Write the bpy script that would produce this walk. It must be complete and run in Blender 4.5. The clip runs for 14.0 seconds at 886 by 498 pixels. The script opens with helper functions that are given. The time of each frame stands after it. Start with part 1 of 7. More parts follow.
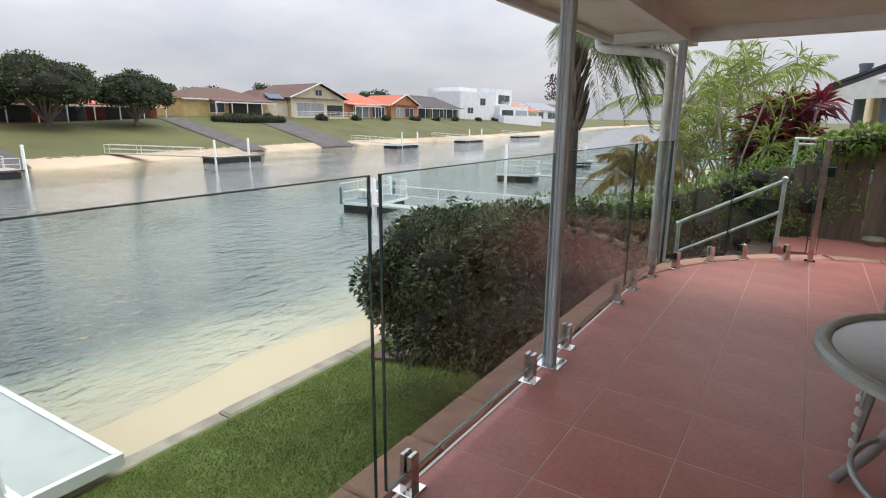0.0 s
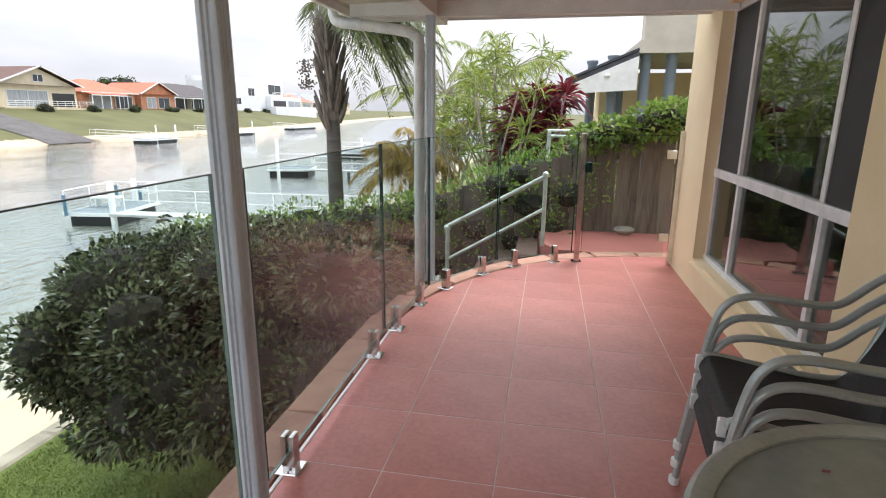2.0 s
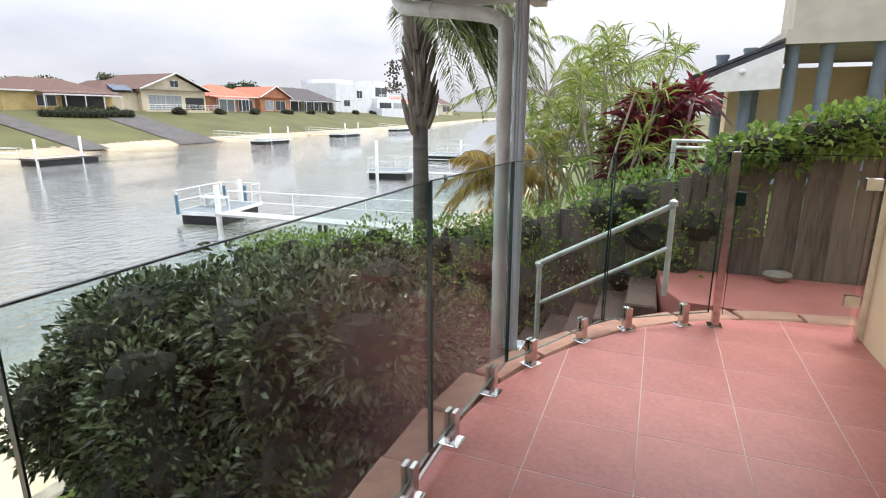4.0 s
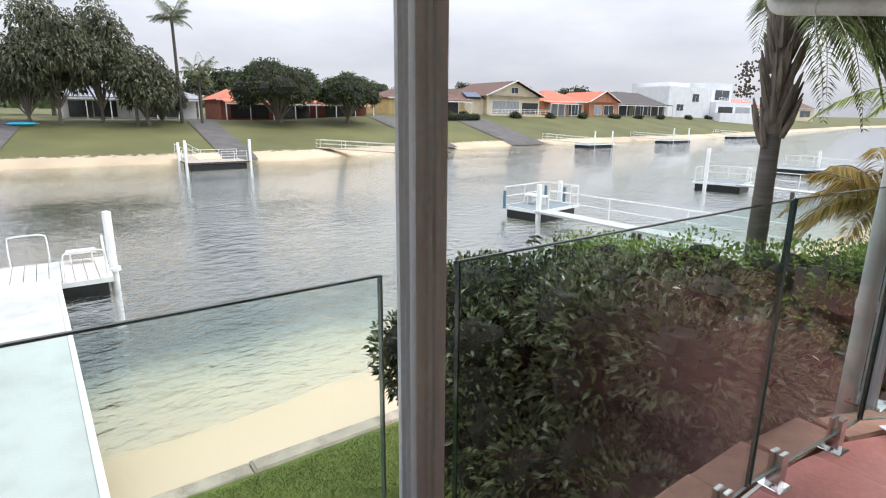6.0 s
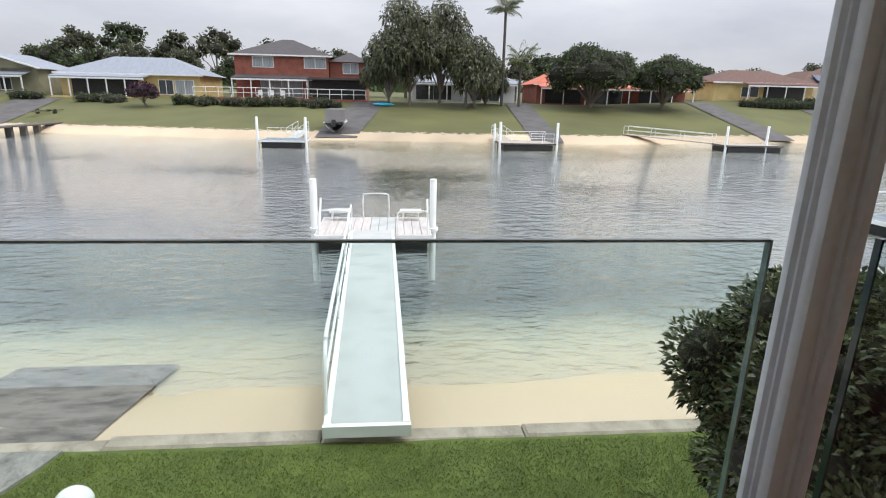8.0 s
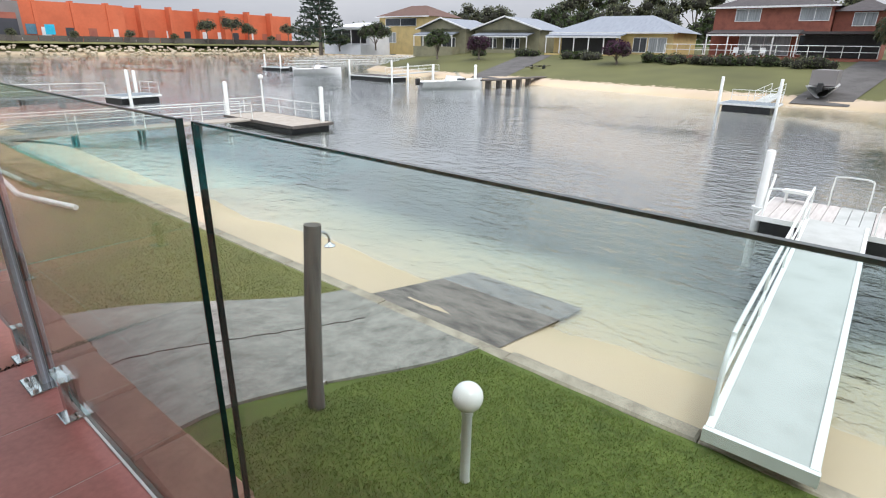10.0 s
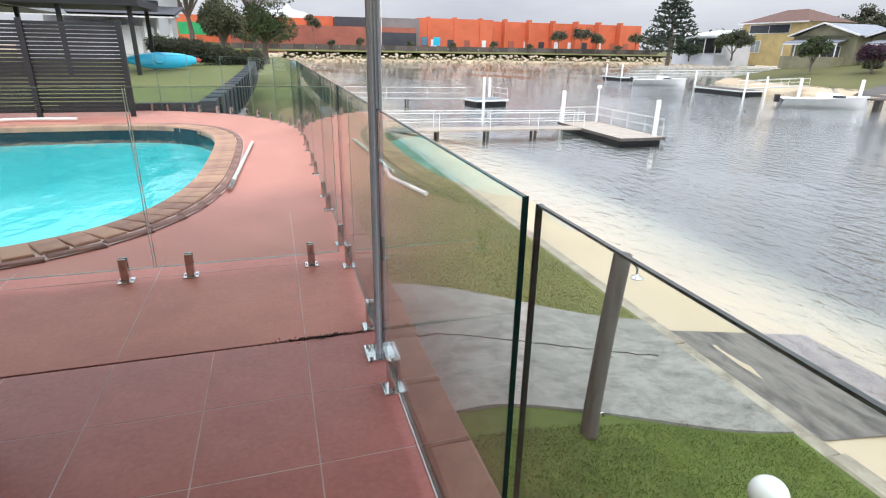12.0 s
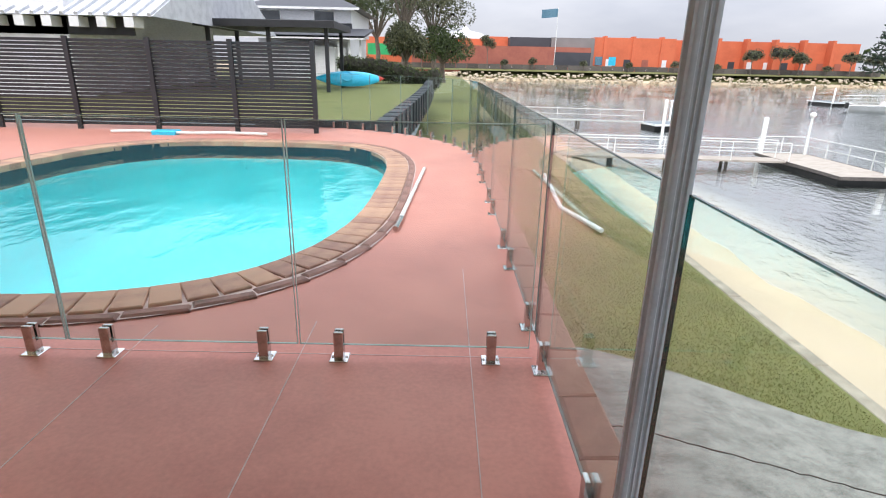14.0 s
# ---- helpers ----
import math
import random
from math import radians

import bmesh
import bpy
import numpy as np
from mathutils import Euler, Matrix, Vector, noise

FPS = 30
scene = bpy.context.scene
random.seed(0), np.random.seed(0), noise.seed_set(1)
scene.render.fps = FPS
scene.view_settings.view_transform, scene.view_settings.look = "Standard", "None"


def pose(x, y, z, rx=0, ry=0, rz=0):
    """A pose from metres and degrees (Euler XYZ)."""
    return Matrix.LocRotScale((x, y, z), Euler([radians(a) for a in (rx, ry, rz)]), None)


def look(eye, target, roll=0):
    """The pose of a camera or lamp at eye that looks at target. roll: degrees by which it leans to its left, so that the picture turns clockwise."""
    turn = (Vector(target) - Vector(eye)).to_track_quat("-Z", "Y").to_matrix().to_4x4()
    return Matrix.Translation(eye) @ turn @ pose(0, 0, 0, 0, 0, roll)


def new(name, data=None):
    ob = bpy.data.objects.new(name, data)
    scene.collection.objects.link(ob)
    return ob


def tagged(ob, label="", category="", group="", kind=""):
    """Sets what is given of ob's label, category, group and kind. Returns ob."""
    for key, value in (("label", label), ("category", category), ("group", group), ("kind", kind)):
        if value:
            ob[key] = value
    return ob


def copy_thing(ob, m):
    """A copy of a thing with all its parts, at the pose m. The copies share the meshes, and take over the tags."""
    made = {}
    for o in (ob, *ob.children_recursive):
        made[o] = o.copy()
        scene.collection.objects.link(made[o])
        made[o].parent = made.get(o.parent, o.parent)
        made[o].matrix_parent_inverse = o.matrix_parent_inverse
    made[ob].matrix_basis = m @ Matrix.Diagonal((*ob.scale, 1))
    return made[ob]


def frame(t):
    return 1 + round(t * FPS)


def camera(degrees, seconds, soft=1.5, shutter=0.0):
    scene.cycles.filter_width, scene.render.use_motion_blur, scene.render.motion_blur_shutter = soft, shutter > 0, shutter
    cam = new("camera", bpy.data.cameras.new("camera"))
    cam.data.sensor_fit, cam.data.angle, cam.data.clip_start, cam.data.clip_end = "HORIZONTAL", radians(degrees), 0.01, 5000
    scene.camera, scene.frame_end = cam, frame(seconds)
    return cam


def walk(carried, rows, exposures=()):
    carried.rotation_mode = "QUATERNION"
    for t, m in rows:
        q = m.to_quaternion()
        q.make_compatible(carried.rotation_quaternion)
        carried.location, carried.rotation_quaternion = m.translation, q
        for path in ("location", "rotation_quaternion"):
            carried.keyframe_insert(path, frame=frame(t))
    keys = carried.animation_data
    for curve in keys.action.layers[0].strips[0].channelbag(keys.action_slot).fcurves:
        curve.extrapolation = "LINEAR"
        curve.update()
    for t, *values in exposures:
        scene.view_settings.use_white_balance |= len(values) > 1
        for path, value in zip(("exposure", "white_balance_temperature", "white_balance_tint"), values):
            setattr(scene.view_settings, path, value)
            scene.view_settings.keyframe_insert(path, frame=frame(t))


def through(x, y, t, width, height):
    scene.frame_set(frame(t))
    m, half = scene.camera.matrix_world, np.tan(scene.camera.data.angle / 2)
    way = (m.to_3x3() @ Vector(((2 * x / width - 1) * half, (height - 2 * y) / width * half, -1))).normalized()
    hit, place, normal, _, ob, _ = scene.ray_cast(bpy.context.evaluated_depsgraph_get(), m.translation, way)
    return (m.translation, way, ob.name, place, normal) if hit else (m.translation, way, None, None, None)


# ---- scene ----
cam = camera(78.6, 14.0, soft=1.1)
PATH = [
    (0, (1.145, -2.905, 1.436), (0.069, -1.284, 0.973), 0.4),
    (0.5, (1.074, -2.642, 1.442), (0.245, -0.882, 0.976), 0.3),
    (1, (1.066, -2.27, 1.425), (0.459, -0.424, 0.952), 0.5),
    (1.5, (1.041, -1.9, 1.418), (0.593, -0.011, 0.936), 0.4),
    (2, (0.984, -1.54, 1.445), (0.619, 0.365, 0.958), 0.4),
    (2.2, (0.973, -1.389, 1.453), (0.625, 0.518, 0.961), 0.4),
    (4.3, (0.801, -0.261, 1.53), (-0.04, 1.488, 1.048), 0.1),
    (4.5, (0.806, -0.249, 1.537), (-0.133, 1.45, 1.056), 0.1),
    (5, (0.818, -0.313, 1.54), (-0.359, 1.231, 1.062), 0.3),
    (5.5, (0.823, -0.451, 1.545), (-0.57, 0.902, 1.068), 0.5),
    (6, (0.813, -0.542, 1.541), (-0.757, 0.601, 1.064), 0.5),
    (6.5, (0.79, -0.588, 1.529), (-0.916, 0.34, 1.05), 0.6),
    (7, (0.766, -0.596, 1.5), (-1.04, 0.111, 1.013), 0.7),
    (7.2, (0.754, -0.607, 1.487), (-1.084, 0.009, 0.995), 0.8),
    (9.3, (0.564, -0.648, 1.398), (-1.18, -1.377, 0.742), 1.2),
    (9.5, (0.506, -0.645, 1.385), (-1.164, -1.519, 0.715), 1.1),
    (10, (0.440, -0.645, 1.392), (-1.002, -1.839, 0.688), 1.1),
    (10.5, (0.376, -0.589, 1.429), (-0.805, -2.033, 0.707), 1.1),
    (11, (0.348, -0.542, 1.463), (-0.579, -2.16, 0.739), 1.0),
    (11.5, (0.365, -0.579, 1.496), (-0.348, -2.305, 0.78), 1.0),
    (12, (0.423, -0.736, 1.516), (-0.126, -2.53, 0.82), 1.0),
    (12.5, (0.466, -0.966, 1.516), (0.049, -2.803, 0.846), 1.0),
    (13, (0.457, -1.291, 1.524), (0.158, -3.159, 0.873), 1.1),
    (13.5, (0.475, -1.626, 1.504), (0.309, -3.515, 0.867), 1.1),
    (14, (0.54, -1.969, 1.522), (0.536, -3.862, 0.877), 1.2),
]
walk(cam, [(t, look(eye, target, roll)) for t, eye, target, roll in PATH], exposures=[(0, 0.12, 6450, 13), (1, 0.4, 6450, 13), (2.2, 0.72, 6450, 13), (4.3, 0.5, 6400, 13), (5.5, 0.4, 6350, 13), (7.2, 0.2, 6350, 13), (9.3, 0.1, 6350, 12), (11, 0.22, 6300, 13), (12.5, 0.38, 6300, 13), (14, 0.42, 6300, 14)])


# ---- world ----
def nodes_of(m):
    m.use_nodes = True
    nt = m.node_tree
    nt.nodes.clear()
    return nt, nt.nodes, nt.links


SUN_AZ, SUN_EL = 70.0, 55.0   # degrees: from +x towards +y, and above the horizon
world = bpy.data.worlds.new("overcast_sky")
scene.world = world
nt, N, L = nodes_of(world)
out = N.new("ShaderNodeOutputWorld")
bg = N.new("ShaderNodeBackground")
sky = N.new("ShaderNodeTexSky")
sky.sky_type = "NISHITA"
sky.sun_disc = False
sky.sun_elevation = radians(SUN_EL)
sky.sun_rotation = radians(90 - SUN_AZ)
sky.dust_density, sky.air_density, sky.ozone_density = 3.0, 1.2, 1.0
coord = N.new("ShaderNodeTexCoord")
squash = N.new("ShaderNodeMapping")
squash.inputs["Scale"].default_value = (1.0, 1.0, 3.2)
cloud = N.new("ShaderNodeTexNoise")
cloud.inputs["Scale"].default_value, cloud.inputs["Detail"].default_value, cloud.inputs["Roughness"].default_value = 2.2, 7.0, 0.55
ramp = N.new("ShaderNodeValToRGB")
ramp.color_ramp.elements[0].position, ramp.color_ramp.elements[0].color = 0.34, (7.7, 8.1, 8.9, 1)
ramp.color_ramp.elements[1].position, ramp.color_ramp.elements[1].color = 0.64, (10.6, 10.8, 11.2, 1)
mixs = N.new("ShaderNodeMixRGB")
mixs.inputs[0].default_value = 0.86
L.new(coord.outputs["Generated"], squash.inputs[0])
L.new(squash.outputs[0], cloud.inputs["Vector"])
L.new(cloud.outputs[0], ramp.inputs[0])
L.new(sky.outputs[0], mixs.inputs[1])
L.new(ramp.outputs[0], mixs.inputs[2])
# an overcast sky is brighter overhead than at the horizon
high = N.new("ShaderNodeSeparateXYZ")
lift = N.new("ShaderNodeMath")
lift.operation = "MULTIPLY_ADD"
lift.inputs[1].default_value, lift.inputs[2].default_value = 2.0, 0.74
lift.use_clamp = False
grow = N.new("ShaderNodeMixRGB")
grow.blend_type = "MULTIPLY"
grow.inputs[0].default_value = 1.0
L.new(coord.outputs["Generated"], high.inputs[0])
L.new(high.outputs[2], lift.inputs[0])
L.new(mixs.outputs[0], grow.inputs[1])
L.new(lift.outputs[0], grow.inputs[2])
L.new(grow.outputs[0], bg.inputs[0])
bg.inputs[1].default_value = 0.078
L.new(bg.outputs[0], out.inputs[0])

sun_data = bpy.data.lights.new("sun", "SUN")
sun_data.energy, sun_data.angle, sun_data.color = 1.6, radians(20), (1.0, 0.96, 0.9)
sun = new("sun", sun_data)
a, e = radians(SUN_AZ), radians(SUN_EL)
sun.matrix_world = look((30 * math.cos(a) * math.cos(e), 30 * math.sin(a) * math.cos(e), 30 * math.sin(e)), (0, 0, 0))


# ---- materials ----
def material(name, base, dark=None, rough=0.7, scale=6.0, fine=60.0, bump=0.15, metal=0.0, amount=0.5, per_object=0.0,
             detail=5.0, spec=0.5, stretch=(1, 1, 1), grain=0.58):
    """Two-scale noise between two colours, with a fine bump."""
    m = bpy.data.materials.new(name)
    nt, N, L = nodes_of(m)
    o = N.new("ShaderNodeOutputMaterial")
    p = N.new("ShaderNodeBsdfPrincipled")
    L.new(p.outputs[0], o.inputs[0])
    dark = dark or tuple(c * 0.72 for c in base)
    tc = N.new("ShaderNodeTexCoord")
    mp = N.new("ShaderNodeMapping")
    mp.inputs["Scale"].default_value = stretch
    L.new(tc.outputs["Object"], mp.inputs[0])
    big, small = N.new("ShaderNodeTexNoise"), N.new("ShaderNodeTexNoise")
    big.inputs["Scale"].default_value, big.inputs["Detail"].default_value = scale, detail
    big.inputs["Roughness"].default_value = grain
    small.inputs["Scale"].default_value, small.inputs["Detail"].default_value = fine, 3.0
    for n in (big, small):
        L.new(mp.outputs[0], n.inputs["Vector"])
    add = N.new("ShaderNodeMath")
    add.operation = "MULTIPLY_ADD"
    add.inputs[1].default_value = 0.35
    L.new(small.outputs[0], add.inputs[0])
    L.new(big.outputs[0], add.inputs[2])
    value = add.outputs[0]
    if per_object:
        info = N.new("ShaderNodeObjectInfo")
        more = N.new("ShaderNodeMath")
        more.operation = "MULTIPLY_ADD"
        more.inputs[1].default_value = per_object
        L.new(info.outputs["Random"], more.inputs[0])
        L.new(value, more.inputs[2])
        shift = N.new("ShaderNodeMath")
        shift.operation = "SUBTRACT"
        shift.inputs[1].default_value = per_object / 2
        L.new(more.outputs[0], shift.inputs[0])
        value = shift.outputs[0]
    cr = N.new("ShaderNodeValToRGB")
    lo, hi = 0.67 - 0.32 * amount - 0.05, 0.67 + 0.32 * amount * 0.6
    cr.color_ramp.elements[0].position, cr.color_ramp.elements[0].color = max(0.0, lo), (*dark, 1)
    cr.color_ramp.elements[1].position, cr.color_ramp.elements[1].color = min(1.0, hi), (*base, 1)
    L.new(value, cr.inputs[0])
    L.new(cr.outputs[0], p.inputs["Base Color"])
    p.inputs["Roughness"].default_value, p.inputs["Metallic"].default_value = rough, metal
    p.inputs["Specular IOR Level"].default_value = spec
    if bump:
        b = N.new("ShaderNodeBump")
        b.inputs["Strength"].default_value, b.inputs["Distance"].default_value = bump, 0.01
        L.new(value, b.inputs["Height"])
        L.new(b.outputs[0], p.inputs["Normal"])
    return m


def gloss_share(N, L, base=0.04, power=5.0, normal=None):
    """How much a clear surface mirrors: little face on, all at grazing angles."""
    w, inv, po, mul = N.new("ShaderNodeLayerWeight"), N.new("ShaderNodeMath"), N.new("ShaderNodeMath"), N.new("ShaderNodeMath")
    w.inputs["Blend"].default_value = 0.5
    po.operation, mul.operation = "POWER", "MULTIPLY_ADD"
    po.inputs[1].default_value = power
    mul.inputs[1].default_value, mul.inputs[2].default_value = 1 - base, base
    L.new(w.outputs["Facing"], po.inputs[0])
    L.new(po.outputs[0], mul.inputs[0])
    if normal:
        L.new(normal, w.inputs["Normal"])
    return mul.outputs[0]


def clear_glass(name, tint=(0.86, 0.95, 0.93), base=0.04):
    """Thin clear pane: mostly see-through, with a mirror-like share that grows at grazing angles."""
    m = bpy.data.materials.new(name)
    nt, N, L = nodes_of(m)
    o = N.new("ShaderNodeOutputMaterial")
    t, g, mx = N.new("ShaderNodeBsdfTransparent"), N.new("ShaderNodeBsdfGlossy"), N.new("ShaderNodeMixShader")
    t.inputs[0].default_value = (*tint, 1)
    g.inputs["Roughness"].default_value = 0.02
    L.new(gloss_share(N, L, base), mx.inputs[0])
    L.new(t.outputs[0], mx.inputs[1])
    L.new(g.outputs[0], mx.inputs[2])
    L.new(mx.outputs[0], o.inputs[0])
    return m


# ---- mesh tools ----
class Shape:
    """Gathers points and faces of one mesh."""

    def __init__(self):
        self.v, self.f = [], []

    def add(self, pts, faces):
        n = len(self.v)
        self.v += [tuple(p) for p in pts]
        self.f += [tuple(i + n for i in face) for face in faces]
        return self

    def box(self, x0, x1, y0, y1, z0, z1):
        p = [(x0, y0, z0), (x1, y0, z0), (x1, y1, z0), (x0, y1, z0), (x0, y0, z1), (x1, y0, z1), (x1, y1, z1), (x0, y1, z1)]
        return self.add(p, [(3, 2, 1, 0), (4, 5, 6, 7), (0, 1, 5, 4), (1, 2, 6, 5), (2, 3, 7, 6), (3, 0, 4, 7)])

    def slab(self, x0, x1, y0, y1, z0, z1, c=0.004):
        """A box whose upper edges are chamfered by c."""
        p = [(x0, y0, z0), (x1, y0, z0), (x1, y1, z0), (x0, y1, z0),
             (x0, y0, z1 - c), (x1, y0, z1 - c), (x1, y1, z1 - c), (x0, y1, z1 - c),
             (x0 + c, y0 + c, z1), (x1 - c, y0 + c, z1), (x1 - c, y1 - c, z1), (x0 + c, y1 - c, z1)]
        f = [(3, 2, 1, 0), (8, 9, 10, 11)]
        for i in range(4):
            j = (i + 1) % 4
            f += [(i, j, j + 4, i + 4), (i + 4, j + 4, j + 8, i + 8)]
        return self.add(p, f)

    def prism(self, outline, z0, z1):
        n = len(outline)
        p = [(x, y, z0) for x, y in outline] + [(x, y, z1) for x, y in outline]
        f = [tuple(range(n - 1, -1, -1)), tuple(range(n, 2 * n))]
        f += [(i, (i + 1) % n, (i + 1) % n + n, i + n) for i in range(n)]
        return self.add(p, f)

    def tube(self, path, radius, seg=8, closed=False, flat=1.0):
        """A tube along a path; radius is a number or one for each point."""
        path = [Vector(p) for p in path]
        n = len(path)
        rad = radius if isinstance(radius, (list, tuple)) else [radius] * n
        pts, faces = [], []
        ref = None
        for i, p in enumerate(path):
            d = (path[min(i + 1, n - 1)] - path[max(i - 1, 0)]).normalized()
            if ref is None:
                ref = d.cross(Vector((0, 0, 1)))
                if ref.length < 0.05:
                    ref = Vector((1, 0, 0))
            side = (ref - d * ref.dot(d)).normalized()
            up = d.cross(side)
            ref = side
            for k in range(seg):
                t = 2 * math.pi * (k + 0.5) / seg
                pts.append(p + (side * math.cos(t) + up * math.sin(t) * flat) * rad[i])
        for i in range(n - 1):
            for k in range(seg):
                faces.append((i * seg + k, i * seg + (k + 1) % seg, (i + 1) * seg + (k + 1) % seg, (i + 1) * seg + k))
        faces.append(tuple(range(seg - 1, -1, -1)))
        faces.append(tuple((n - 1) * seg + k for k in range(seg)))
        return self.add(pts, faces)

    def turned(self, profile, seg=20, x=0, y=0, z=0):
        """A profile of (radius, height) turned round a vertical axis."""
        pts, faces = [], []
        for r, h in profile:
            for k in range(seg):
                t = 2 * math.pi * k / seg
                pts.append((x + r * math.cos(t), y + r * math.sin(t), z + h))
        for i in range(len(profile) - 1):
            for k in range(seg):
                faces.append((i * seg + k, i * seg + (k + 1) % seg, (i + 1) * seg + (k + 1) % seg, (i + 1) * seg + k))
        faces.append(tuple(range(seg - 1, -1, -1)))
        faces.append(tuple((len(profile) - 1) * seg + k for k in range(seg)))
        return self.add(pts, faces)

    def grid(self, nx, ny, fn):
        pts = [fn(i / nx, j / ny) for j in range(ny + 1) for i in range(nx + 1)]
        f = [(j * (nx + 1) + i, j * (nx + 1) + i + 1, (j + 1) * (nx + 1) + i + 1, (j + 1) * (nx + 1) + i) for j in range(ny) for i in range(nx)]
        return self.add(pts, f)

    def mesh(self, name, mat, smooth=False):
        me = bpy.data.meshes.new(name)
        me.from_pydata(self.v, [], self.f)
        if mat:
            for one in (mat if isinstance(mat, (list, tuple)) else [mat]):
                me.materials.append(one)
        if smooth:
            me.polygons.foreach_set("use_smooth", [True] * len(me.polygons))
            try:
                me.set_sharp_from_angle(angle=radians(40))
            except AttributeError:
                pass
        me.update()
        return me


def part(name, shape, mat, parent=None, label="", smooth=False, at=None):
    """One mesh object of a shape, under a thing or at top level."""
    ob = new(name, shape.mesh(name, mat, smooth) if isinstance(shape, Shape) else shape)
    if at is not None:
        ob.matrix_basis = at
    if parent is not None:
        ob.parent = parent
    if label:
        ob["label"] = label
    return ob


def thing(name, label, category, group="", m=None):
    ob = new(name)
    ob.empty_display_size = 0.1
    tagged(ob, label, category, group)
    if m is not None:
        ob.matrix_basis = m
    return ob


def structure(name, shape, mat, label, category="", smooth=False):
    return tagged(part(name, shape, mat, smooth=smooth), label, category or name.split("_")[0], kind="structure")


def rnd(a, b):
    return random.uniform(a, b)


def arc(points, n=10):
    """A smooth line through a few points (Catmull-Rom)."""
    p = [Vector(q) for q in points]
    p = [p[0] * 2 - p[1]] + p + [p[-1] * 2 - p[-2]]
    line = []
    for i in range(1, len(p) - 2):
        for k in range(n):
            t = k / n
            a, b, c, d = p[i - 1], p[i], p[i + 1], p[i + 2]
            line.append(0.5 * (2 * b + (c - a) * t + (2 * a - 5 * b + 4 * c - d) * t * t + (3 * b - a - 3 * c + d) * t ** 3))
    line.append(p[-2])
    return line

# ---- surfaces ----
M_DECK = material("painted_concrete", (0.55, 0.21, 0.18), (0.39, 0.14, 0.12), rough=0.40, scale=1.5, fine=40, bump=0.06, amount=0.5, per_object=0.04, detail=12, grain=0.7)
# lighter copy of M_DECK: the open-sky light beyond the roof, in the colour
M_DECK_LIT = material("lit_painted_concrete", (0.64, 0.255, 0.195), (0.46, 0.17, 0.135), rough=0.5, scale=1.1, fine=40, bump=0.06, amount=0.6, detail=12, grain=0.72)
M_GROUT = material("pale_joint", (0.68, 0.50, 0.46), rough=0.8)
M_DARK_JOINT = material("dirt_joint", (0.03, 0.022, 0.018), rough=0.95)
M_COPING = material("sandstone_coping", (0.46, 0.26, 0.18), (0.27, 0.145, 0.105), rough=0.75, scale=5, fine=50, bump=0.35, amount=0.6, per_object=0.25)
M_RENDER = material("cream_render", (0.80, 0.66, 0.42), (0.72, 0.59, 0.37), rough=0.85, scale=1.3, fine=140, bump=0.12, amount=0.5)
M_RENDER_LOW = material("retaining_render", (0.42, 0.24, 0.18), (0.26, 0.15, 0.11), rough=0.85, scale=2, fine=40, bump=0.2)
M_WHITE = material("white_paint", (0.76, 0.77, 0.76), (0.62, 0.63, 0.62), rough=0.42, scale=3, fine=80, bump=0.03, amount=0.5)
M_POST = material("painted_post", (0.53, 0.59, 0.65), (0.42, 0.47, 0.53), rough=0.38, scale=2, fine=60, bump=0.03)
M_CEIL = material("ceiling_sheet", (0.74, 0.70, 0.62), (0.64, 0.60, 0.53), rough=0.45, scale=2, fine=40, bump=0.03)
M_STEEL = material("satin_steel", (0.62, 0.60, 0.58), (0.40, 0.37, 0.35), rough=0.22, metal=1.0, scale=14, fine=120, bump=0.03)
M_CHROME = material("polished_steel", (0.8, 0.8, 0.8), (0.62, 0.62, 0.62), rough=0.12, metal=1.0, scale=9, bump=0.02)
M_GLASS = clear_glass("fence_glass", (0.91, 0.96, 0.95), 0.016)
# two paler copies of M_EDGE with the reflected light painted in
M_EDGE_SHEEN = material("glass_edge_sheen", (0.20, 0.27, 0.25), (0.10, 0.15, 0.14), rough=0.1, bump=0.0)
M_EDGE_BRIGHT_SHEEN = material("glass_edge_bright_sheen", (0.50, 0.60, 0.57), (0.36, 0.45, 0.43), rough=0.1, bump=0.0)
M_EDGE = material("glass_edge", (0.015, 0.05, 0.045), (0.008, 0.02, 0.02), rough=0.08, bump=0.0)
M_DARKGLASS = clear_glass("window_glass", (0.62, 0.68, 0.66), 0.13)
M_ALU = material("white_aluminium", (0.78, 0.78, 0.77), rough=0.35, bump=0.02)
M_SCREEN = material("insect_screen", (0.022, 0.022, 0.024), rough=0.6, fine=300, bump=0.1)
M_ROOM = material("room_dimness", (0.16, 0.14, 0.12), rough=0.8)
M_TIMBER = material("weathered_timber", (0.145, 0.13, 0.115), (0.04, 0.035, 0.032), rough=0.9, scale=3, fine=30, bump=0.6, amount=0.6, stretch=(9, 9, 0.7), per_object=0.25)
M_CONC = material("grey_concrete", (0.31, 0.295, 0.26), (0.07, 0.066, 0.057), rough=0.88, scale=2.6, fine=70, bump=0.6, amount=0.36, stretch=(0.8, 1.3, 1), detail=14, grain=0.88)
M_KERB = material("seawall_concrete", (0.40, 0.35, 0.27), (0.20, 0.17, 0.13), rough=0.9, scale=2.5, fine=30, bump=0.5, amount=0.5)
M_WET = material("wet_ramp", (0.20, 0.175, 0.15), (0.06, 0.052, 0.045), rough=0.7, scale=1.6, fine=14, bump=0.4, amount=0.45, stretch=(2.5, 1, 1))
M_SOIL = material("soil", (0.12, 0.07, 0.05), (0.05, 0.03, 0.022), rough=0.95, scale=4, fine=60, bump=0.8)
M_PVC = material("pvc_pipe", (0.72, 0.74, 0.72), rough=0.4, bump=0.01)
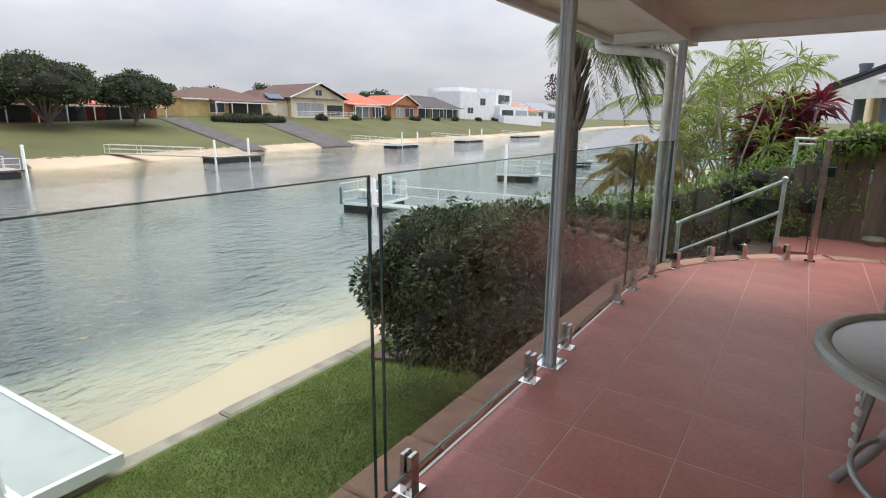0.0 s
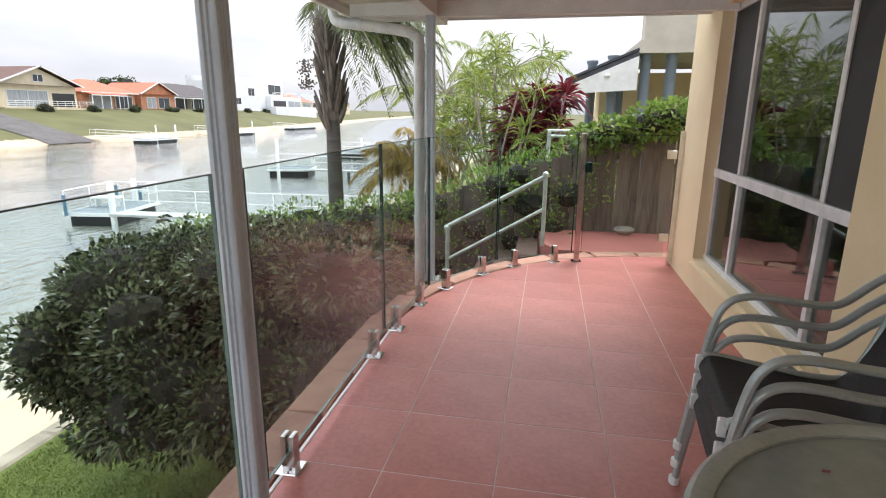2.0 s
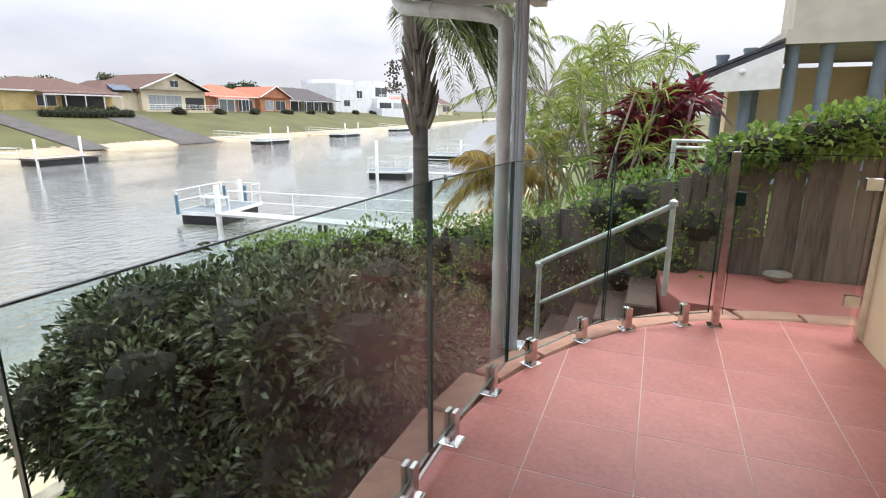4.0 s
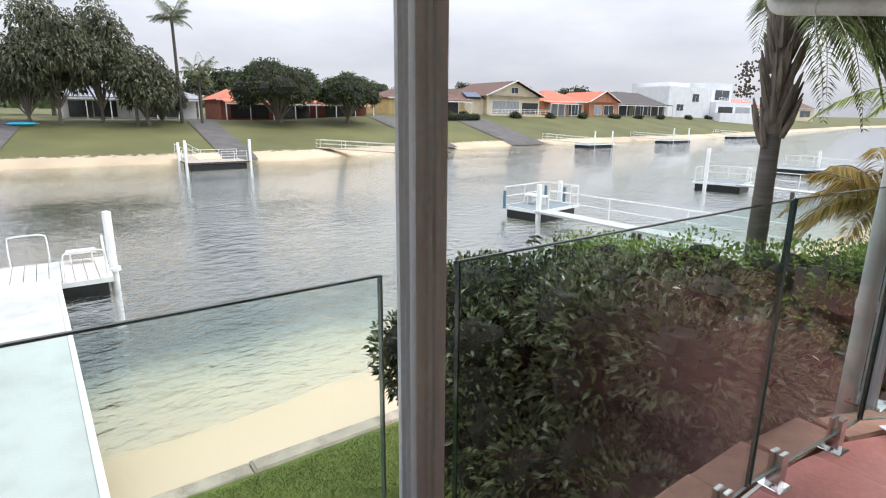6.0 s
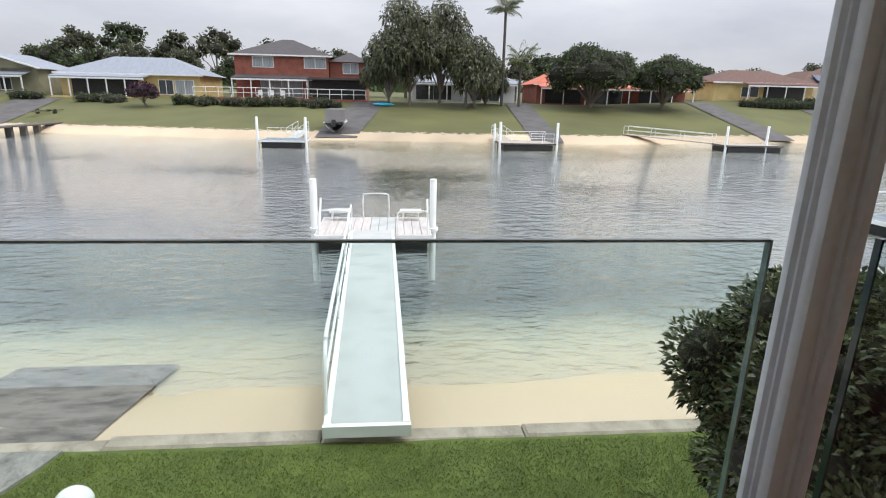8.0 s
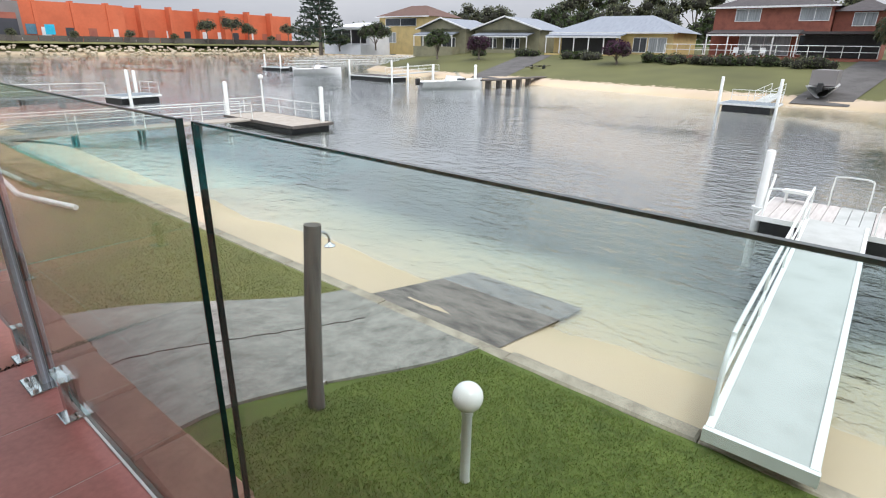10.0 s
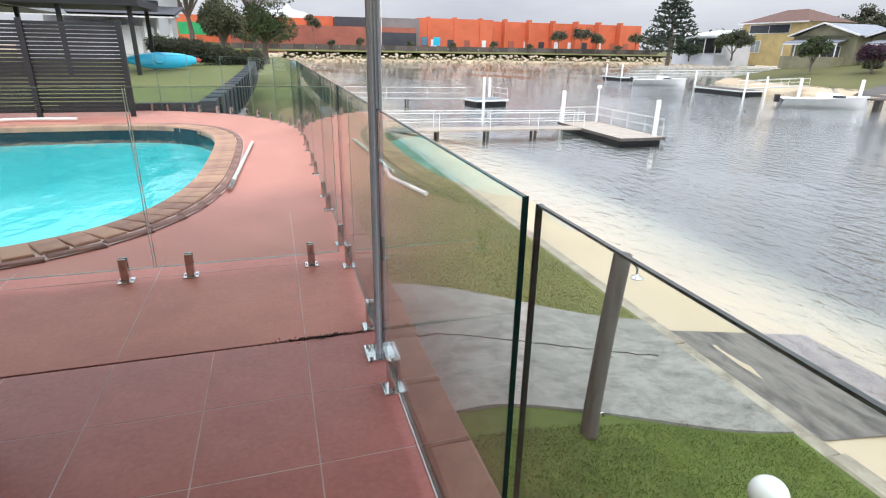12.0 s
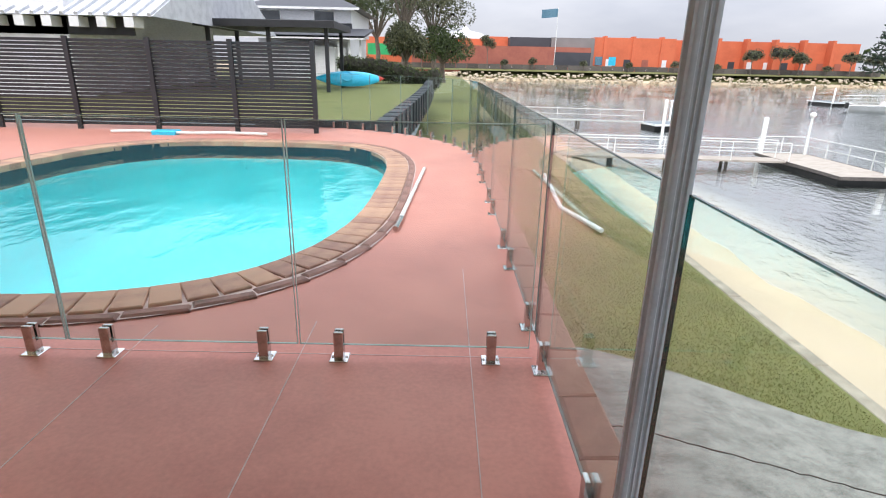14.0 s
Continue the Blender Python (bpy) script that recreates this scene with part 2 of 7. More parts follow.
M_RAIL = material("galvanised_pipe", (0.55, 0.62, 0.58), (0.38, 0.40, 0.36), rough=0.42, metal=0.35, scale=10, bump=0.05)


def lawn_material(name, a, b, c):
    m = material(name, a, b, rough=0.9, scale=2.2, fine=38, bump=1.0, amount=0.45, detail=12, grain=0.88)
    return m


M_GRASS = lawn_material("mown_grass", (0.115, 0.150, 0.026), (0.035, 0.058, 0.010), None)
M_BLADE = material("grass_blade", (0.175, 0.215, 0.038), (0.05, 0.085, 0.013), rough=0.6, scale=1.3, fine=40, bump=0, amount=0.9)
M_GRASS_DRY = material("side_grass", (0.165, 0.165, 0.05), (0.075, 0.09, 0.024), rough=0.9, scale=1.8, fine=34, bump=1.0, amount=0.45, detail=12, grain=0.88)


# ---- ground and water ----
WATER_Z, WALL_X, WALL_Z = -3.1, -4.86, -2.4


def shore(y):
    """x of the far shoreline at y."""
    ys = [-400, -110, -80, -62, -44, -18, 5, 24, 38, 60, 90, 120, 160, 260, 400, 900]
    xs = [-2000, -160, -72, -64, -63, -58, -57, -57, -61, -66, -68, -70, -76, -96, -125, -230]
    return float(np.interp(y, ys, xs))


def smooth(a, b, v):
    t = min(1.0, max(0.0, (v - a) / (b - a)))
    return t * t * (3 - 2 * t)


def ground_z(x, y):
    wob = 0.10 * noise.noise(Vector((x * 0.5, y * 0.35, 3.0))) + 0.05 * noise.noise(Vector((x * 1.3, y * 0.9, 8.0)))
    sand = -2.66 - 0.75 * smooth(0, 4.2, WALL_X - x) - 1.75 * smooth(3.2, 13, WALL_X - x) + wob * smooth(0.2, 2.0, WALL_X - x)
    far = shore(y)
    rise = -3.1 + (far - x) * 0.30 if x < far + 6 else -9
    slope, cap = np.interp(y, [-110, -45, -30, 25, 55, 85], [0.15, 0.14, 0.13, 0.14, 0.20, 0.20]), np.interp(y, [30, 55, 80], [0.6, 1.9, 1.8])
    bank = min(rise, -2.55 + (far - x - 1.8) * slope) if x < far - 1.8 else rise
    bank = min(bank, cap + 0.012 * max(0, far - x - 25))
    south = -3.1 + (-196 - y) * 0.35 if y < -190 else -9
    south = min(south, 0.4)
    return max(min(sand, -2.64), float(np.interp(y, [-4, 10, 60], [-5.0, -4.25, -4.15])), bank, south)


def axis(dense, ends):
    return sorted(set([round(v, 3) for v in dense] + ends))


gx = axis(list(np.arange(-8.6, -4.5, 0.4)) + list(np.arange(-50, -8, 3.5)) + list(np.arange(-140, -50, 1.5)), [-4000, -1500, -600, -300, -220, -180, -160, -4.86])
gy = axis(list(np.arange(-26, 14, 0.5)) + list(np.arange(-120, 200, 4)) + list(np.arange(-215, -185, 2.5)), [-4000, -1500, -600, -300, -240, -180, -160, -140, 230, 260, 300, 360, 420, 600, 1500, 4000])
g = Shape()
g.add([(x, y, ground_z(x, y)) for y in gy for x in gx],
      [(j * len(gx) + i, j * len(gx) + i + 1, (j + 1) * len(gx) + i + 1, (j + 1) * len(gx) + i) for j in range(len(gy) - 1) for i in range(len(gx) - 1)])
# the land on this side, out to the horizon
g.add([(WALL_X, 40, -1.9), (4000, 40, -0.6), (4000, 4000, -0.6), (WALL_X - 40, 4000, -1.9)], [(0, 1, 2, 3)])
g.add([(WALL_X, -40, -2.42), (4000, -40, -0.6), (4000, -4000, 0.4), (WALL_X, -4000, 0.4), (WALL_X, -198, 0.3), (WALL_X, -190, -3.4)], [(0, 5, 4, 3, 2, 1)])


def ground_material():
    m = bpy.data.materials.new("grass_sand_and_depth_tint")
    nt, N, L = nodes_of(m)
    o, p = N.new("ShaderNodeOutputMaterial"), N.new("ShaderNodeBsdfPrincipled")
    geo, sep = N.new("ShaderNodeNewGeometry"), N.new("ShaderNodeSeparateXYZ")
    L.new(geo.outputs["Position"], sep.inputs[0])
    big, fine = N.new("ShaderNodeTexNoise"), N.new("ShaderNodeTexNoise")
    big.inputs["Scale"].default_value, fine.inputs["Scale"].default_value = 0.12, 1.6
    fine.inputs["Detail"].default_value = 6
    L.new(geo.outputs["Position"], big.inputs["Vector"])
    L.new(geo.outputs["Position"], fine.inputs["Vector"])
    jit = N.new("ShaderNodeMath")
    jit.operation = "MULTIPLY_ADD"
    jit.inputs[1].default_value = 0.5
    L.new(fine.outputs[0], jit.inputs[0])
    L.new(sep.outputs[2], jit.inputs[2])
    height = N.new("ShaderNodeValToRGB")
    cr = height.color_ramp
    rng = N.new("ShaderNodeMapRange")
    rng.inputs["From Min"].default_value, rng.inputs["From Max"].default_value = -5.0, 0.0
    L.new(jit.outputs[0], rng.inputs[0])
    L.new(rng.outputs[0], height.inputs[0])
    # low stops go dark green: light lost in deep water, painted on the bed
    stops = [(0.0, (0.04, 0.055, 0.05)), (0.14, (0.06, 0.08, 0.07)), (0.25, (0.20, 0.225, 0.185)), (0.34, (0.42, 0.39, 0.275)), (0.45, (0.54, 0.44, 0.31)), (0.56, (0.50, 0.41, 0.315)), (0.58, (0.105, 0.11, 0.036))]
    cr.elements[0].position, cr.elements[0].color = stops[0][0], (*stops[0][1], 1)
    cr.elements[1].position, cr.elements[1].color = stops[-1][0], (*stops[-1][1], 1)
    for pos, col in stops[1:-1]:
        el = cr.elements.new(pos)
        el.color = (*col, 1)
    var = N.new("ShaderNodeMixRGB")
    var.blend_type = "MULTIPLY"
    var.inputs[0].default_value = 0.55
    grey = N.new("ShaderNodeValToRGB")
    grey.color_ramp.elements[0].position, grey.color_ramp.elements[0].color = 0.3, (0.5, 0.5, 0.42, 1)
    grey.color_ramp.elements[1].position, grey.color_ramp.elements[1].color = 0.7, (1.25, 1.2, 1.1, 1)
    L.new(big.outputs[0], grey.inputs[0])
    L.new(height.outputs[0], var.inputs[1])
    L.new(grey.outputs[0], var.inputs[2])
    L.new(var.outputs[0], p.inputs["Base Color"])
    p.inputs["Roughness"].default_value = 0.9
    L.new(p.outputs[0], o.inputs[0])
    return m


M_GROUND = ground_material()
structure("ground", g, M_GROUND, "sandy canal bed with painted depth shade and grassy banks reaching the horizon", "ground", smooth=True)


def water_material(name, tint, scale, strength, rough=0.03, base=0.04, power=3.0):
    m = bpy.data.materials.new(name)
    nt, N, L = nodes_of(m)
    o = N.new("ShaderNodeOutputMaterial")
    t, gl, mx = N.new("ShaderNodeBsdfTransparent"), N.new("ShaderNodeBsdfGlossy"), N.new("ShaderNodeMixShader")
    t.inputs[0].default_value = (*tint, 1)
    gl.inputs["Roughness"].default_value = rough
    gl.inputs[0].default_value = (0.95, 0.97, 0.99, 1)
    tc, mp = N.new("ShaderNodeTexCoord"), N.new("ShaderNodeMapping")
    mp.inputs["Scale"].default_value = (scale, scale * 0.55, 1)
    mp.inputs["Rotation"].default_value = (0, 0, radians(-24))
    n1, n2, n3 = N.new("ShaderNodeTexNoise"), N.new("ShaderNodeTexNoise"), N.new("ShaderNodeTexNoise")
    n1.inputs["Scale"].default_value, n1.inputs["Detail"].default_value = 1.0, 4
    n2.inputs["Scale"].default_value, n2.inputs["Detail"].default_value = 2.7, 3
    n3.inputs["Scale"].default_value, n3.inputs["Detail"].default_value = 0.035, 3
    L.new(tc.outputs["Object"], mp.inputs[0])
    for n in (n1, n2, n3):
        L.new(mp.outputs[0], n.inputs["Vector"])
    s = N.new("ShaderNodeMath")
    s.operation = "MULTIPLY_ADD"
    s.inputs[1].default_value = 0.4
    L.new(n2.outputs[0], s.inputs[0])
    L.new(n1.outputs[0], s.inputs[2])
    b = N.new("ShaderNodeBump")
    b.inputs["Distance"].default_value = 0.22
    patch = N.new("ShaderNodeMapRange")
    patch.inputs["From Min"].default_value, patch.inputs["From Max"].default_value = 0.35, 0.65
    patch.inputs["To Min"].default_value, patch.inputs["To Max"].default_value = strength * 0.3, strength * 1.4
    L.new(n3.outputs[0], patch.inputs[0])
    L.new(patch.outputs[0], b.inputs["Strength"])
    L.new(s.outputs[0], b.inputs["Height"])
    L.new(b.outputs[0], gl.inputs["Normal"])
    L.new(gloss_share(N, L, base, power, b.outputs[0]), mx.inputs[0])
    L.new(t.outputs[0], mx.inputs[1])
    L.new(gl.outputs[0], mx.inputs[2])
    L.new(mx.outputs[0], o.inputs[0])
    return m


M_WATER = water_material("canal_water", (0.95, 0.955, 0.925), 2.4, 0.42, 0.02)
w = Shape().add([(-4000, -600, WATER_Z), (-4.9, -600, WATER_Z), (-4.9, 4000, WATER_Z), (-4000, 4000, WATER_Z)], [(0, 1, 2, 3)])
water = structure("water", w, M_WATER, "rippled shallow canal water over pale sand", "water")
water.visible_shadow = False


# lawn between the deck wall and the seawall, sloping down to it
def lawn_z(x):
    return -1.9 - 0.5 * smooth(-1.2, -4.7, x) if x > -4.7 else -2.4


def lawn_piece(y0, y1, x0, x1, ny, mat, name, label):
    s = Shape()
    s.grid(14, ny, lambda u, v: (x0 + (x1 - x0) * u, y0 + (y1 - y0) * v, lawn_z(x0 + (x1 - x0) * u) + 0.02 * noise.noise(Vector((u * 6, v * (y1 - y0) * 1.3, 0)))))
    return structure(name, s, mat, label, "lawn", smooth=True)


lawn_piece(-5.6, 9, WALL_X + 0.12, 0.0, 60, M_GRASS, "lawn", "short green mown lawn beside the seawall")
lawn_piece(-190, -6.0, WALL_X + 0.12, 2.0, 120, M_GRASS_DRY, "lawn_side", "yellowish green mown lawn beyond the boat ramp")

# seawall kerb in lengths
kerb_mesh = Shape().slab(-0.13, 0.13, 0.006, 2.394, -0.7, 0.0, 0.03).mesh("seawall", M_KERB)
wall = thing("wall_sea", "weathered low concrete seawall edging the sand", "seawall")
wall["kind"] = "structure"
for k in range(-19, 6):
    y = k * 2.4 + 0.9
    if -7.2 < y < -4.4:
        continue
    ob = part("kerb_length", kerb_mesh, None, wall, at=pose(WALL_X + rnd(-0.012, 0.012), y, WALL_Z + 0.02 + rnd(-0.01, 0.01), 0, 0, rnd(-0.15, 0.15)))
part("kerb_sill", Shape().slab(WALL_X - 0.13, WALL_X + 0.13, -6.3, -3.91, WALL_Z - 0.6, WALL_Z - 0.02, 0.02), M_KERB, wall)

# concrete path down to the boat ramp
s = Shape()
nx, ny = 24, 24


def path_pt(u, v):
    x = -4.73 * u
    a = np.interp(-x, [0, 1.5, 4.73], [-8.5, -8.05, -7.0])
    b = np.interp(-x, [0, 1.5, 3.2, 4.73], [-4.95, -5.0, -4.65, -4.28])
    return (x, a + (b - a) * v, lawn_z(x) + 0.035)


s.grid(nx, ny, path_pt)
n = len(s.v)
s.grid(nx, 1, lambda u, v: (*path_pt(u, 1)[:2], path_pt(u, 1)[2] - 0.12 * (1 - v)))
s.grid(nx, 1, lambda u, v: (*path_pt(u, 0)[:2], path_pt(u, 0)[2] - 0.12 * v))
structure("pavement", s, M_CONC, "stained cracked grey concrete path to the ramp", "pavement", smooth=True)
s = Shape().grid(10, 10, lambda u, v: (WALL_X - 0.13 - 3.6 * u, -7.0 + 2.7 * v - 0.25 * u, WALL_Z - 0.19 - 0.75 * u))
structure("ramp", s, M_WET, "wet dark concrete boat ramp running into the water", "ramp", smooth=True)
# cracks across the path
crack_line = thing("path_crack", "thin dark crack running across the concrete path", "crack")
crack_line["kind"] = "structure"
pts = []
for i in range(40):
    u = 0.05 + 0.85 * i / 39
    x, y, z = path_pt(u, 0.47 + 0.05 * math.sin(i * 0.11) + 0.02 * noise.noise(Vector((i * 0.45, 0, 0))) + rnd(-0.006, 0.006))
    pts.append((x, y, z + 0.004))
part("crack", Shape().tube(pts, [0.008 + 0.006 * rnd(0, 1) for _ in pts], 4, flat=0.3), M_DARK_JOINT, crack_line)

# ---- deck ----
EDGE = [(-0.03, -3.452), (-0.03, 1.7), (0.005, 2.1), (0.07, 2.45), (0.22, 2.84), (0.46, 3.25), (0.75, 3.60), (1.08, 3.88), (1.42, 4.07), (1.85, 4.20), (2.3, 4.26)]
DECK = EDGE + [(2.3, -3.452)]


def clip(poly, hull):
    """The part of a polygon inside a convex outline that turns right (clockwise)."""
    for i in range(len(hull)):
        (ax, ay), (bx, by) = hull[i], hull[(i + 1) % len(hull)]
        side = [(bx - ax) * (y - ay) - (by - ay) * (x - ax) for x, y in poly]
        res = []
        for k in range(len(poly)):
            p, q, sp, sq = poly[k - 1], poly[k], side[k - 1], side[k]
            if (sp <= 0) != (sq <= 0):
                t = sp / (sp - sq)
                res.append((p[0] + (q[0] - p[0]) * t, p[1] + (q[1] - p[1]) * t))
            if sq <= 0:
                res.append(q)
        poly = res
        if len(poly) < 3:
            return []
    return poly


structure("floor", Shape().prism(list(reversed(DECK)), -0.16, -0.0012), M_GROUT, "red painted concrete verandah floor with pale saw-cut joints", "floor")
floor = bpy.data.objects["floor"]

# pool surround: a ring from the coping to the outer edge
PC = (4.1, -8.9)


def pool_pt(t, a, b, n=3.2):
    c, s = math.cos(t), math.sin(t)
    return (PC[0] + a * math.copysign(abs(c) ** (2 / n), c), PC[1] + b * math.copysign(abs(s) ** (2 / n), s))


OUT = [(-0.03, -3.470), (14, -3.470), (14, -15.9), (4.2, -15.7), (3.0, -15.45), (2.2, -15.05), (1.45, -14.5), (0.85, -13.85), (0.35, -12.98), (0.06, -12.0), (-0.03, -11.1)]


def to_edge(px, py):
    dx, dy = px - PC[0], py - PC[1]
    best = 1e9
    for i in range(len(OUT)):
        (ax, ay), (bx, by) = OUT[i], OUT[(i + 1) % len(OUT)]
        ex, ey = bx - ax, by - ay
        den = dx * ey - dy * ex
        if abs(den) < 1e-9:
            continue
        k = ((ax - PC[0]) * ey - (ay - PC[1]) * ex) / den
        u = ((ax - PC[0]) * dy - (ay - PC[1]) * dx) / den
        if k > 0 and -1e-6 <= u <= 1 + 1e-6:
            best = min(best, k)
    return (PC[0] + dx * best, PC[1] + dy * best)


NT = 220
s = Shape()
ring = [pool_pt(2 * math.pi * i / NT, 3.10, 4.05) for i in range(NT)]
rows = []
for i in range(NT):
    inner, outer = ring[i], to_edge(*ring[i])
    rows.append([(inner[0] + (outer[0] - inner[0]) * k / 5, inner[1] + (outer[1] - inner[1]) * k / 5) for k in range(6)])
s.add([(x, y, 0.0) for r in rows for x, y in r], [(i * 6 + k, i * 6 + k + 1, ((i + 1) % NT) * 6 + k + 1, ((i + 1) % NT) * 6 + k) for i in range(NT) for k in range(5)])
s.prism([(-0.03, -3.470), (-0.03, -3.65), (2.0, -3.470)], -0.01, -0.002)
structure("floor_pool", s, M_DECK_LIT, "red painted concrete around the swimming pool, open-sky light put into its colour", "floor")
# the gap between the two slabs, with moss in it
s = Shape()
s.box(-0.25, 6, -3.472, -3.450, -0.05, -0.007)
structure("floor_joint", s, M_DARK_JOINT, "dark dirty expansion joint across the red concrete", "floor")
for x0, x1, y0, y1 in ((0.370, 0.375, -5.95, -3.51), (1.304, 1.309, -5.0, -3.51), (0.03, 3.9, -4.604, -4.599), (2.24, 2.245, -4.9, -3.51)):
    structure("floor_cut", Shape().box(x0, x1, y0, y1, -0.004, 0.0022), M_GROUT, "pale saw-cut line in red concrete", "floor")

structure("floor_trim", Shape().box(-0.026, -0.012, -3.44, 1.9, -0.004, 0.0035), M_WHITE, "thin white sealant line along the deck edge", "trim")

# house terrace wall under the deck edge
s = Shape()
s.prism([(-0.2, -11.0), (-0.2, 1.75), (-0.12, 2.35), (0.02, 2.85), (0.25, 3.32), (0.56, 3.72), (0.95, 4.03), (1.4, 4.25), (2.3, 4.36), (2.3, 4.26), (1.42, 4.12), (0.75, 3.7), (0.24, 3.02), (0.0, 2.2), (-0.03, 1.7), (-0.03, -11.0)][::-1], -2.6, -0.075)
structure("wall_terrace", s, M_RENDER_LOW, "brown rendered retaining wall under the terrace edge", "wall")
end_line = [(4.2, -15.7), (3.0, -15.45), (2.2, -15.05), (1.45, -14.5), (0.85, -13.85), (0.35, -12.98), (0.06, -12.0), (-0.03, -11.0)]
s = Shape().prism([(x - 0.05, y - 0.02) for x, y in end_line] + [(x + 0.12, y + 0.1) for x, y in reversed(end_line)], -2.6, -0.004)
structure("wall_terrace_end", s, M_RENDER_LOW, "brown rendered wall under the pool terrace", "wall")


# coping stones along the straight edge and the curve
def edge_frames(points, step):
    """Places and turns at even steps along a line."""
    p = [Vector((x, y, 0)) for x, y in points]
    res, left = [], 0.0
    for a, b in zip(p, p[1:]):
        d = (b - a)
        n = d.length
        pos = left
        while pos < n:
            res.append((a + d * (pos / n), math.degrees(math.atan2(d.y, d.x))))
            pos += step
        left = pos - n
    return res


coping = thing("coping_edge", "row of brown sandstone coping slabs along the deck edge", "coping")
coping["kind"] = "structure"
stone_meshes = []
for k in range(5):
    st = Shape().slab(0.005, 0.445, 0.012, 0.205, -0.08, 0.006, 0.012)
    st.v = [(x + rnd(-0.006, 0.006), y + rnd(-0.008, 0.008), z + rnd(-0.003, 0.003)) for x, y, z in st.v]
    stone_meshes.append(st.mesh("coping_stone", M_COPING))
line = [(-0.035, -11.0)] + [(x - 0.005, y) for x, y in EDGE[1:]]
for p, ang in edge_frames(line, 0.45):
    part("coping_stone", random.choice(stone_meshes), None, coping, at=pose(p.x, p.y, 0, 0, 0, ang))

# ---- pool ----
M_POOLWALL = material("pool_lining", (0.13, 0.70, 0.72), (0.06, 0.58, 0.63), rough=0.5, scale=0.6, fine=8, bump=0.05, amount=0.7)
M_POOLTILE = material("dark_pool_tile", (0.02, 0.05, 0.065), (0.01, 0.02, 0.03), rough=0.2, scale=20, bump=0.1)
M_POOLWATER = water_material("pool_water", (0.80, 0.98, 0.98), 1.6, 0.10, 0.02, 0.03, 5.0)
pool = thing("swimming_pool", "oval turquoise swimming pool with brick coping", "swimming pool")
NP = 96
A, B = 2.74, 3.69
sh = Shape()
levels = [(1.0, -0.30), (0.995, -1.0), (0.97, -1.35), (0.88, -1.62), (0.6, -1.75), (0.02, -1.8)]
sh.add([(*pool_pt(2 * math.pi * i / NP, A * k, B * k), z) for k, z in levels for i in range(NP)],
       [(r * NP + i, r * NP + (i + 1) % NP, (r + 1) * NP + (i + 1) % NP, (r + 1) * NP + i) for r in range(len(levels) - 1) for i in range(NP)] + [tuple((len(levels) - 1) * NP + i for i in range(NP))])
part("lining", sh, M_POOLWALL, pool, smooth=True)
sh = Shape()
sh.add([(*pool_pt(2 * math.pi * i / NP, A, B), z) for z in (0.0, -0.30) for i in range(NP)], [(i, (i + 1) % NP, NP + (i + 1) % NP, NP + i) for i in range(NP)])
part("tile_band", sh, M_POOLTILE, pool, "dark blue waterline tiles")
sh = Shape().add([(*pool_pt(2 * math.pi * i / NP, A, B), -0.15) for i in range(NP)], [tuple(range(NP))])
wat = part("pool_water", sh, M_POOLWATER, pool, "clear turquoise pool water")
wat.visible_shadow = False
# brick coping of two rows: headers inside, a thin kerb outside
M_POOLBRICK = material("pool_coping_brick", (0.52, 0.29, 0.19), (0.30, 0.15, 0.115), rough=0.7, scale=7, fine=50, bump=0.3, amount=0.9, per_object=0.5)
M_COPE_EDGE = material("coping_kerb", (0.30, 0.15, 0.12), (0.16, 0.085, 0.07), rough=0.75, scale=6, fine=40, bump=0.3, per_object=0.2)
brick_mesh = Shape().slab(-0.098, 0.098, -0.16, 0.17, -0.06, 0.035, 0.008).mesh("brick", M_POOLBRICK)
total = [pool_pt(2 * math.pi * i / 720, A + 0.15, B + 0.15) for i in range(721)]
for p, ang in edge_frames(total, 0.208):
    part("brick", brick_mesh, None, pool, at=pose(p.x, p.y, rnd(-0.003, 0.003), 0, 0, ang))
kerb_m = Shape().slab(0.004, 0.398, -0.045, 0.045, -0.06, 0.028, 0.014).mesh("kerb_brick", M_COPE_EDGE)
for p, ang in edge_frames([pool_pt(2 * math.pi * i / 720, A + 0.36, B + 0.36) for i in range(721)], 0.405):
    part("kerb_brick", kerb_m, None, pool, at=pose(p.x, p.y, 0, 0, 0, ang))
sh = Shape()
o1, o2 = [pool_pt(2 * math.pi * i / NP, A - 0.02, B - 0.02) for i in range(NP)], [pool_pt(2 * math.pi * i / NP, A + 0.42, B + 0.42) for i in range(NP)]
sh.add([(x, y, 0.012) for x, y in o1 + o2], [(i, (i + 1) % NP, NP + (i + 1) % NP, NP + i) for i in range(NP)])
part("mortar_bed", sh, M_GROUT, pool)

# ---- posts, roof, house wall ----


def post_outline(h=0.042):
    """Square post with rounded corners and two flutes on each face."""
    face = [(-h + 0.010, h), (-0.020, h), (-0.014, h - 0.008), (-0.006, h - 0.008), (0.0, h - 0.001), (0.006, h - 0.008), (0.014, h - 0.008), (0.020, h), (h - 0.010, h), (h - 0.003, h - 0.003)]
    out = []
    for k in range(4):
        c, s = math.cos(-k * math.pi / 2), math.sin(-k * math.pi / 2)
        out += [(x * c - y * s, x * s + y * c) for x, y in face]
    return out[::-1]


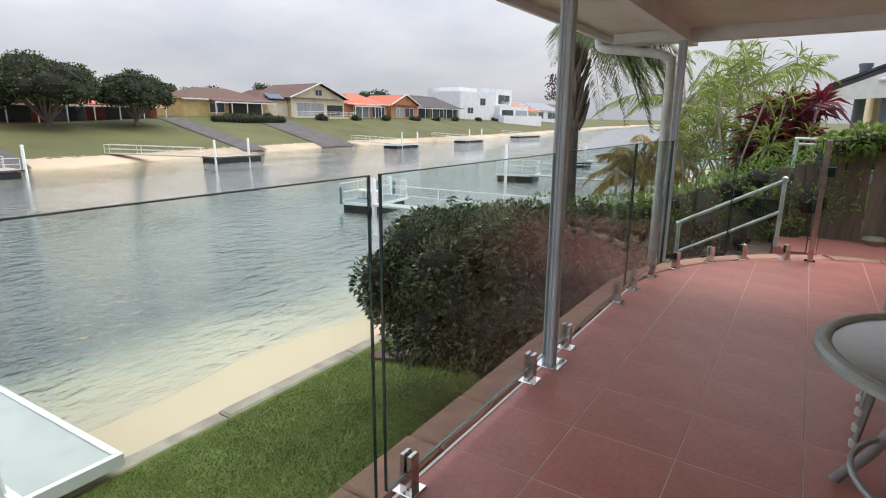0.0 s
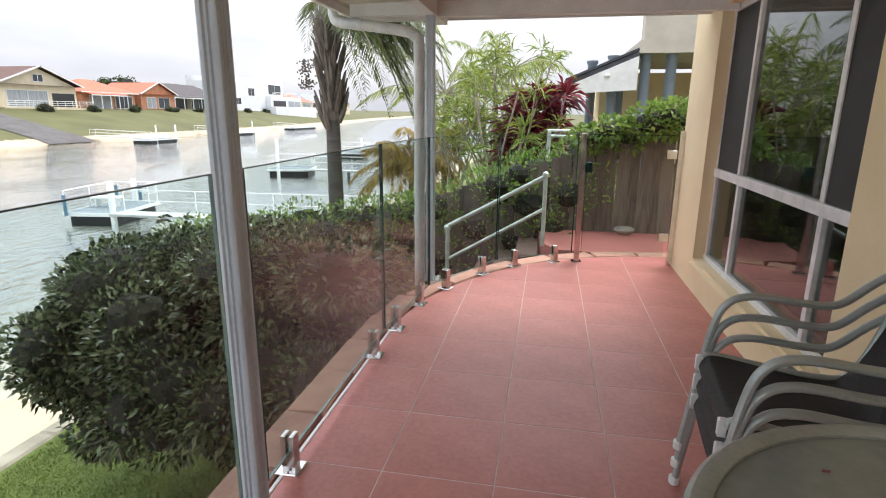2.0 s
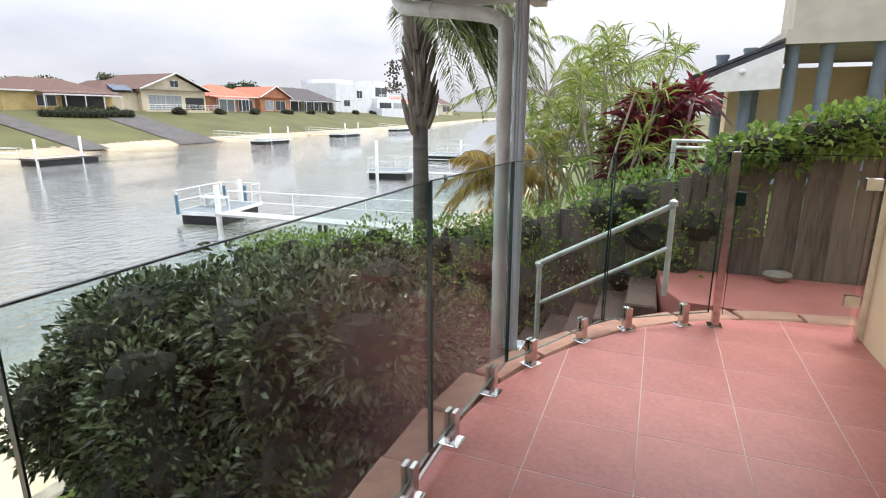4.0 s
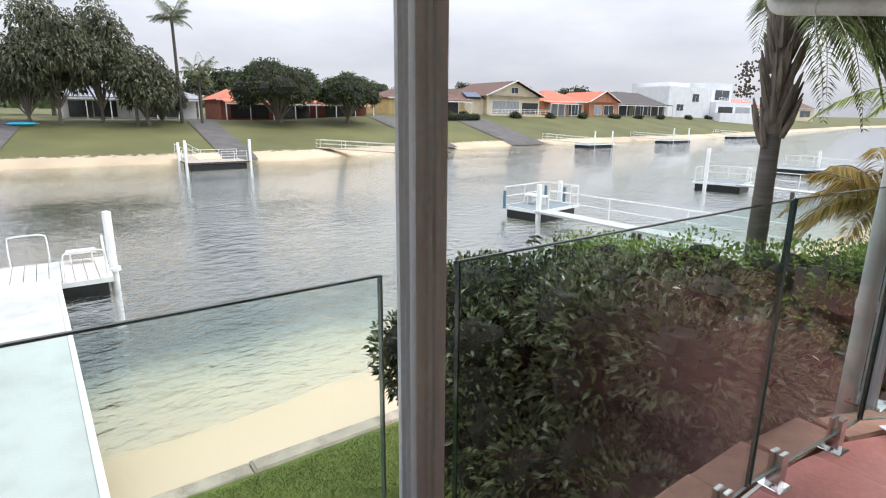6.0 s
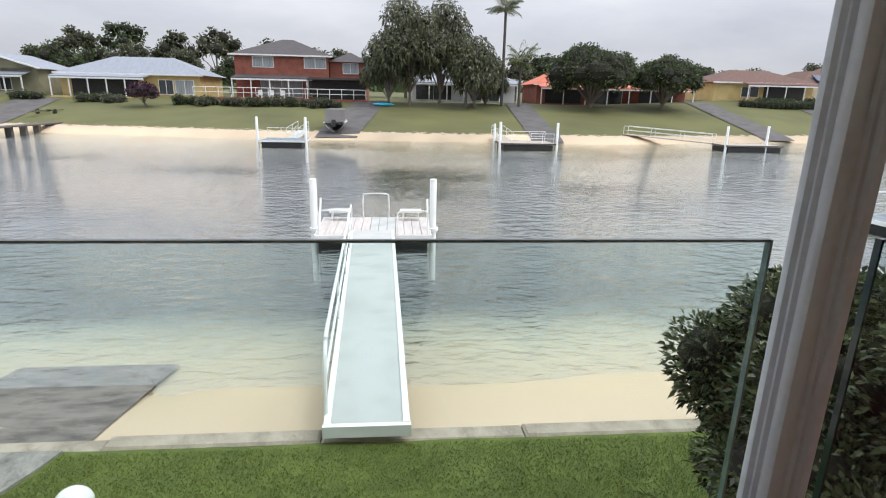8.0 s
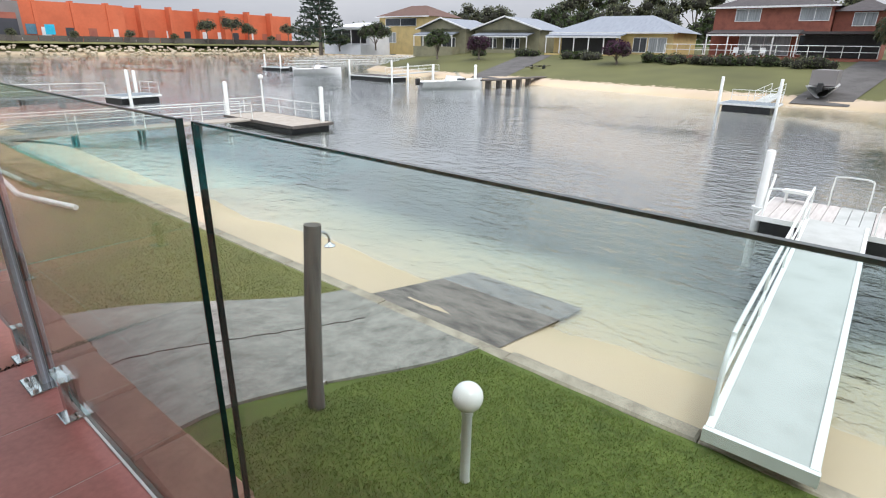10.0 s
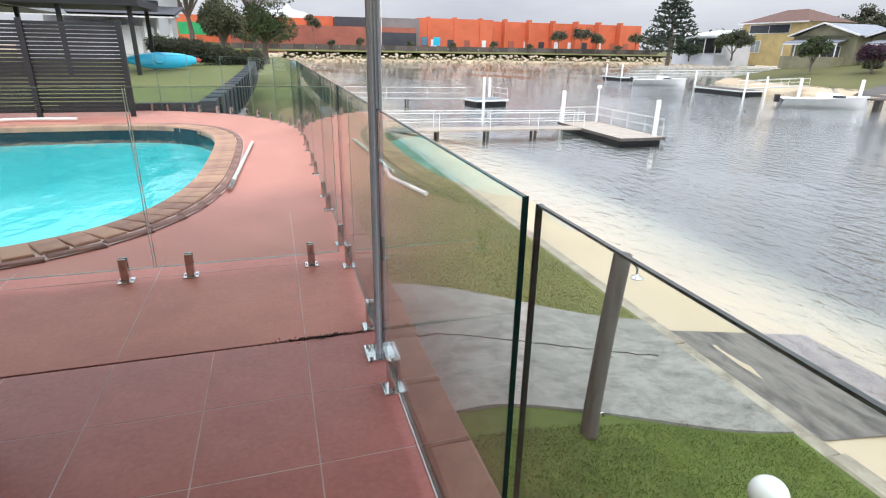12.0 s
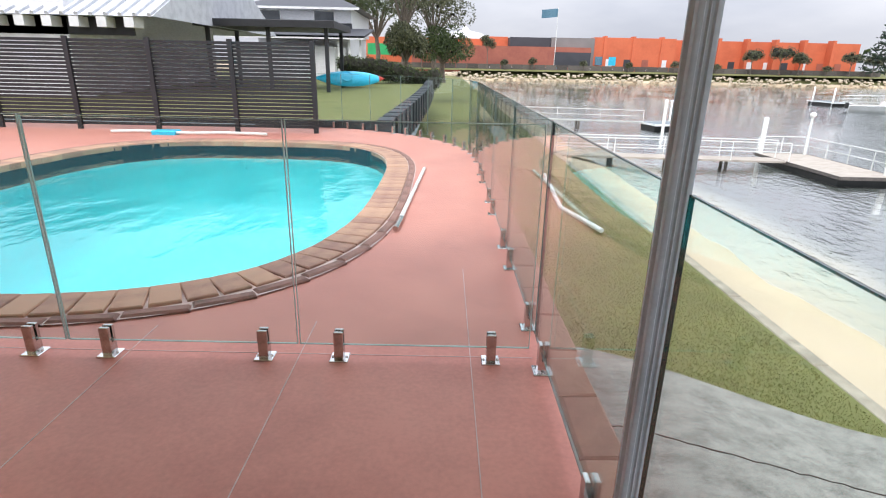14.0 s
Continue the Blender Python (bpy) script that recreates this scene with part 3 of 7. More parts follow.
def post(x, y, thin, group="verandah posts"):
    p = thing("verandah_post", "fluted white metal verandah post bolted to the deck", "post", group, pose(x, y, 0))
    part("shaft", Shape().prism([(px * thin, py * thin) for px, py in post_outline()], 0.008, 2.20), M_POST, p, smooth=True)
    part("base_plate", Shape().slab(-0.085, 0.085, -0.085, 0.085, 0.0, 0.010, 0.003), M_CHROME, p, "bright metal base plate")
    for bx in (-0.062, 0.062):
        for by in (-0.062, 0.062):
            part("bolt", Shape().turned([(0.010, 0.010), (0.010, 0.018), (0.006, 0.021)], 6, bx, by), M_STEEL, p)
    return p


for x, y, thin in ((0.0, 0.0, 0.86), (-0.005, -3.215, 0.68), (0.0, 3.0, 0.86)):
    post(x, y, thin)

# verandah roof: ribbed sheet ceiling, beams, fascia with gutter
# RY0: unseen south end, carried past the post to keep the floor shaded
RX0, RX1, RY0, RY1, RZ = -0.80, 2.3, -5.3, 3.5, 2.32
s = Shape()
n = int((RY1 - RY0) / 0.075)
for i in range(n):
    y = RY0 + i * 0.075
    s.box(RX0, RX1, y + 0.004, y + 0.071, RZ, RZ + 0.02)
s.box(RX0, RX1, RY0, RY1, RZ + 0.012, RZ + 0.05)
structure("ceiling", s, M_CEIL, "cream ribbed sheet verandah ceiling", "ceiling")
s = Shape()
s.slab(-0.045, 0.045, RY0, RY1, 2.20, RZ, 0.003)
structure("beam_edge", s, M_WHITE, "cream metal beam over the posts", "beam")
for y in (-3.215, 0.0, 3.1):
    structure("beam_cross", Shape().box(RX0 + 0.1, -0.047, y - 0.04, y + 0.04, 2.22, RZ - 0.002).box(0.047, RX1, y - 0.04, y + 0.04, 2.20 if y > 3 else 2.24, RZ - 0.002), M_WHITE, "cream metal cross beam under the ceiling", "beam")
s = Shape()
s.box(RX0 - 0.02, RX0 + 0.005, RY0, RY1, 2.26, 2.44)
s.box(RX0 - 0.02, RX1, RY1, RY1 + 0.025, 2.24, 2.44)
s.box(RX0 - 0.02, RX1, RY0 - 0.025, RY0, 2.24, 2.44)
structure("fascia", s, M_WHITE, "cream verandah roof fascia", "trim")
s = Shape()
s.prism([(RX0 - 0.022, RY0), (RX0 - 0.022, RY1 + 0.03), (RX0 - 0.13, RY1 + 0.03), (RX0 - 0.13, RY0)], 2.30, 2.42)
structure("gutter", s, M_WHITE, "cream metal gutter along the verandah roof", "gutter")
s = Shape().box(RX0 - 0.14, 9, RY0 - 0.03, RY1 + 0.03, 2.445, 2.5)
structure("roof", s, M_CEIL, "flat sheet roof over the verandah", "roof")

pipe = thing("downpipe", "white plastic downpipe running from gutter down the post", "downpipe")
part("pipe", Shape().tube(arc([(-0.90, 3.2, 2.32), (-0.90, 3.2, 2.26), (-0.85, 3.19, 2.20), (-0.62, 3.12, 2.16), (-0.22, 3.02, 2.09), (-0.12, 3.0, 2.04), (-0.095, 3.0, 1.95), (-0.095, 3.0, 0.9), (-0.095, 3.0, -0.3)], 6), 0.045, 12), M_PVC, pipe, smooth=True)
for z in (2.19, 0.55, 1.5):
    part("collar", Shape().tube([(-0.095, 3.0, z - 0.03), (-0.095, 3.0, z + 0.03)] if z < 2 else [(-0.68, 3.14, 2.172), (-0.60, 3.115, 2.157)], 0.05, 12), M_PVC, pipe, smooth=True)

HX = 2.225   # face of the house wall
WY0, WY1, WZ0, WZ1 = 0.95, 3.20, 0.27, 2.24
s = Shape()
s.box(HX, 2.5, -3.3, WY0, -0.5, 2.44)
s.box(HX, 2.5, WY1, 3.98, -0.5, 2.44)
s.box(HX, 2.5, WY0, WY1, -0.5, WZ0)
s.box(HX, 2.5, WY0, WY1, WZ1, 2.44)
structure("wall_house", s, M_RENDER, "cream rendered house wall beside the verandah", "wall")
s = Shape().box(2.5, 9, -3.3, -3.1, -0.5, 2.55).box(2.5, 9, 3.78, 3.98, -0.5, 2.55).box(8.8, 9, -3.1, 3.85, -0.5, 2.55)
structure("wall_house_ends", s, M_RENDER, "cream rendered side walls of the house", "wall")
# closed room box; its dark wall colour stands in for the dim interior
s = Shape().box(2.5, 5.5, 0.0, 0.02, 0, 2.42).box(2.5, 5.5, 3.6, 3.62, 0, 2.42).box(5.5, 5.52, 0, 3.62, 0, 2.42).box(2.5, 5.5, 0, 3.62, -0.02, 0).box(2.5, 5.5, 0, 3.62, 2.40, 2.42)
structure("wall_room", s, M_ROOM, "plain room behind the window, its dimness put into the wall colour", "wall")
win = thing("window_1", "large white aluminium window with dark screens and reflecting panes", "window")
win["kind"] = "structure"
X0, X1 = 2.315, 2.365
bars = [(WY0, WY1, WZ0, WZ0 + 0.045), (WY0, WY1, WZ1 - 0.045, WZ1), (WY0, WY1, 0.965, 1.03)]
s = Shape()
for y0, y1, z0, z1 in bars:
    s.slab(X0 - 0.01, X1, y0, y1, z0, z1, 0.004)
for y in (WY0, WY1 - 0.04):
    s.box(X0, X1, y, y + 0.04, WZ0, WZ1)
part("window_frame", s, M_ALU, win)
for y, z0, z1 in ((2.64, 1.03, WZ1), (1.40, 1.03, WZ1), (2.62, WZ0, 0.965), (1.38, WZ0, 0.965)):
    part("mullion", Shape().slab(X0 - 0.004, X1, y - 0.022, y + 0.022, z0 + 0.002, z1 - 0.002, 0.004), M_ALU, win)
for y0, y1 in ((WY0 + 0.04, 1.378), (1.422, 2.618), (2.662, WY1 - 0.04)):
    part("pane", Shape().box(X0 + 0.02, X0 + 0.026, y0, y1, 1.03, WZ1 - 0.045), M_DARKGLASS, win)
    part("lower_pane", Shape().box(X0 + 0.02, X0 + 0.026, y0, y1, WZ0 + 0.045, 0.965), M_DARKGLASS, win)
for y0, y1 in ((WY0 + 0.04, 1.378), (2.662, WY1 - 0.04)):
    part("insect_screen", Shape().box(X0 + 0.004, X0 + 0.010, y0, y1, 1.032, WZ1 - 0.047), M_SCREEN, win, "black mesh insect screen")
part("window_sill", Shape().add([(HX - 0.03, WY0, WZ0 - 0.03), (HX - 0.03, WY1, WZ0 - 0.03), (HX - 0.03, WY0, WZ0 - 0.055), (HX - 0.03, WY1, WZ0 - 0.055), (X0 + 0.01, WY0, WZ0), (X0 + 0.01, WY1, WZ0), (X0 + 0.01, WY0, WZ0 - 0.055), (X0 + 0.01, WY1, WZ0 - 0.055)],
     [(0, 4, 5, 1), (0, 1, 3, 2), (2, 6, 4, 0), (1, 5, 7, 3), (6, 7, 5, 4), (2, 3, 7, 6)]), M_RENDER, win)

# ---- frameless glass fence ----
GT, GB = 1.266, 0.085


def fence_run(label):
    return thing("glass_fence", label, "glass fence")


CLAMP = Shape().slab(-0.025, 0.025, -0.028, -0.008, 0.008, 0.168, 0.003).slab(-0.025, 0.025, 0.008, 0.028, 0.008, 0.168, 0.003).box(-0.025, 0.025, -0.0079, 0.0079, 0.008, 0.075).mesh("spigot", M_STEEL)
PLATE = Shape().slab(-0.05, 0.05, -0.05, 0.05, 0.0, 0.009, 0.003).mesh("base_plate", M_CHROME)
BOLT = Shape().turned([(0.007, 0.009), (0.007, 0.014), (0.004, 0.016)], 6).mesh("bolt", M_STEEL)


def put_spigot(fence, x, y, ang):
    s = part("spigot", CLAMP, None, fence, "square satin steel spigot", at=pose(x, y, 0, 0, 0, ang))
    part("base_plate", PLATE, None, s, "bright square base plate")
    for bx in (-0.038, 0.038):
        part("bolt", BOLT, None, s, at=pose(bx, 0, 0))


def panel(a, b, spig_at=(0.16, 0.84), top=GT, fence=None, dark=(True, True)):
    (ax, ay), (bx, by) = a, b
    n = math.hypot(bx - ax, by - ay)
    ang = math.degrees(math.atan2(by - ay, bx - ax))
    pane = part("panel", Shape().box(0.004, n - 0.004, -0.0058, 0.0058, GB + 0.004, top - 0.004), M_GLASS, fence, "clear glass panel", at=pose(ax, ay, 0, 0, 0, ang))
    pane.visible_shadow = False
    # all edges are one glass; how each catches light is painted by colour
    dark_run = fence is FENCE_A and ay > -4.8
    for nm, sh, deep in (("end_edge", Shape().box(0.0, 0.0039, -0.006, 0.006, GB, top), dark[0]), ("end_edge", Shape().box(n - 0.0039, n, -0.006, 0.006, GB, top), dark[1]),
                         ("top_edge", Shape().box(0.004, n - 0.004, -0.0035, 0.0035, top - 0.0039, top), False), ("bottom_edge", Shape().box(0.004, n - 0.004, -0.006, 0.006, GB, GB + 0.0039), False)):
        part(nm, sh, M_EDGE if dark_run and deep else M_EDGE_SHEEN if fence is FENCE_A else M_EDGE_BRIGHT_SHEEN, pane)
    for f in spig_at:
        put_spigot(fence, ax + (bx - ax) * f, ay + (by - ay) * f, ang)
    return pane


FENCE_A = fence_run("frameless clear glass fence on steel spigots along the deck edge")
FENCE_B = fence_run("frameless clear glass fence across the deck before the pool")
joints = [-11.20, -9.57, -7.90, -6.24, -4.71]
for y0, y1 in zip(joints, joints[1:]):
    panel((0, y0 + 0.01), (0, y1 - 0.01), fence=FENCE_A)
panel((0, -4.69), (0, -3.28), fence=FENCE_A)
panel((0, -3.12), (0, -1.607), fence=FENCE_A)
panel((0, -1.555), (0, -0.087), (0.10, 0.87), fence=FENCE_A, dark=(True, False))
panel((0, 0.085), (0, 1.585), (0.126, 0.865), fence=FENCE_A)
curve = [(-0.002, 1.605), (0.08, 2.57), (0.545, 3.48), (1.27, 3.94)]
for a, b in zip(curve, curve[1:]):
    d = Vector((b[0] - a[0], b[1] - a[1])).normalized() * 0.008
    panel((a[0] + d.x, a[1] + d.y), (b[0] - d.x, b[1] - d.y), (0.22, 0.76), fence=FENCE_A)
far_curve = [(0.0, -11.21), (0.09, -12.0), (0.40, -12.95), (0.90, -13.78), (1.52, -14.42), (2.28, -14.98), (3.0, -15.3), (3.85, -15.55)]
for a, b in zip(far_curve, far_curve[1:]):
    panel(a, b, (0.25, 0.8), fence=FENCE_A)
for x0, x1 in ((0.06, 1.292), (1.302, 2.535), (2.545, 3.8)):
    panel((x0, -4.56), (x1, -4.56), ((0.227 - x0) / 1.225 + 0.03 if x0 < 0.1 else 0.15, 0.83), fence=FENCE_B)

# gate at the end of the verandah, between a steel post and the house wall
gate = thing("glass_gate", "closed frameless glass gate hung on a steel wall strip", "gate")
g_a, g_b = Vector((1.35, 3.91)), Vector((2.14, 3.95))
n = (g_b - g_a).length
ang = math.degrees(math.atan2(g_b.y - g_a.y, g_b.x - g_a.x))
gate.matrix_basis = pose(g_a.x, g_a.y, 0, 0, 0, ang)
pane = part("pane", Shape().box(0.004, n - 0.004, -0.005, 0.005, 0.09, 1.255), M_GLASS, gate)
pane.visible_shadow = False
part("edge", Shape().box(0, 0.0039, -0.005, 0.005, 0.09, 1.26), M_EDGE, gate)
part("top_edge", Shape().box(0.004, n - 0.004, -0.005, 0.005, 1.2551, 1.26), M_EDGE, gate)
for z in (0.28, 1.08):
    part("hinge", Shape().slab(n - 0.06, n + 0.03, -0.02, 0.02, z - 0.04, z + 0.04, 0.006), M_CHROME, gate, "polished hinge")
part("latch", Shape().slab(-0.03, 0.05, -0.03, 0.03, 0.90, 1.0, 0.006), M_EDGE, gate, "black gate latch")
gp = thing("gate_post", "square steel latch post of the glass gate", "post", "", pose(1.31, 3.90, 0, 0, 0, ang))
part("shaft", Shape().slab(-0.025, 0.025, -0.025, 0.025, 0.008, 1.27, 0.003), M_STEEL, gp)
part("base_plate", Shape().slab(-0.05, 0.05, -0.05, 0.05, 0, 0.009, 0.003), M_CHROME, gp)
ws = thing("gate_wall_strip", "upright steel strip fixed to the cream wall", "post", "", pose(2.203, 3.95, 0))
part("strip", Shape().slab(-0.025, 0.025, -0.03, 0.03, 0.0, 1.30, 0.003), M_CHROME, ws)

# ---- plants ----
def leaf_material(name, base, dark, rough=0.4, through=0.25):
    """Leaves: every leaf its own shade, some light passing through."""
    m = bpy.data.materials.new(name)
    nt, N, L = nodes_of(m)
    o, p = N.new("ShaderNodeOutputMaterial"), N.new("ShaderNodeBsdfPrincipled")
    geo, cr = N.new("ShaderNodeNewGeometry"), N.new("ShaderNodeValToRGB")
    cr.color_ramp.elements[0].color, cr.color_ramp.elements[1].color = (*dark, 1), (*base, 1)
    cr.color_ramp.elements[0].position, cr.color_ramp.elements[1].position = 0.1, 0.9
    L.new(geo.outputs["Random Per Island"], cr.inputs[0])
    L.new(cr.outputs[0], p.inputs["Base Color"])
    p.inputs["Roughness"].default_value = rough
    tr, mx = N.new("ShaderNodeBsdfTranslucent"), N.new("ShaderNodeMixShader")
    L.new(cr.outputs[0], tr.inputs[0])
    mx.inputs[0].default_value = through
    L.new(p.outputs[0], mx.inputs[1])
    L.new(tr.outputs[0], mx.inputs[2])
    L.new(mx.outputs[0], o.inputs[0])
    return m


M_LEAF_SHRUB = leaf_material("shrub_leaf", (0.165, 0.20, 0.10), (0.025, 0.035, 0.016), 0.24, 0.14)
M_LEAF_BROWN = leaf_material("brown_leaf", (0.09, 0.055, 0.04), (0.025, 0.02, 0.014), 0.4, 0.12)
M_LEAF_HEDGE = leaf_material("hedge_leaf", (0.26, 0.37, 0.075), (0.07, 0.145, 0.025), 0.4, 0.4)
M_LEAF_PALM = leaf_material("palm_leaf", (0.15, 0.19, 0.05), (0.03, 0.05, 0.014), 0.45, 0.3)
M_LEAF_CANE = leaf_material("cane_palm_leaf", (0.34, 0.40, 0.09), (0.13, 0.2, 0.04), 0.45, 0.4)
M_LEAF_GOLD = leaf_material("yellow_frond", (0.50, 0.36, 0.08), (0.22, 0.16, 0.04), 0.5, 0.4)
M_LEAF_RED = leaf_material("red_leaf", (0.22, 0.022, 0.035), (0.06, 0.008, 0.015), 0.35, 0.3)
M_LEAF_FAR = leaf_material("tree_leaf", (0.085, 0.125, 0.035), (0.025, 0.045, 0.015), 0.55, 0.2)
M_LEAF_GUM = leaf_material("gum_leaf", (0.16, 0.17, 0.09), (0.04, 0.052, 0.028), 0.5, 0.25)
M_LEAF_PINE = leaf_material("pine_needle", (0.045, 0.075, 0.045), (0.015, 0.03, 0.02), 0.6, 0.1)
M_LEAF_PURPLE = leaf_material("purple_leaf", (0.10, 0.035, 0.075), (0.035, 0.015, 0.03), 0.5, 0.2)
M_BARK = material("bark", (0.20, 0.17, 0.14), (0.07, 0.055, 0.045), rough=0.9, scale=4, fine=40, bump=0.6, amount=0.9, stretch=(3, 3, 1))
M_PALMTRUNK = material("palm_trunk", (0.115, 0.105, 0.095), (0.05, 0.045, 0.04), rough=0.9, scale=3, fine=26, bump=0.7, amount=0.9, stretch=(0.6, 0.6, 7))
M_STEM = material("pale_stem", (0.38, 0.34, 0.27), (0.2, 0.17, 0.13), rough=0.85, scale=8, bump=0.3)


def leaves(pts, dirs, length, width, shape=None, droop=0.25):
    """Leaf blades of four points each, folded at the middle, at pts along dirs (arrays of n x 3)."""
    n = len(pts)
    dirs = dirs / np.maximum(np.linalg.norm(dirs, axis=1, keepdims=True), 1e-6)
    rnd_v = np.random.normal(size=(n, 3))
    side = np.cross(dirs, rnd_v)
    side /= np.maximum(np.linalg.norm(side, axis=1, keepdims=True), 1e-6)
    ln = length * np.random.uniform(0.65, 1.25, (n, 1))
    wd = width * np.random.uniform(0.7, 1.2, (n, 1))
    mid = pts + dirs * ln * 0.5
    tip = pts + dirs * ln - np.array([0, 0, 1]) * ln * droop
    quad = np.stack([pts, mid + side * wd * 0.5, tip, mid - side * wd * 0.5], axis=1).reshape(-1, 3)
    s = shape or Shape()
    base = len(s.v)
    s.v += [tuple(v) for v in quad.tolist()]
    s.f += [(base + 4 * i, base + 4 * i + 1, base + 4 * i + 2, base + 4 * i + 3) for i in range(n)]
    return s


def clump_points(centres, radii, n, shell=0.55):
    """Points in the outer part of many overlapping clumps, and outward directions."""
    centres, radii = np.array(centres, float), np.array(radii, float)
    vol = radii.prod(axis=1) ** (2 / 3)
    which = np.random.choice(len(centres), n, p=vol / vol.sum())
    d = np.random.normal(size=(n, 3))
    d /= np.linalg.norm(d, axis=1, keepdims=True)
    r = np.random.uniform(shell, 1.0, (n, 1)) ** 0.5
    return centres[which] + d * radii[which] * r, d


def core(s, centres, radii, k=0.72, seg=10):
    """Dark inner masses, uneven balls that close the gaps between the leaves as painted shade."""
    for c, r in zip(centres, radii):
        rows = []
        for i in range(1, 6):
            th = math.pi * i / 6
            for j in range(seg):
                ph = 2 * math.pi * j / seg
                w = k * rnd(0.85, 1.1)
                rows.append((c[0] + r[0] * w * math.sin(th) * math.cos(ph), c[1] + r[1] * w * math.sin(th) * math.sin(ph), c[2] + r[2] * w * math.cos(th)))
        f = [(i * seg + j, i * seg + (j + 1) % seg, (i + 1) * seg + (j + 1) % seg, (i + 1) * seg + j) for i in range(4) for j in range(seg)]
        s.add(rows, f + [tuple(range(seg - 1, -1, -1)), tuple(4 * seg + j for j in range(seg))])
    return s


# near-black, so the balls stand in for the shade deep in the foliage
M_CORE = material("crown_shade", (0.022, 0.022, 0.013), (0.008, 0.008, 0.005), rough=0.95, scale=6, bump=0.6)


def bush(name, label, category, clumps, n, mat, length, width, up=0.4, second=None, cores=0.72, droop=0.2):
    """A shrub of many clumps; stems at the base, and its leaves as one crown."""
    b = thing(name, label, category)
    c = [q[:3] for q in clumps]
    r = [q[3:] for q in clumps]
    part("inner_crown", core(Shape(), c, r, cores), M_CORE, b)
    pts, d = clump_points(c, r, n)
    d = d + np.array([0, 0, up]) + np.random.normal(scale=0.45, size=d.shape)
    part("foliage", leaves(pts, d, length, width, droop=droop), mat, b)
    if second:
        m2, pick, n2 = second
        c2 = [q[:3] for q in clumps if pick(q)]
        r2 = [q[3:] for q in clumps if pick(q)]
        pts, d = clump_points(c2, r2, n2, 0.75)
        part("young_foliage", leaves(pts, d + np.array([0, 0, up]), length, width, droop=droop), m2, b)
    return b


# large dark shrub on the lawn below the deck
random.seed(3)
np.random.seed(3)
cl = []
for i in range(52):
    u, v = rnd(0, 1), rnd(0, 1)
    x = -2.80 + 2.37 * u
    y = 1.85 + 1.75 * v
    top = 0.30 + 0.24 * u * v + 0.07 * math.sin(u * 9 + v * 4)
    z = rnd(-1.2, top - 0.30)
    cl.append((x, y, z, rnd(0.27, 0.40), rnd(0.27, 0.40), rnd(0.26, 0.36)))
for i in range(22):
    u = i / 21
    cl.append((-2.82 + 2.32 * u, 1.76 + rnd(-0.07, 0.16), rnd(-1.08, -0.25), 0.33, 0.31, 0.32))
for i in range(10):
    v = i / 9
    cl.append((-2.84 + rnd(-0.05, 0.1), 1.8 + 1.2 * v, rnd(-1.05, -0.1), 0.32, 0.33, 0.32))
for i in range(22):
    u = i / 21
    cl.append((-2.80 + 2.3 * u, 1.95 + rnd(0, 1.5), 0.05 + 0.17 * u + rnd(-0.10, 0.10), 0.34, 0.34, 0.27))
bush("large_shrub", "dense dark green glossy-leaved shrub growing on the lawn", "shrub", cl, 62000, M_LEAF_SHRUB, 0.075, 0.032, up=0.30,
     second=(M_LEAF_BROWN, lambda q: q[0] > -1.0, 500), cores=0.66)
sh = Shape()
for i in range(14):
    x, y = rnd(-2.9, -1.0), rnd(1.8, 3.3)
    z = rnd(0.12, 0.30) + 0.08 * (x + 2.9)
    sh.tube([(x, y, z - 0.4), (x + rnd(-0.06, 0.06), y + rnd(-0.06, 0.06), z), (x + rnd(-0.15, 0.15), y + rnd(-0.15, 0.15), z + rnd(0.05, 0.18))], [0.006, 0.005, 0.003], 4)
tagged(part("shoots", sh, M_STEM, bpy.data.objects["large_shrub"]), kind="stuff")
pts = np.array([Vector(p) + Vector((rnd(-0.03, 0.03), rnd(-0.03, 0.03), rnd(-0.03, 0.03))) for p in sh.v for _ in range(2)])
part("shoot_leaves", leaves(pts, np.random.normal(size=pts.shape) + np.array([0, 0, 0.6]), 0.09, 0.04), M_LEAF_SHRUB, bpy.data.objects["large_shrub"])

# bright hedge along the side boundary
cl = []
for i in range(44):
    u = i / 43
    x = -4.6 + 6.3 * u
    top = np.interp(x, [-4.6, -2.6, -0.3, 0.7, 1.7], [-0.25, 0.08, 0.50, 0.98, 1.22])
    for z in np.arange(top - 0.28, -1.3, -0.42):
        cl.append((x + rnd(-0.15, 0.15), 5.75 + rnd(-0.3, 0.35), z + rnd(-0.08, 0.06), rnd(0.3, 0.42), rnd(0.28, 0.42), rnd(0.26, 0.36)))
bush("hedge", "bright green leafy hedge along the side boundary", "hedge", cl, 34000, M_LEAF_HEDGE, 0.075, 0.032, up=0.6, cores=0.5)
# vine over the paling fence
cl = [(1.45 + 0.22 * i + rnd(-0.06, 0.06), 5.42 + rnd(-0.1, 0.12), np.interp(i, [0, 6, 12], [1.16, 1.42, 1.58]) + rnd(-0.08, 0.08), rnd(0.2, 0.3), 0.24, rnd(0.16, 0.24)) for i in range(13)]
bush("climbing_vine", "light green broad-leaved vine covering the fence top", "vine", cl, 4200, M_LEAF_HEDGE, 0.085, 0.045, up=0.3, cores=0.6)


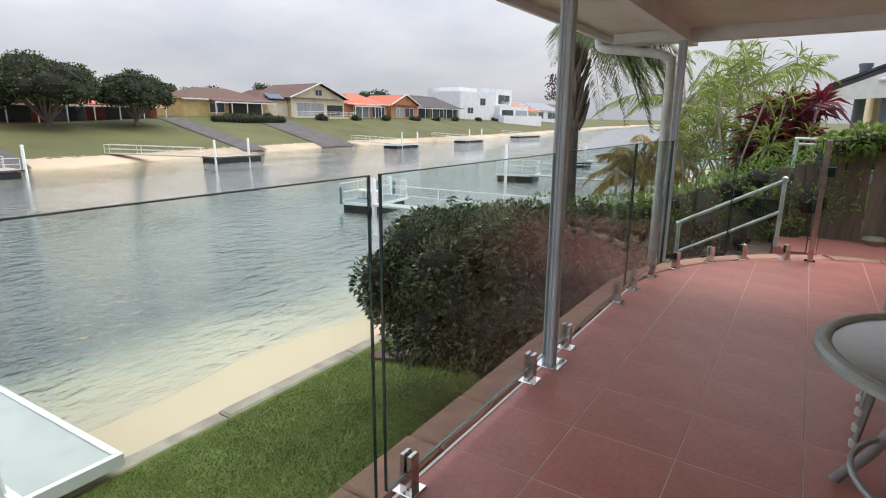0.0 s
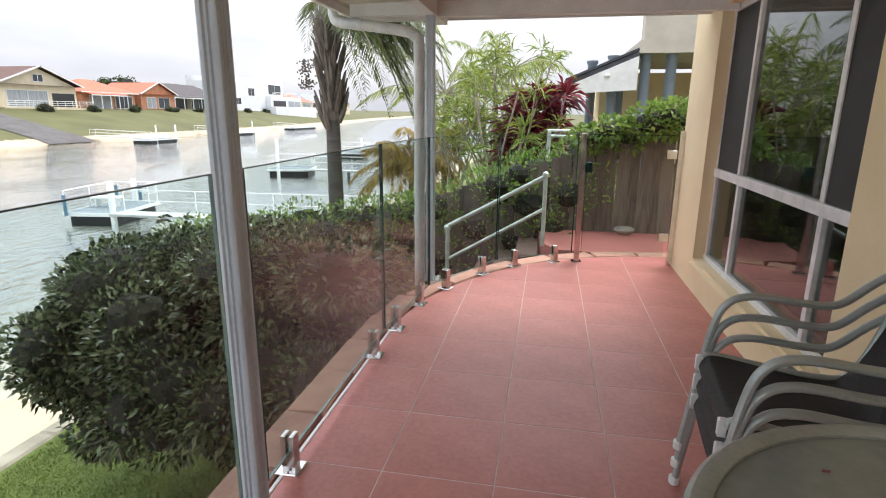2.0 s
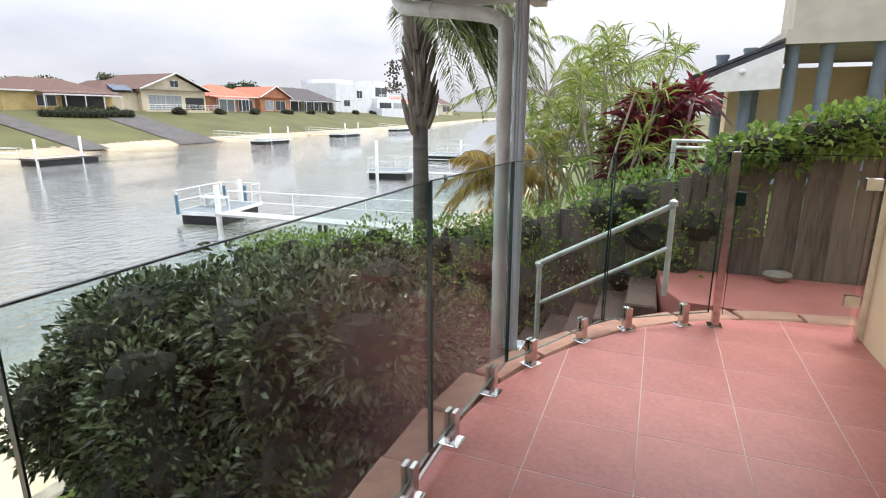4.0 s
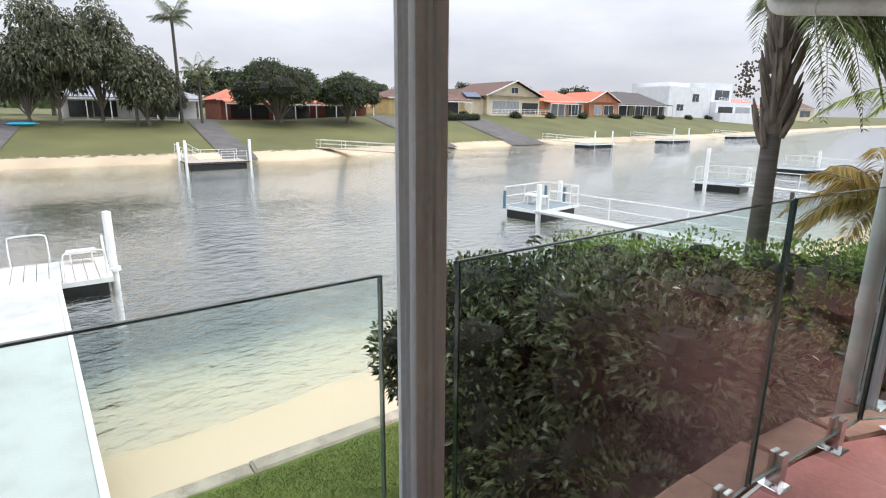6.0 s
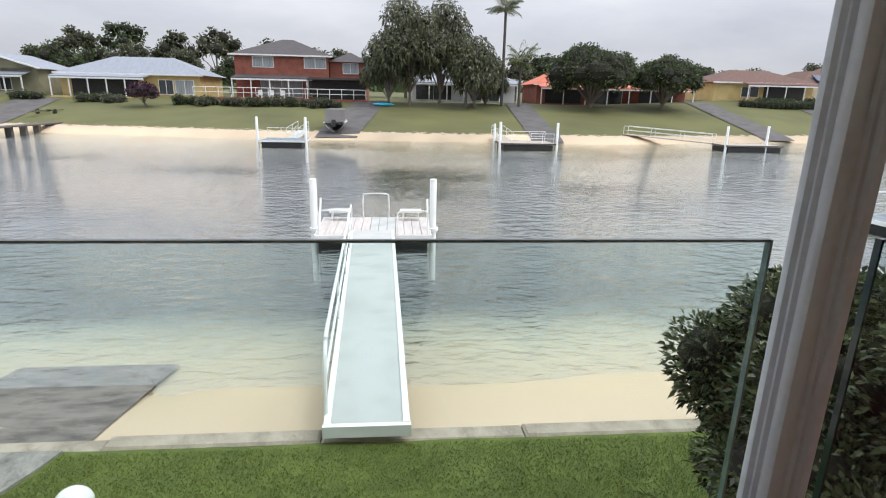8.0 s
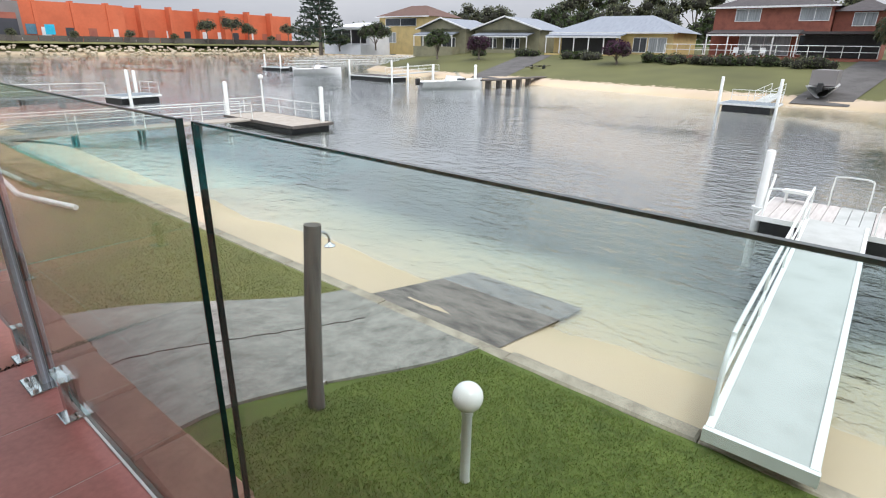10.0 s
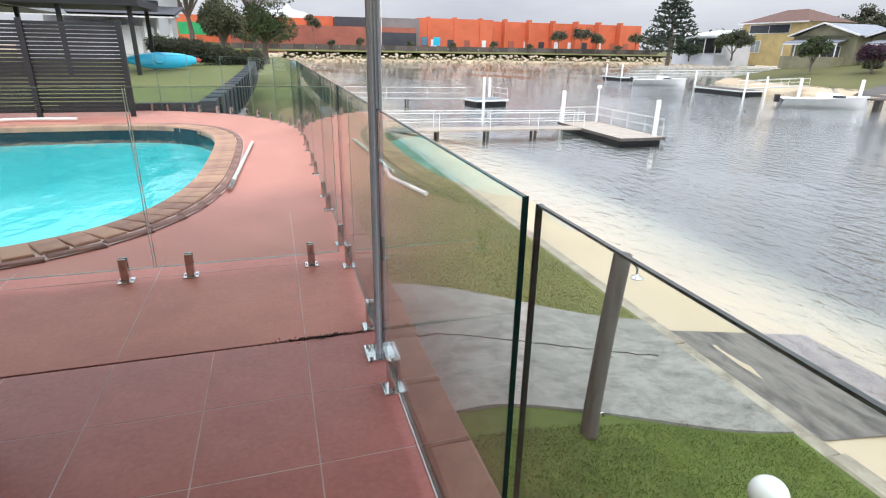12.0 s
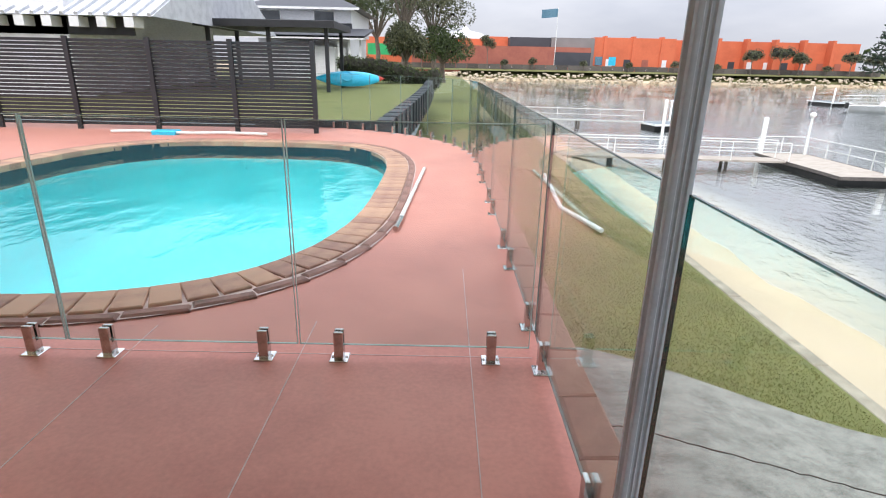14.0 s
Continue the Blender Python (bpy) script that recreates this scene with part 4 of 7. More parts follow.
def frond(s_rib, s_leaf, base, heading, length, rise, droop, leaflets=34, blade=0.45, width=0.03, hang=0.5):
    """A feather palm frond: an arching rib with leaflets on both sides."""
    h = Vector((math.cos(heading), math.sin(heading), 0))
    line = []
    for k in range(13):
        t = k / 12
        line.append(Vector(base) + h * (length * (t - 0.12 * t * t * droop)) + Vector((0, 0, rise * t * (1.6 - t * 0.4) - droop * length * 0.62 * t * t)))
    s_rib.tube(line, [0.022 * (1 - 0.85 * k / 12) for k in range(13)], 5)
    side = h.cross(Vector((0, 0, 1)))
    pts, dirs = [], []
    for k in range(leaflets):
        t = 0.16 + 0.84 * k / leaflets
        i = min(11, int(t * 12))
        p = line[i].lerp(line[i + 1], t * 12 - i)
        for sg in (-1, 1):
            d = side * sg + h * (0.45 + 0.5 * t) + Vector((0, 0, -hang + rnd(-0.25, 0.25)))
            pts.append(p)
            dirs.append(d)
    n = len(pts)
    pts, dirs = np.array(pts), np.array(dirs)
    scale = np.array([math.sin(math.pi * (0.2 + 0.75 * (0.16 + 0.84 * (i // 2) / leaflets))) for i in range(n)])[:, None]
    dirs = dirs / np.linalg.norm(dirs, axis=1, keepdims=True)
    ln = blade * scale * np.random.uniform(0.85, 1.1, (n, 1))
    sd = np.cross(dirs, np.array([0, 0, 1.0]) + np.random.normal(scale=0.2, size=(n, 3)))
    sd /= np.linalg.norm(sd, axis=1, keepdims=True)
    mid = pts + dirs * ln * 0.45
    tip = pts + dirs * ln - np.array([0, 0, 1]) * ln * 0.35
    q = np.stack([pts, mid + sd * width / 2, tip, mid - sd * width / 2], axis=1).reshape(-1, 3)
    b = len(s_leaf.v)
    s_leaf.v += [tuple(v) for v in q.tolist()]
    s_leaf.f += [(b + 4 * i, b + 4 * i + 1, b + 4 * i + 2, b + 4 * i + 3) for i in range(n)]


def palm(x, y, z0, height, fronds, length, trunk_r, label, mat=M_LEAF_PALM, rise=1.0, droop=1.0, blade=0.5, boots=True, leaflets=34, heads=None, name="palm_tree"):
    p = thing(name, label, "palm tree")
    lean = rnd(-0.1, 0.1)
    n = 16
    line = [(x + lean * (k / n) ** 2, y, z0 + height * k / n) for k in range(n + 1)]
    part("trunk", Shape().tube(line, [trunk_r * (1.15 - 0.25 * k / n + 0.03 * (k % 2)) for k in range(n + 1)], 14), M_PALMTRUNK, p, "ringed grey palm trunk", smooth=True)
    top = Vector(line[-1])
    if boots:
        s = Shape()
        for k in range(64):
            a, zz = k * 2.4, rnd(-0.1, 1.9)
            r0 = trunk_r * (1.2 - 0.1 * zz)
            s.tube([top + Vector((math.cos(a) * r0 * 0.7, math.sin(a) * r0 * 0.8, zz - 0.15)), top + Vector((math.cos(a) * r0 * 1.3, math.sin(a) * r0 * 1.3, zz + 0.1)), top + Vector((math.cos(a) * (r0 * 1.5 + 0.07), math.sin(a) * (r0 * 1.5 + 0.07), zz + 0.46))], [0.055, 0.048, 0.015], 5)
        s.tube([top - Vector((0, 0, 0.05)), top + Vector((0, 0, 2.2))], [trunk_r * 1.05, trunk_r * 0.6], 10)
        tagged(part("frond_bases", s, M_BARK, p, "brown shaggy old frond bases"), kind="stuff")
    rib, leaf = Shape(), Shape()
    hub = top + Vector((0, 0, 2.0 if boots else 0.05))
    for k in range(fronds):
        a = heads[k % len(heads)] + rnd(-0.35, 0.35) if heads else k * 2.399 + rnd(-0.2, 0.2)
        frond(rib, leaf, hub, a, length * rnd(0.8, 1.1), rise * rnd(-0.1 if boots else 0.1, 2.0), droop * rnd(0.45, 1.35), leaflets, blade, 0.032 if blade < 0.7 else 0.06)
    part("ribs", rib, M_STEM, p)
    part("fronds", leaf, mat, p)
    return p


np.random.seed(11)
random.seed(11)
palm(-3.42, 9.3, -2.3, 3.65, 46, 2.6, 0.155, "tall feather palm with a rough brown neck and drooping fronds", rise=0.8, droop=1.4, blade=0.55, leaflets=46, heads=[0.2, -0.3, 0.7, -0.7, 0.0, 1.2, 0.4, -0.1, 1.9])
s = Shape()
for k in range(150):
    a, r = rnd(0, 6.28), rnd(0.02, 0.2)
    c = Vector((-3.92 + r * math.cos(a), 9.25 + r * math.sin(a), 2.2 + rnd(-0.3, 0.28)))
    s.turned([(0.004, -0.02), (0.022, 0.0), (0.004, 0.02)], 5, *c)
tagged(part("seed_cluster", s, M_BARK, bpy.data.objects["palm_tree"], "hanging cluster of dark seeds"), kind="stuff")
palm(-1.6, 12.0, -1.6, 3.4, 12, 2.3, 0.07, "bright yellow-green cane palm behind the hedge", M_LEAF_CANE, rise=1.2, droop=0.9, blade=0.5, boots=False, leaflets=40, name="cane_palm")
palm(-0.4, 13.0, -1.2, 3.3, 9, 2.2, 0.07, "feathery green cane palm behind the hedge", M_LEAF_CANE, rise=1.2, droop=0.9, blade=0.5, boots=False, leaflets=40, name="cane_palm")
palm(-1.75, 9.0, -1.4, 1.75, 30, 1.4, 0.05, "young palm with yellowing drooping fronds", M_LEAF_GOLD, rise=0.7, droop=1.3, blade=0.4, boots=False, leaflets=36, name="young_palm")


def dracaena(x, y, z0, stems, height, label, mat, blade, width, name, spread=0.6, per=44):
    d = thing(name, label, "plant")
    wood, leaf = Shape(), Shape()
    for k in range(stems):
        a = rnd(0, 6.28)
        h = height * rnd(0.55, 1.0)
        r = spread * rnd(0.3, 1.0)
        tip = Vector((x + math.cos(a) * r, y + math.sin(a) * r, z0 + h))
        mid = Vector((x + math.cos(a) * r * 0.35 + rnd(-0.1, 0.1), y + math.sin(a) * r * 0.35, z0 + h * 0.5))
        wood.tube(arc([(x + rnd(-0.1, 0.1), y + rnd(-0.1, 0.1), z0), mid, tip], 4), 0.016 if blade < 0.5 else 0.022, 6)
        for branch in range(2 if rnd(0, 1) > 0.4 else 1):
            t2 = tip + Vector((rnd(-0.25, 0.25), rnd(-0.25, 0.25), rnd(0.05, 0.35))) * branch
            if branch:
                wood.tube([mid.lerp(tip, 0.6), t2], 0.012, 5)
            dirs = np.random.normal(size=(per, 3)) * np.array([1, 1, 0.7]) + np.array([0, 0, 0.55])
            pts = np.array([tuple(t2)] * per) + np.random.normal(scale=0.03, size=(per, 3))
            leaves(pts, dirs, blade, width, leaf, droop=0.3)
    tagged(part("stems", wood, M_STEM, d, "thin pale grey stems", smooth=True), kind="stuff")
    part("leaves", leaf, mat, d)
    return d


for i, (x, y, z0, h) in enumerate(((-0.75, 8.6, -0.9, 3.0), (-0.1, 8.9, -0.8, 3.3), (0.45, 9.4, -0.7, 3.4), (-0.35, 9.8, -0.8, 2.6), (0.15, 8.0, -0.7, 2.5))):
    dracaena(x, y, z0, 9, h, "slender-stemmed plant with spiky green leaf tufts", M_LEAF_CANE, 0.42, 0.032, "dracaena", 0.85, 26)
dracaena(0.85, 8.6, -0.6, 12, 2.45, "dark red broad-leaved plant above the hedge", M_LEAF_RED, 0.5, 0.075, "red_cordyline", 0.55, 40)
dracaena(0.45, 8.3, -0.6, 8, 1.9, "dark red broad-leaved plant above the hedge", M_LEAF_RED, 0.45, 0.07, "red_cordyline", 0.4, 36)

# grass blades on the lawn
np.random.seed(5)
n = 130000
xs, ys = np.random.uniform(-4.66, -0.25, n), np.random.uniform(-4.6, 4.5, n)
ok = ys > np.interp(-xs, [0, 1.5, 3.2, 4.73], [-4.95, -5.0, -4.65, -4.28]) + 0.05
xs, ys = xs[ok], ys[ok]
zs = np.array([lawn_z(x) for x in xs])
d = np.random.normal(scale=0.55, size=(len(xs), 3)) + np.array([0, 0, 1.0])
tagged(part("grass", leaves(np.stack([xs, ys, zs], 1), d, 0.045, 0.008, droop=0.15), M_BLADE), "short green lawn grass", "grass", kind="stuff")
n = 75000
xs, ys = np.random.uniform(-4.66, -0.25, n), -6.7 - np.random.uniform(0, 1, n) ** 1.3 * 15
ok = ys < np.interp(-xs, [0, 1.5, 4.73], [-8.5, -8.05, -7.0]) - 0.05
xs, ys = xs[ok], ys[ok]
zs = np.array([lawn_z(x) for x in xs])
d = np.random.normal(scale=0.55, size=(len(xs), 3)) + np.array([0, 0, 1.0])
M_BLADE_DRY = material("dry_grass_blade", (0.23, 0.22, 0.06), (0.08, 0.095, 0.022), rough=0.6, scale=1.2, fine=40, bump=0, amount=0.9)
tagged(part("grass", leaves(np.stack([xs, ys, zs], 1), d, 0.048, 0.010, droop=0.15), M_BLADE_DRY), "yellowish short lawn grass", "grass", kind="stuff")

# ---- landing, steps and fence beyond the gate ----
M_PALING = material("paling", (0.17, 0.145, 0.125), (0.05, 0.04, 0.035), rough=0.95, scale=4, fine=40, bump=0.6, amount=0.9, stretch=(10, 10, 0.8), per_object=0.3)
M_STEP = material("mossy_step", (0.15, 0.095, 0.075), (0.05, 0.04, 0.03), rough=0.9, scale=4, fine=40, bump=0.3, amount=0.9)
s = Shape().prism([(1.1, 4.42), (1.5, 4.38), (2.3, 4.40), (6, 4.4), (6, 5.5), (0.9, 5.5), (0.95, 4.75)], -0.4, -0.012)
structure("floor_landing", s, M_DECK, "red painted concrete landing beyond the gate", "floor")
s = Shape().box(2.3, 9, 4.05, 4.4, -0.5, 0.0)
structure("floor_side", s, M_DECK, "red painted concrete strip beside the house", "floor")
steps = thing("garden_steps", "red concrete steps going down beside the hedge", "steps")
for k in range(11):
    part("step", Shape().slab(0.92 - 0.27 * (k + 1), 0.92 - 0.27 * k, 4.55, 5.45, -2.4, -0.13 - 0.175 * k, 0.015), M_STEP, steps)
s = Shape().grid(12, 8, lambda u, v: (-4.7 + 5.6 * u, 3.3 + 2.2 * v, min(-0.25, -2.2 + 1.5 * u) + rnd(-0.03, 0.03) - (0.25 if v < 0.5 else 0)))
structure("ground_bed", s, M_SOIL, "bare brown soil bed beside the steps", "ground", smooth=True)
rail = thing("stair_handrail", "galvanised pipe handrail beside the garden steps", "handrail")
RA, RB = Vector((0.966, 4.5, 0.80)), Vector((-0.12, 4.5, 0.16))
part("top_rail", Shape().tube([RA + Vector((0.03, 0, 0)), RB - Vector((0.03, 0, 0.0))], 0.024, 12), M_RAIL, rail, smooth=True)
part("mid_rail", Shape().tube([(0.966, 4.5, 0.42), (-0.12, 4.5, -0.22)], 0.02, 12), M_RAIL, rail, smooth=True)
for p, zb in ((RA, 0.0), (RB, -1.0)):
    part("post", Shape().tube([(p.x, p.y, zb), (p.x, p.y, p.z)], 0.024, 12), M_RAIL, rail, smooth=True)
    part("elbow", Shape().turned([(0.012, -0.034), (0.034, -0.018), (0.036, 0.0), (0.034, 0.018), (0.012, 0.034)], 12, p.x, p.y, p.z), M_RAIL, rail, smooth=True)
rail2 = thing("side_handrail", "pale green pipe rail beyond the fence", "handrail")
part("top_rail", Shape().tube([(0.95, 7.0, 1.20), (1.9, 7.0, 1.19)], 0.022, 10), M_RAIL, rail2, smooth=True)
part("mid_rail", Shape().tube([(0.95, 7.0, 1.12), (1.9, 7.0, 1.11)], 0.022, 10), M_RAIL, rail2, smooth=True)
part("post", Shape().tube([(0.98, 7.0, 1.2), (0.96, 7.0, 0.2)], 0.03, 10), M_RAIL, rail2, smooth=True)

fence = thing("paling_fence", "dark weathered timber paling fence", "fence")
pal = [Shape().slab(-0.07, 0.07, -0.008, 0.008, 0, h, 0.004).mesh("paling", M_PALING) for h in (1.30, 1.27, 1.24)]
for i in range(24):
    x = 1.35 + i * 0.135
    part("paling", random.choice(pal), None, fence, at=pose(x, 5.52 + (0.012 if i % 2 else 0), -0.05 + rnd(-0.03, 0.02), rnd(-1, 1), rnd(-1.2, 1.2), 0))
for z in (0.25, 0.95):
    part("rail", Shape().box(1.3, 4.7, 5.545, 5.59, z, z + 0.08), M_PALING, fence)
for i in range(34):
    x = -3.4 + i * 0.14
    part("paling", pal[2], None, fence, at=pose(x, 5.53, np.interp(x, [-3.4, 1.3], [-1.9, -0.25]), 0, rnd(-1, 1), 0))
rocks = thing("garden_rock", "small grey garden rock at the fence foot", "rock")
part("rock", core(Shape(), [(1.95, 5.35, 0.05)], [(0.12, 0.08, 0.06)], 1.0, 9), M_CONC, rocks, smooth=True)

# neighbour's garden and house
s = Shape().grid(20, 24, lambda u, v: (-4.9 + 35 * u, 5.62 + 60 * v, -2.3 + 2.1 * smooth(-4.6, 1.5, -4.9 + 35 * u) + rnd(-0.03, 0.03)))
structure("lawn_neighbour", s, M_GRASS_DRY, "green lawn of the neighbouring garden", "lawn", smooth=True)
M_BLUECOL = material("blue_grey_column", (0.16, 0.20, 0.24), (0.12, 0.15, 0.18), rough=0.5, scale=3, bump=0.05)
M_ROOFDARK = material("dark_roof_tile", (0.045, 0.05, 0.06), (0.02, 0.022, 0.028), rough=0.55, scale=5, bump=0.4, per_object=0.3)
M_TAUPE = material("taupe_render", (0.50, 0.46, 0.39), (0.40, 0.37, 0.31), rough=0.85, scale=1.5, bump=0.1)
nb = thing("neighbour_house", "cream two-storey neighbour house with blue-grey columns", "house")
part("wall", Shape().box(2.6, 12, 18.5, 22, -0.2, 2.8).box(6, 14, 15.5, 18.4, -0.2, 2.8), M_RENDER, nb)
part("soffit", Shape().box(3.1, 14, 13.6, 19, 2.95, 3.25), M_TAUPE, nb)
part("upper_wall", Shape().box(4.3, 14, 15, 22, 3.25, 5.6), M_TAUPE, nb)
part("balcony_rail", Shape().box(3.2, 14, 13.65, 13.7, 3.25, 4.2), M_TAUPE, nb)
for x, y in ((2.55, 14.2), (3.32, 13.9), (3.95, 13.9), (2.1, 15.6), (4.9, 13.9), (3.0, 16.5)):
    part("column", Shape().turned([(0.16, 0), (0.16, 0.05), (0.13, 0.1), (0.13, 2.85), (0.16, 2.9), (0.16, 2.97)], 16, x, y, -0.02), M_BLUECOL, nb, smooth=True)
rf = Shape()
rf.add([(1.3, 13.6, 2.25), (3.1, 13.6, 3.0), (3.1, 20, 3.0), (1.3, 20, 2.25), (1.3, 13.6, 2.12), (3.1, 13.6, 2.87), (3.1, 20, 2.87), (1.3, 20, 2.12)], [(0, 1, 2, 3), (7, 6, 5, 4), (0, 4, 5, 1), (1, 5, 6, 2), (3, 2, 6, 7), (0, 3, 7, 4)])
part("roof", rf, M_ROOFDARK, nb, "dark tiled skillion roof")
for k in range(8):
    part("roof_tile", Shape().box(-0.12, 0.12, -0.05, 6.2, 0.0, 0.06), M_ROOFDARK, nb, at=pose(1.45 + 0.22 * k, 13.62, 2.33 + 0.0917 * k, 0, -22.5, 0))
part("verge", Shape().add([(1.25, 13.55, 1.95), (3.1, 13.55, 2.05), (3.1, 13.55, 2.88), (1.25, 13.55, 2.11), (1.25, 13.6, 1.95), (3.1, 13.6, 2.05), (3.1, 13.6, 2.88), (1.25, 13.6, 2.11)], [(0, 1, 2, 3), (7, 6, 5, 4), (0, 4, 5, 1), (1, 5, 6, 2), (2, 6, 7, 3), (3, 7, 4, 0)]), M_WHITE, nb)
fl = thing("flood_light", "small white flood light under the eave", "light")
part("lamp", Shape().turned([(0.02, 0), (0.07, 0.04), (0.07, 0.08), (0.02, 0.11)], 10, 2.35, 13.5, 2.35), M_WHITE, fl)

# ---- table and stacked chairs ----
M_TABLE_FRAME = material("silver_powdercoat", (0.40, 0.43, 0.42), (0.30, 0.33, 0.32), rough=0.38, metal=0.4, scale=8, fine=90, bump=0.05)
M_TABLE_GLASS = material("frosted_table_glass", (0.25, 0.28, 0.265), (0.16, 0.18, 0.175), rough=0.16, scale=2.2, fine=30, bump=0.02, amount=0.9, spec=0.6)
M_SLING = material("black_sling", (0.018, 0.018, 0.019), (0.008, 0.008, 0.009), rough=0.6, scale=60, fine=400, bump=0.5)
TX, TY, TZ, TR = 1.78, -0.74, 0.72, 0.535
table = thing("round_table", "round frosted glass garden table with silver metal frame", "table", "", pose(TX, TY, 0))
rim = []
for r, z in ((TR - 0.055, TZ - 0.018), (TR - 0.05, TZ + 0.002), (TR - 0.035, TZ + 0.010), (TR - 0.012, TZ + 0.008), (TR, TZ - 0.004), (TR, TZ - 0.022), (TR - 0.02, TZ - 0.03), (TR - 0.055, TZ - 0.026)):
    rim.append((r, z))
sh = Shape()
SEG = 64
sh.add([(r * math.cos(2 * math.pi * k / SEG), r * math.sin(2 * math.pi * k / SEG), z) for r, z in rim for k in range(SEG)],
       [(i * SEG + k, i * SEG + (k + 1) % SEG, ((i + 1) % len(rim)) * SEG + (k + 1) % SEG, ((i + 1) % len(rim)) * SEG + k) for i in range(len(rim)) for k in range(SEG)])
part("rim", sh, M_TABLE_FRAME, table, smooth=True)
part("tabletop", Shape().turned([(0.02, TZ - 0.010), (0.022, TZ - 0.004), (TR - 0.052, TZ - 0.004), (TR - 0.052, TZ - 0.010)], 64), M_TABLE_GLASS, table, "mottled grey-green frosted glass top")
part("umbrella_ring", Shape().turned([(0.034, TZ - 0.006), (0.036, TZ + 0.004), (0.024, TZ + 0.005), (0.02, TZ - 0.002)], 20), M_SLING, table, "black plastic centre ring")
for k in range(4):
    a = radians(45 + 90 * k)
    c, s_ = math.cos(a), math.sin(a)
    pts = [(0.36 * c, 0.36 * s_, TZ - 0.03), (0.33 * c, 0.33 * s_, 0.58), (0.31 * c, 0.31 * s_, 0.44), (0.39 * c, 0.39 * s_, 0.22), (0.52 * c, 0.52 * s_, 0.0)]
    part("leg", Shape().tube(arc(pts, 5), 0.021, 10), M_TABLE_FRAME, table, smooth=True)
ringp = [(0.37 * math.cos(2 * math.pi * k / 32), 0.37 * math.sin(2 * math.pi * k / 32), 0.28) for k in range(33)]
part("brace_ring", Shape().tube(ringp, 0.011, 8), M_TABLE_FRAME, table, smooth=True)
part("apron_ring", Shape().tube([(0.38 * math.cos(2 * math.pi * k / 32), 0.38 * math.sin(2 * math.pi * k / 32), TZ - 0.035) for k in range(33)], 0.012, 8), M_TABLE_FRAME, table, smooth=True)
leaf_mark = thing("fallen_leaf", "small dry red leaf lying on the table", "leaf")
part("blade", leaves(np.array([[1.58, -0.42, TZ + 0.001]]), np.array([[1.0, 0.4, 0.02]]), 0.035, 0.02, droop=0), M_LEAF_RED, leaf_mark)


def chair(m, group="stacked garden chairs"):
    """Sling chair facing -x: bent tube arms and legs, slung seat and high back."""
    c = thing("garden_chair", "black woven sling garden chair with silver metal arms, stacked", "chair", group, m)
    for sy in (-0.27, 0.27):
        arm = arc([(-0.30, sy, 0.0), (-0.27, sy, 0.25), (-0.235, sy, 0.52), (-0.19, sy, 0.625), (-0.10, sy, 0.655), (0.06, sy, 0.645), (0.15, sy, 0.655), (0.24, sy, 0.74), (0.33, sy * 0.95, 0.82)], 5)
        part("arm", Shape().tube(arm, 0.018, 10, flat=0.75), M_TABLE_FRAME, c, "bent silver tube arm and front leg", smooth=True)
        part("back_leg", Shape().tube(arc([(0.02, sy, 0.40), (0.16, sy, 0.30), (0.30, sy, 0.12), (0.36, sy, 0.0)], 5), 0.016, 8), M_TABLE_FRAME, c, smooth=True)
        part("seat_rail", Shape().tube(arc([(-0.26, sy * 0.86, 0.40), (-0.22, sy * 0.86, 0.425), (0.10, sy * 0.86, 0.39), (0.22, sy * 0.86, 0.44), (0.31, sy * 0.86, 0.74), (0.36, sy * 0.86, 1.0)], 5), 0.014, 8), M_TABLE_FRAME, c, smooth=True)
        part("foot", Shape().turned([(0.02, 0.0), (0.021, 0.03), (0.016, 0.034)], 8, -0.30, sy, 0), M_WHITE, c, "white plastic foot cap")
    prof = arc([(-0.275, 0, 0.385), (-0.26, 0, 0.418), (-0.20, 0, 0.43), (0.08, 0, 0.39), (0.19, 0, 0.42), (0.27, 0, 0.60), (0.33, 0, 0.86), (0.365, 0, 1.02)], 5)
    sh = Shape()
    n = len(prof)
    w = 0.225
    for dz in (0.0, -0.012):
        sh.grid(10, n - 1, lambda u, v, dz=dz: (prof[min(n - 1, round(v * (n - 1)))].x - dz * 0.6, -w + 2 * w * u, prof[min(n - 1, round(v * (n - 1)))].z + dz - 0.012 * math.sin(math.pi * u)))
    part("seat", sh, M_SLING, c, "black woven mesh seat and back", smooth=True)
    part("head_bar", Shape().tube(arc([(0.357, -0.24, 0.99), (0.37, -0.2, 1.03), (0.373, 0, 1.04), (0.37, 0.2, 1.03), (0.357, 0.24, 0.99)], 4), 0.017, 8), M_SLING, c, smooth=True)
    for sy in (-0.225, 0.225):
        part("edge_strip", Shape().slab(-0.285, -0.262, sy - 0.012, sy + 0.012, 0.37, 0.425, 0.004), M_WHITE, c, "white front end cap")
    return c


first = chair(pose(1.82, 0.20, 0.0, 0, 0, -6))
for k in range(1, 3):
    copy_thing(first, pose(1.82, 0.20, 0.08 * k, 0, 0, -6))

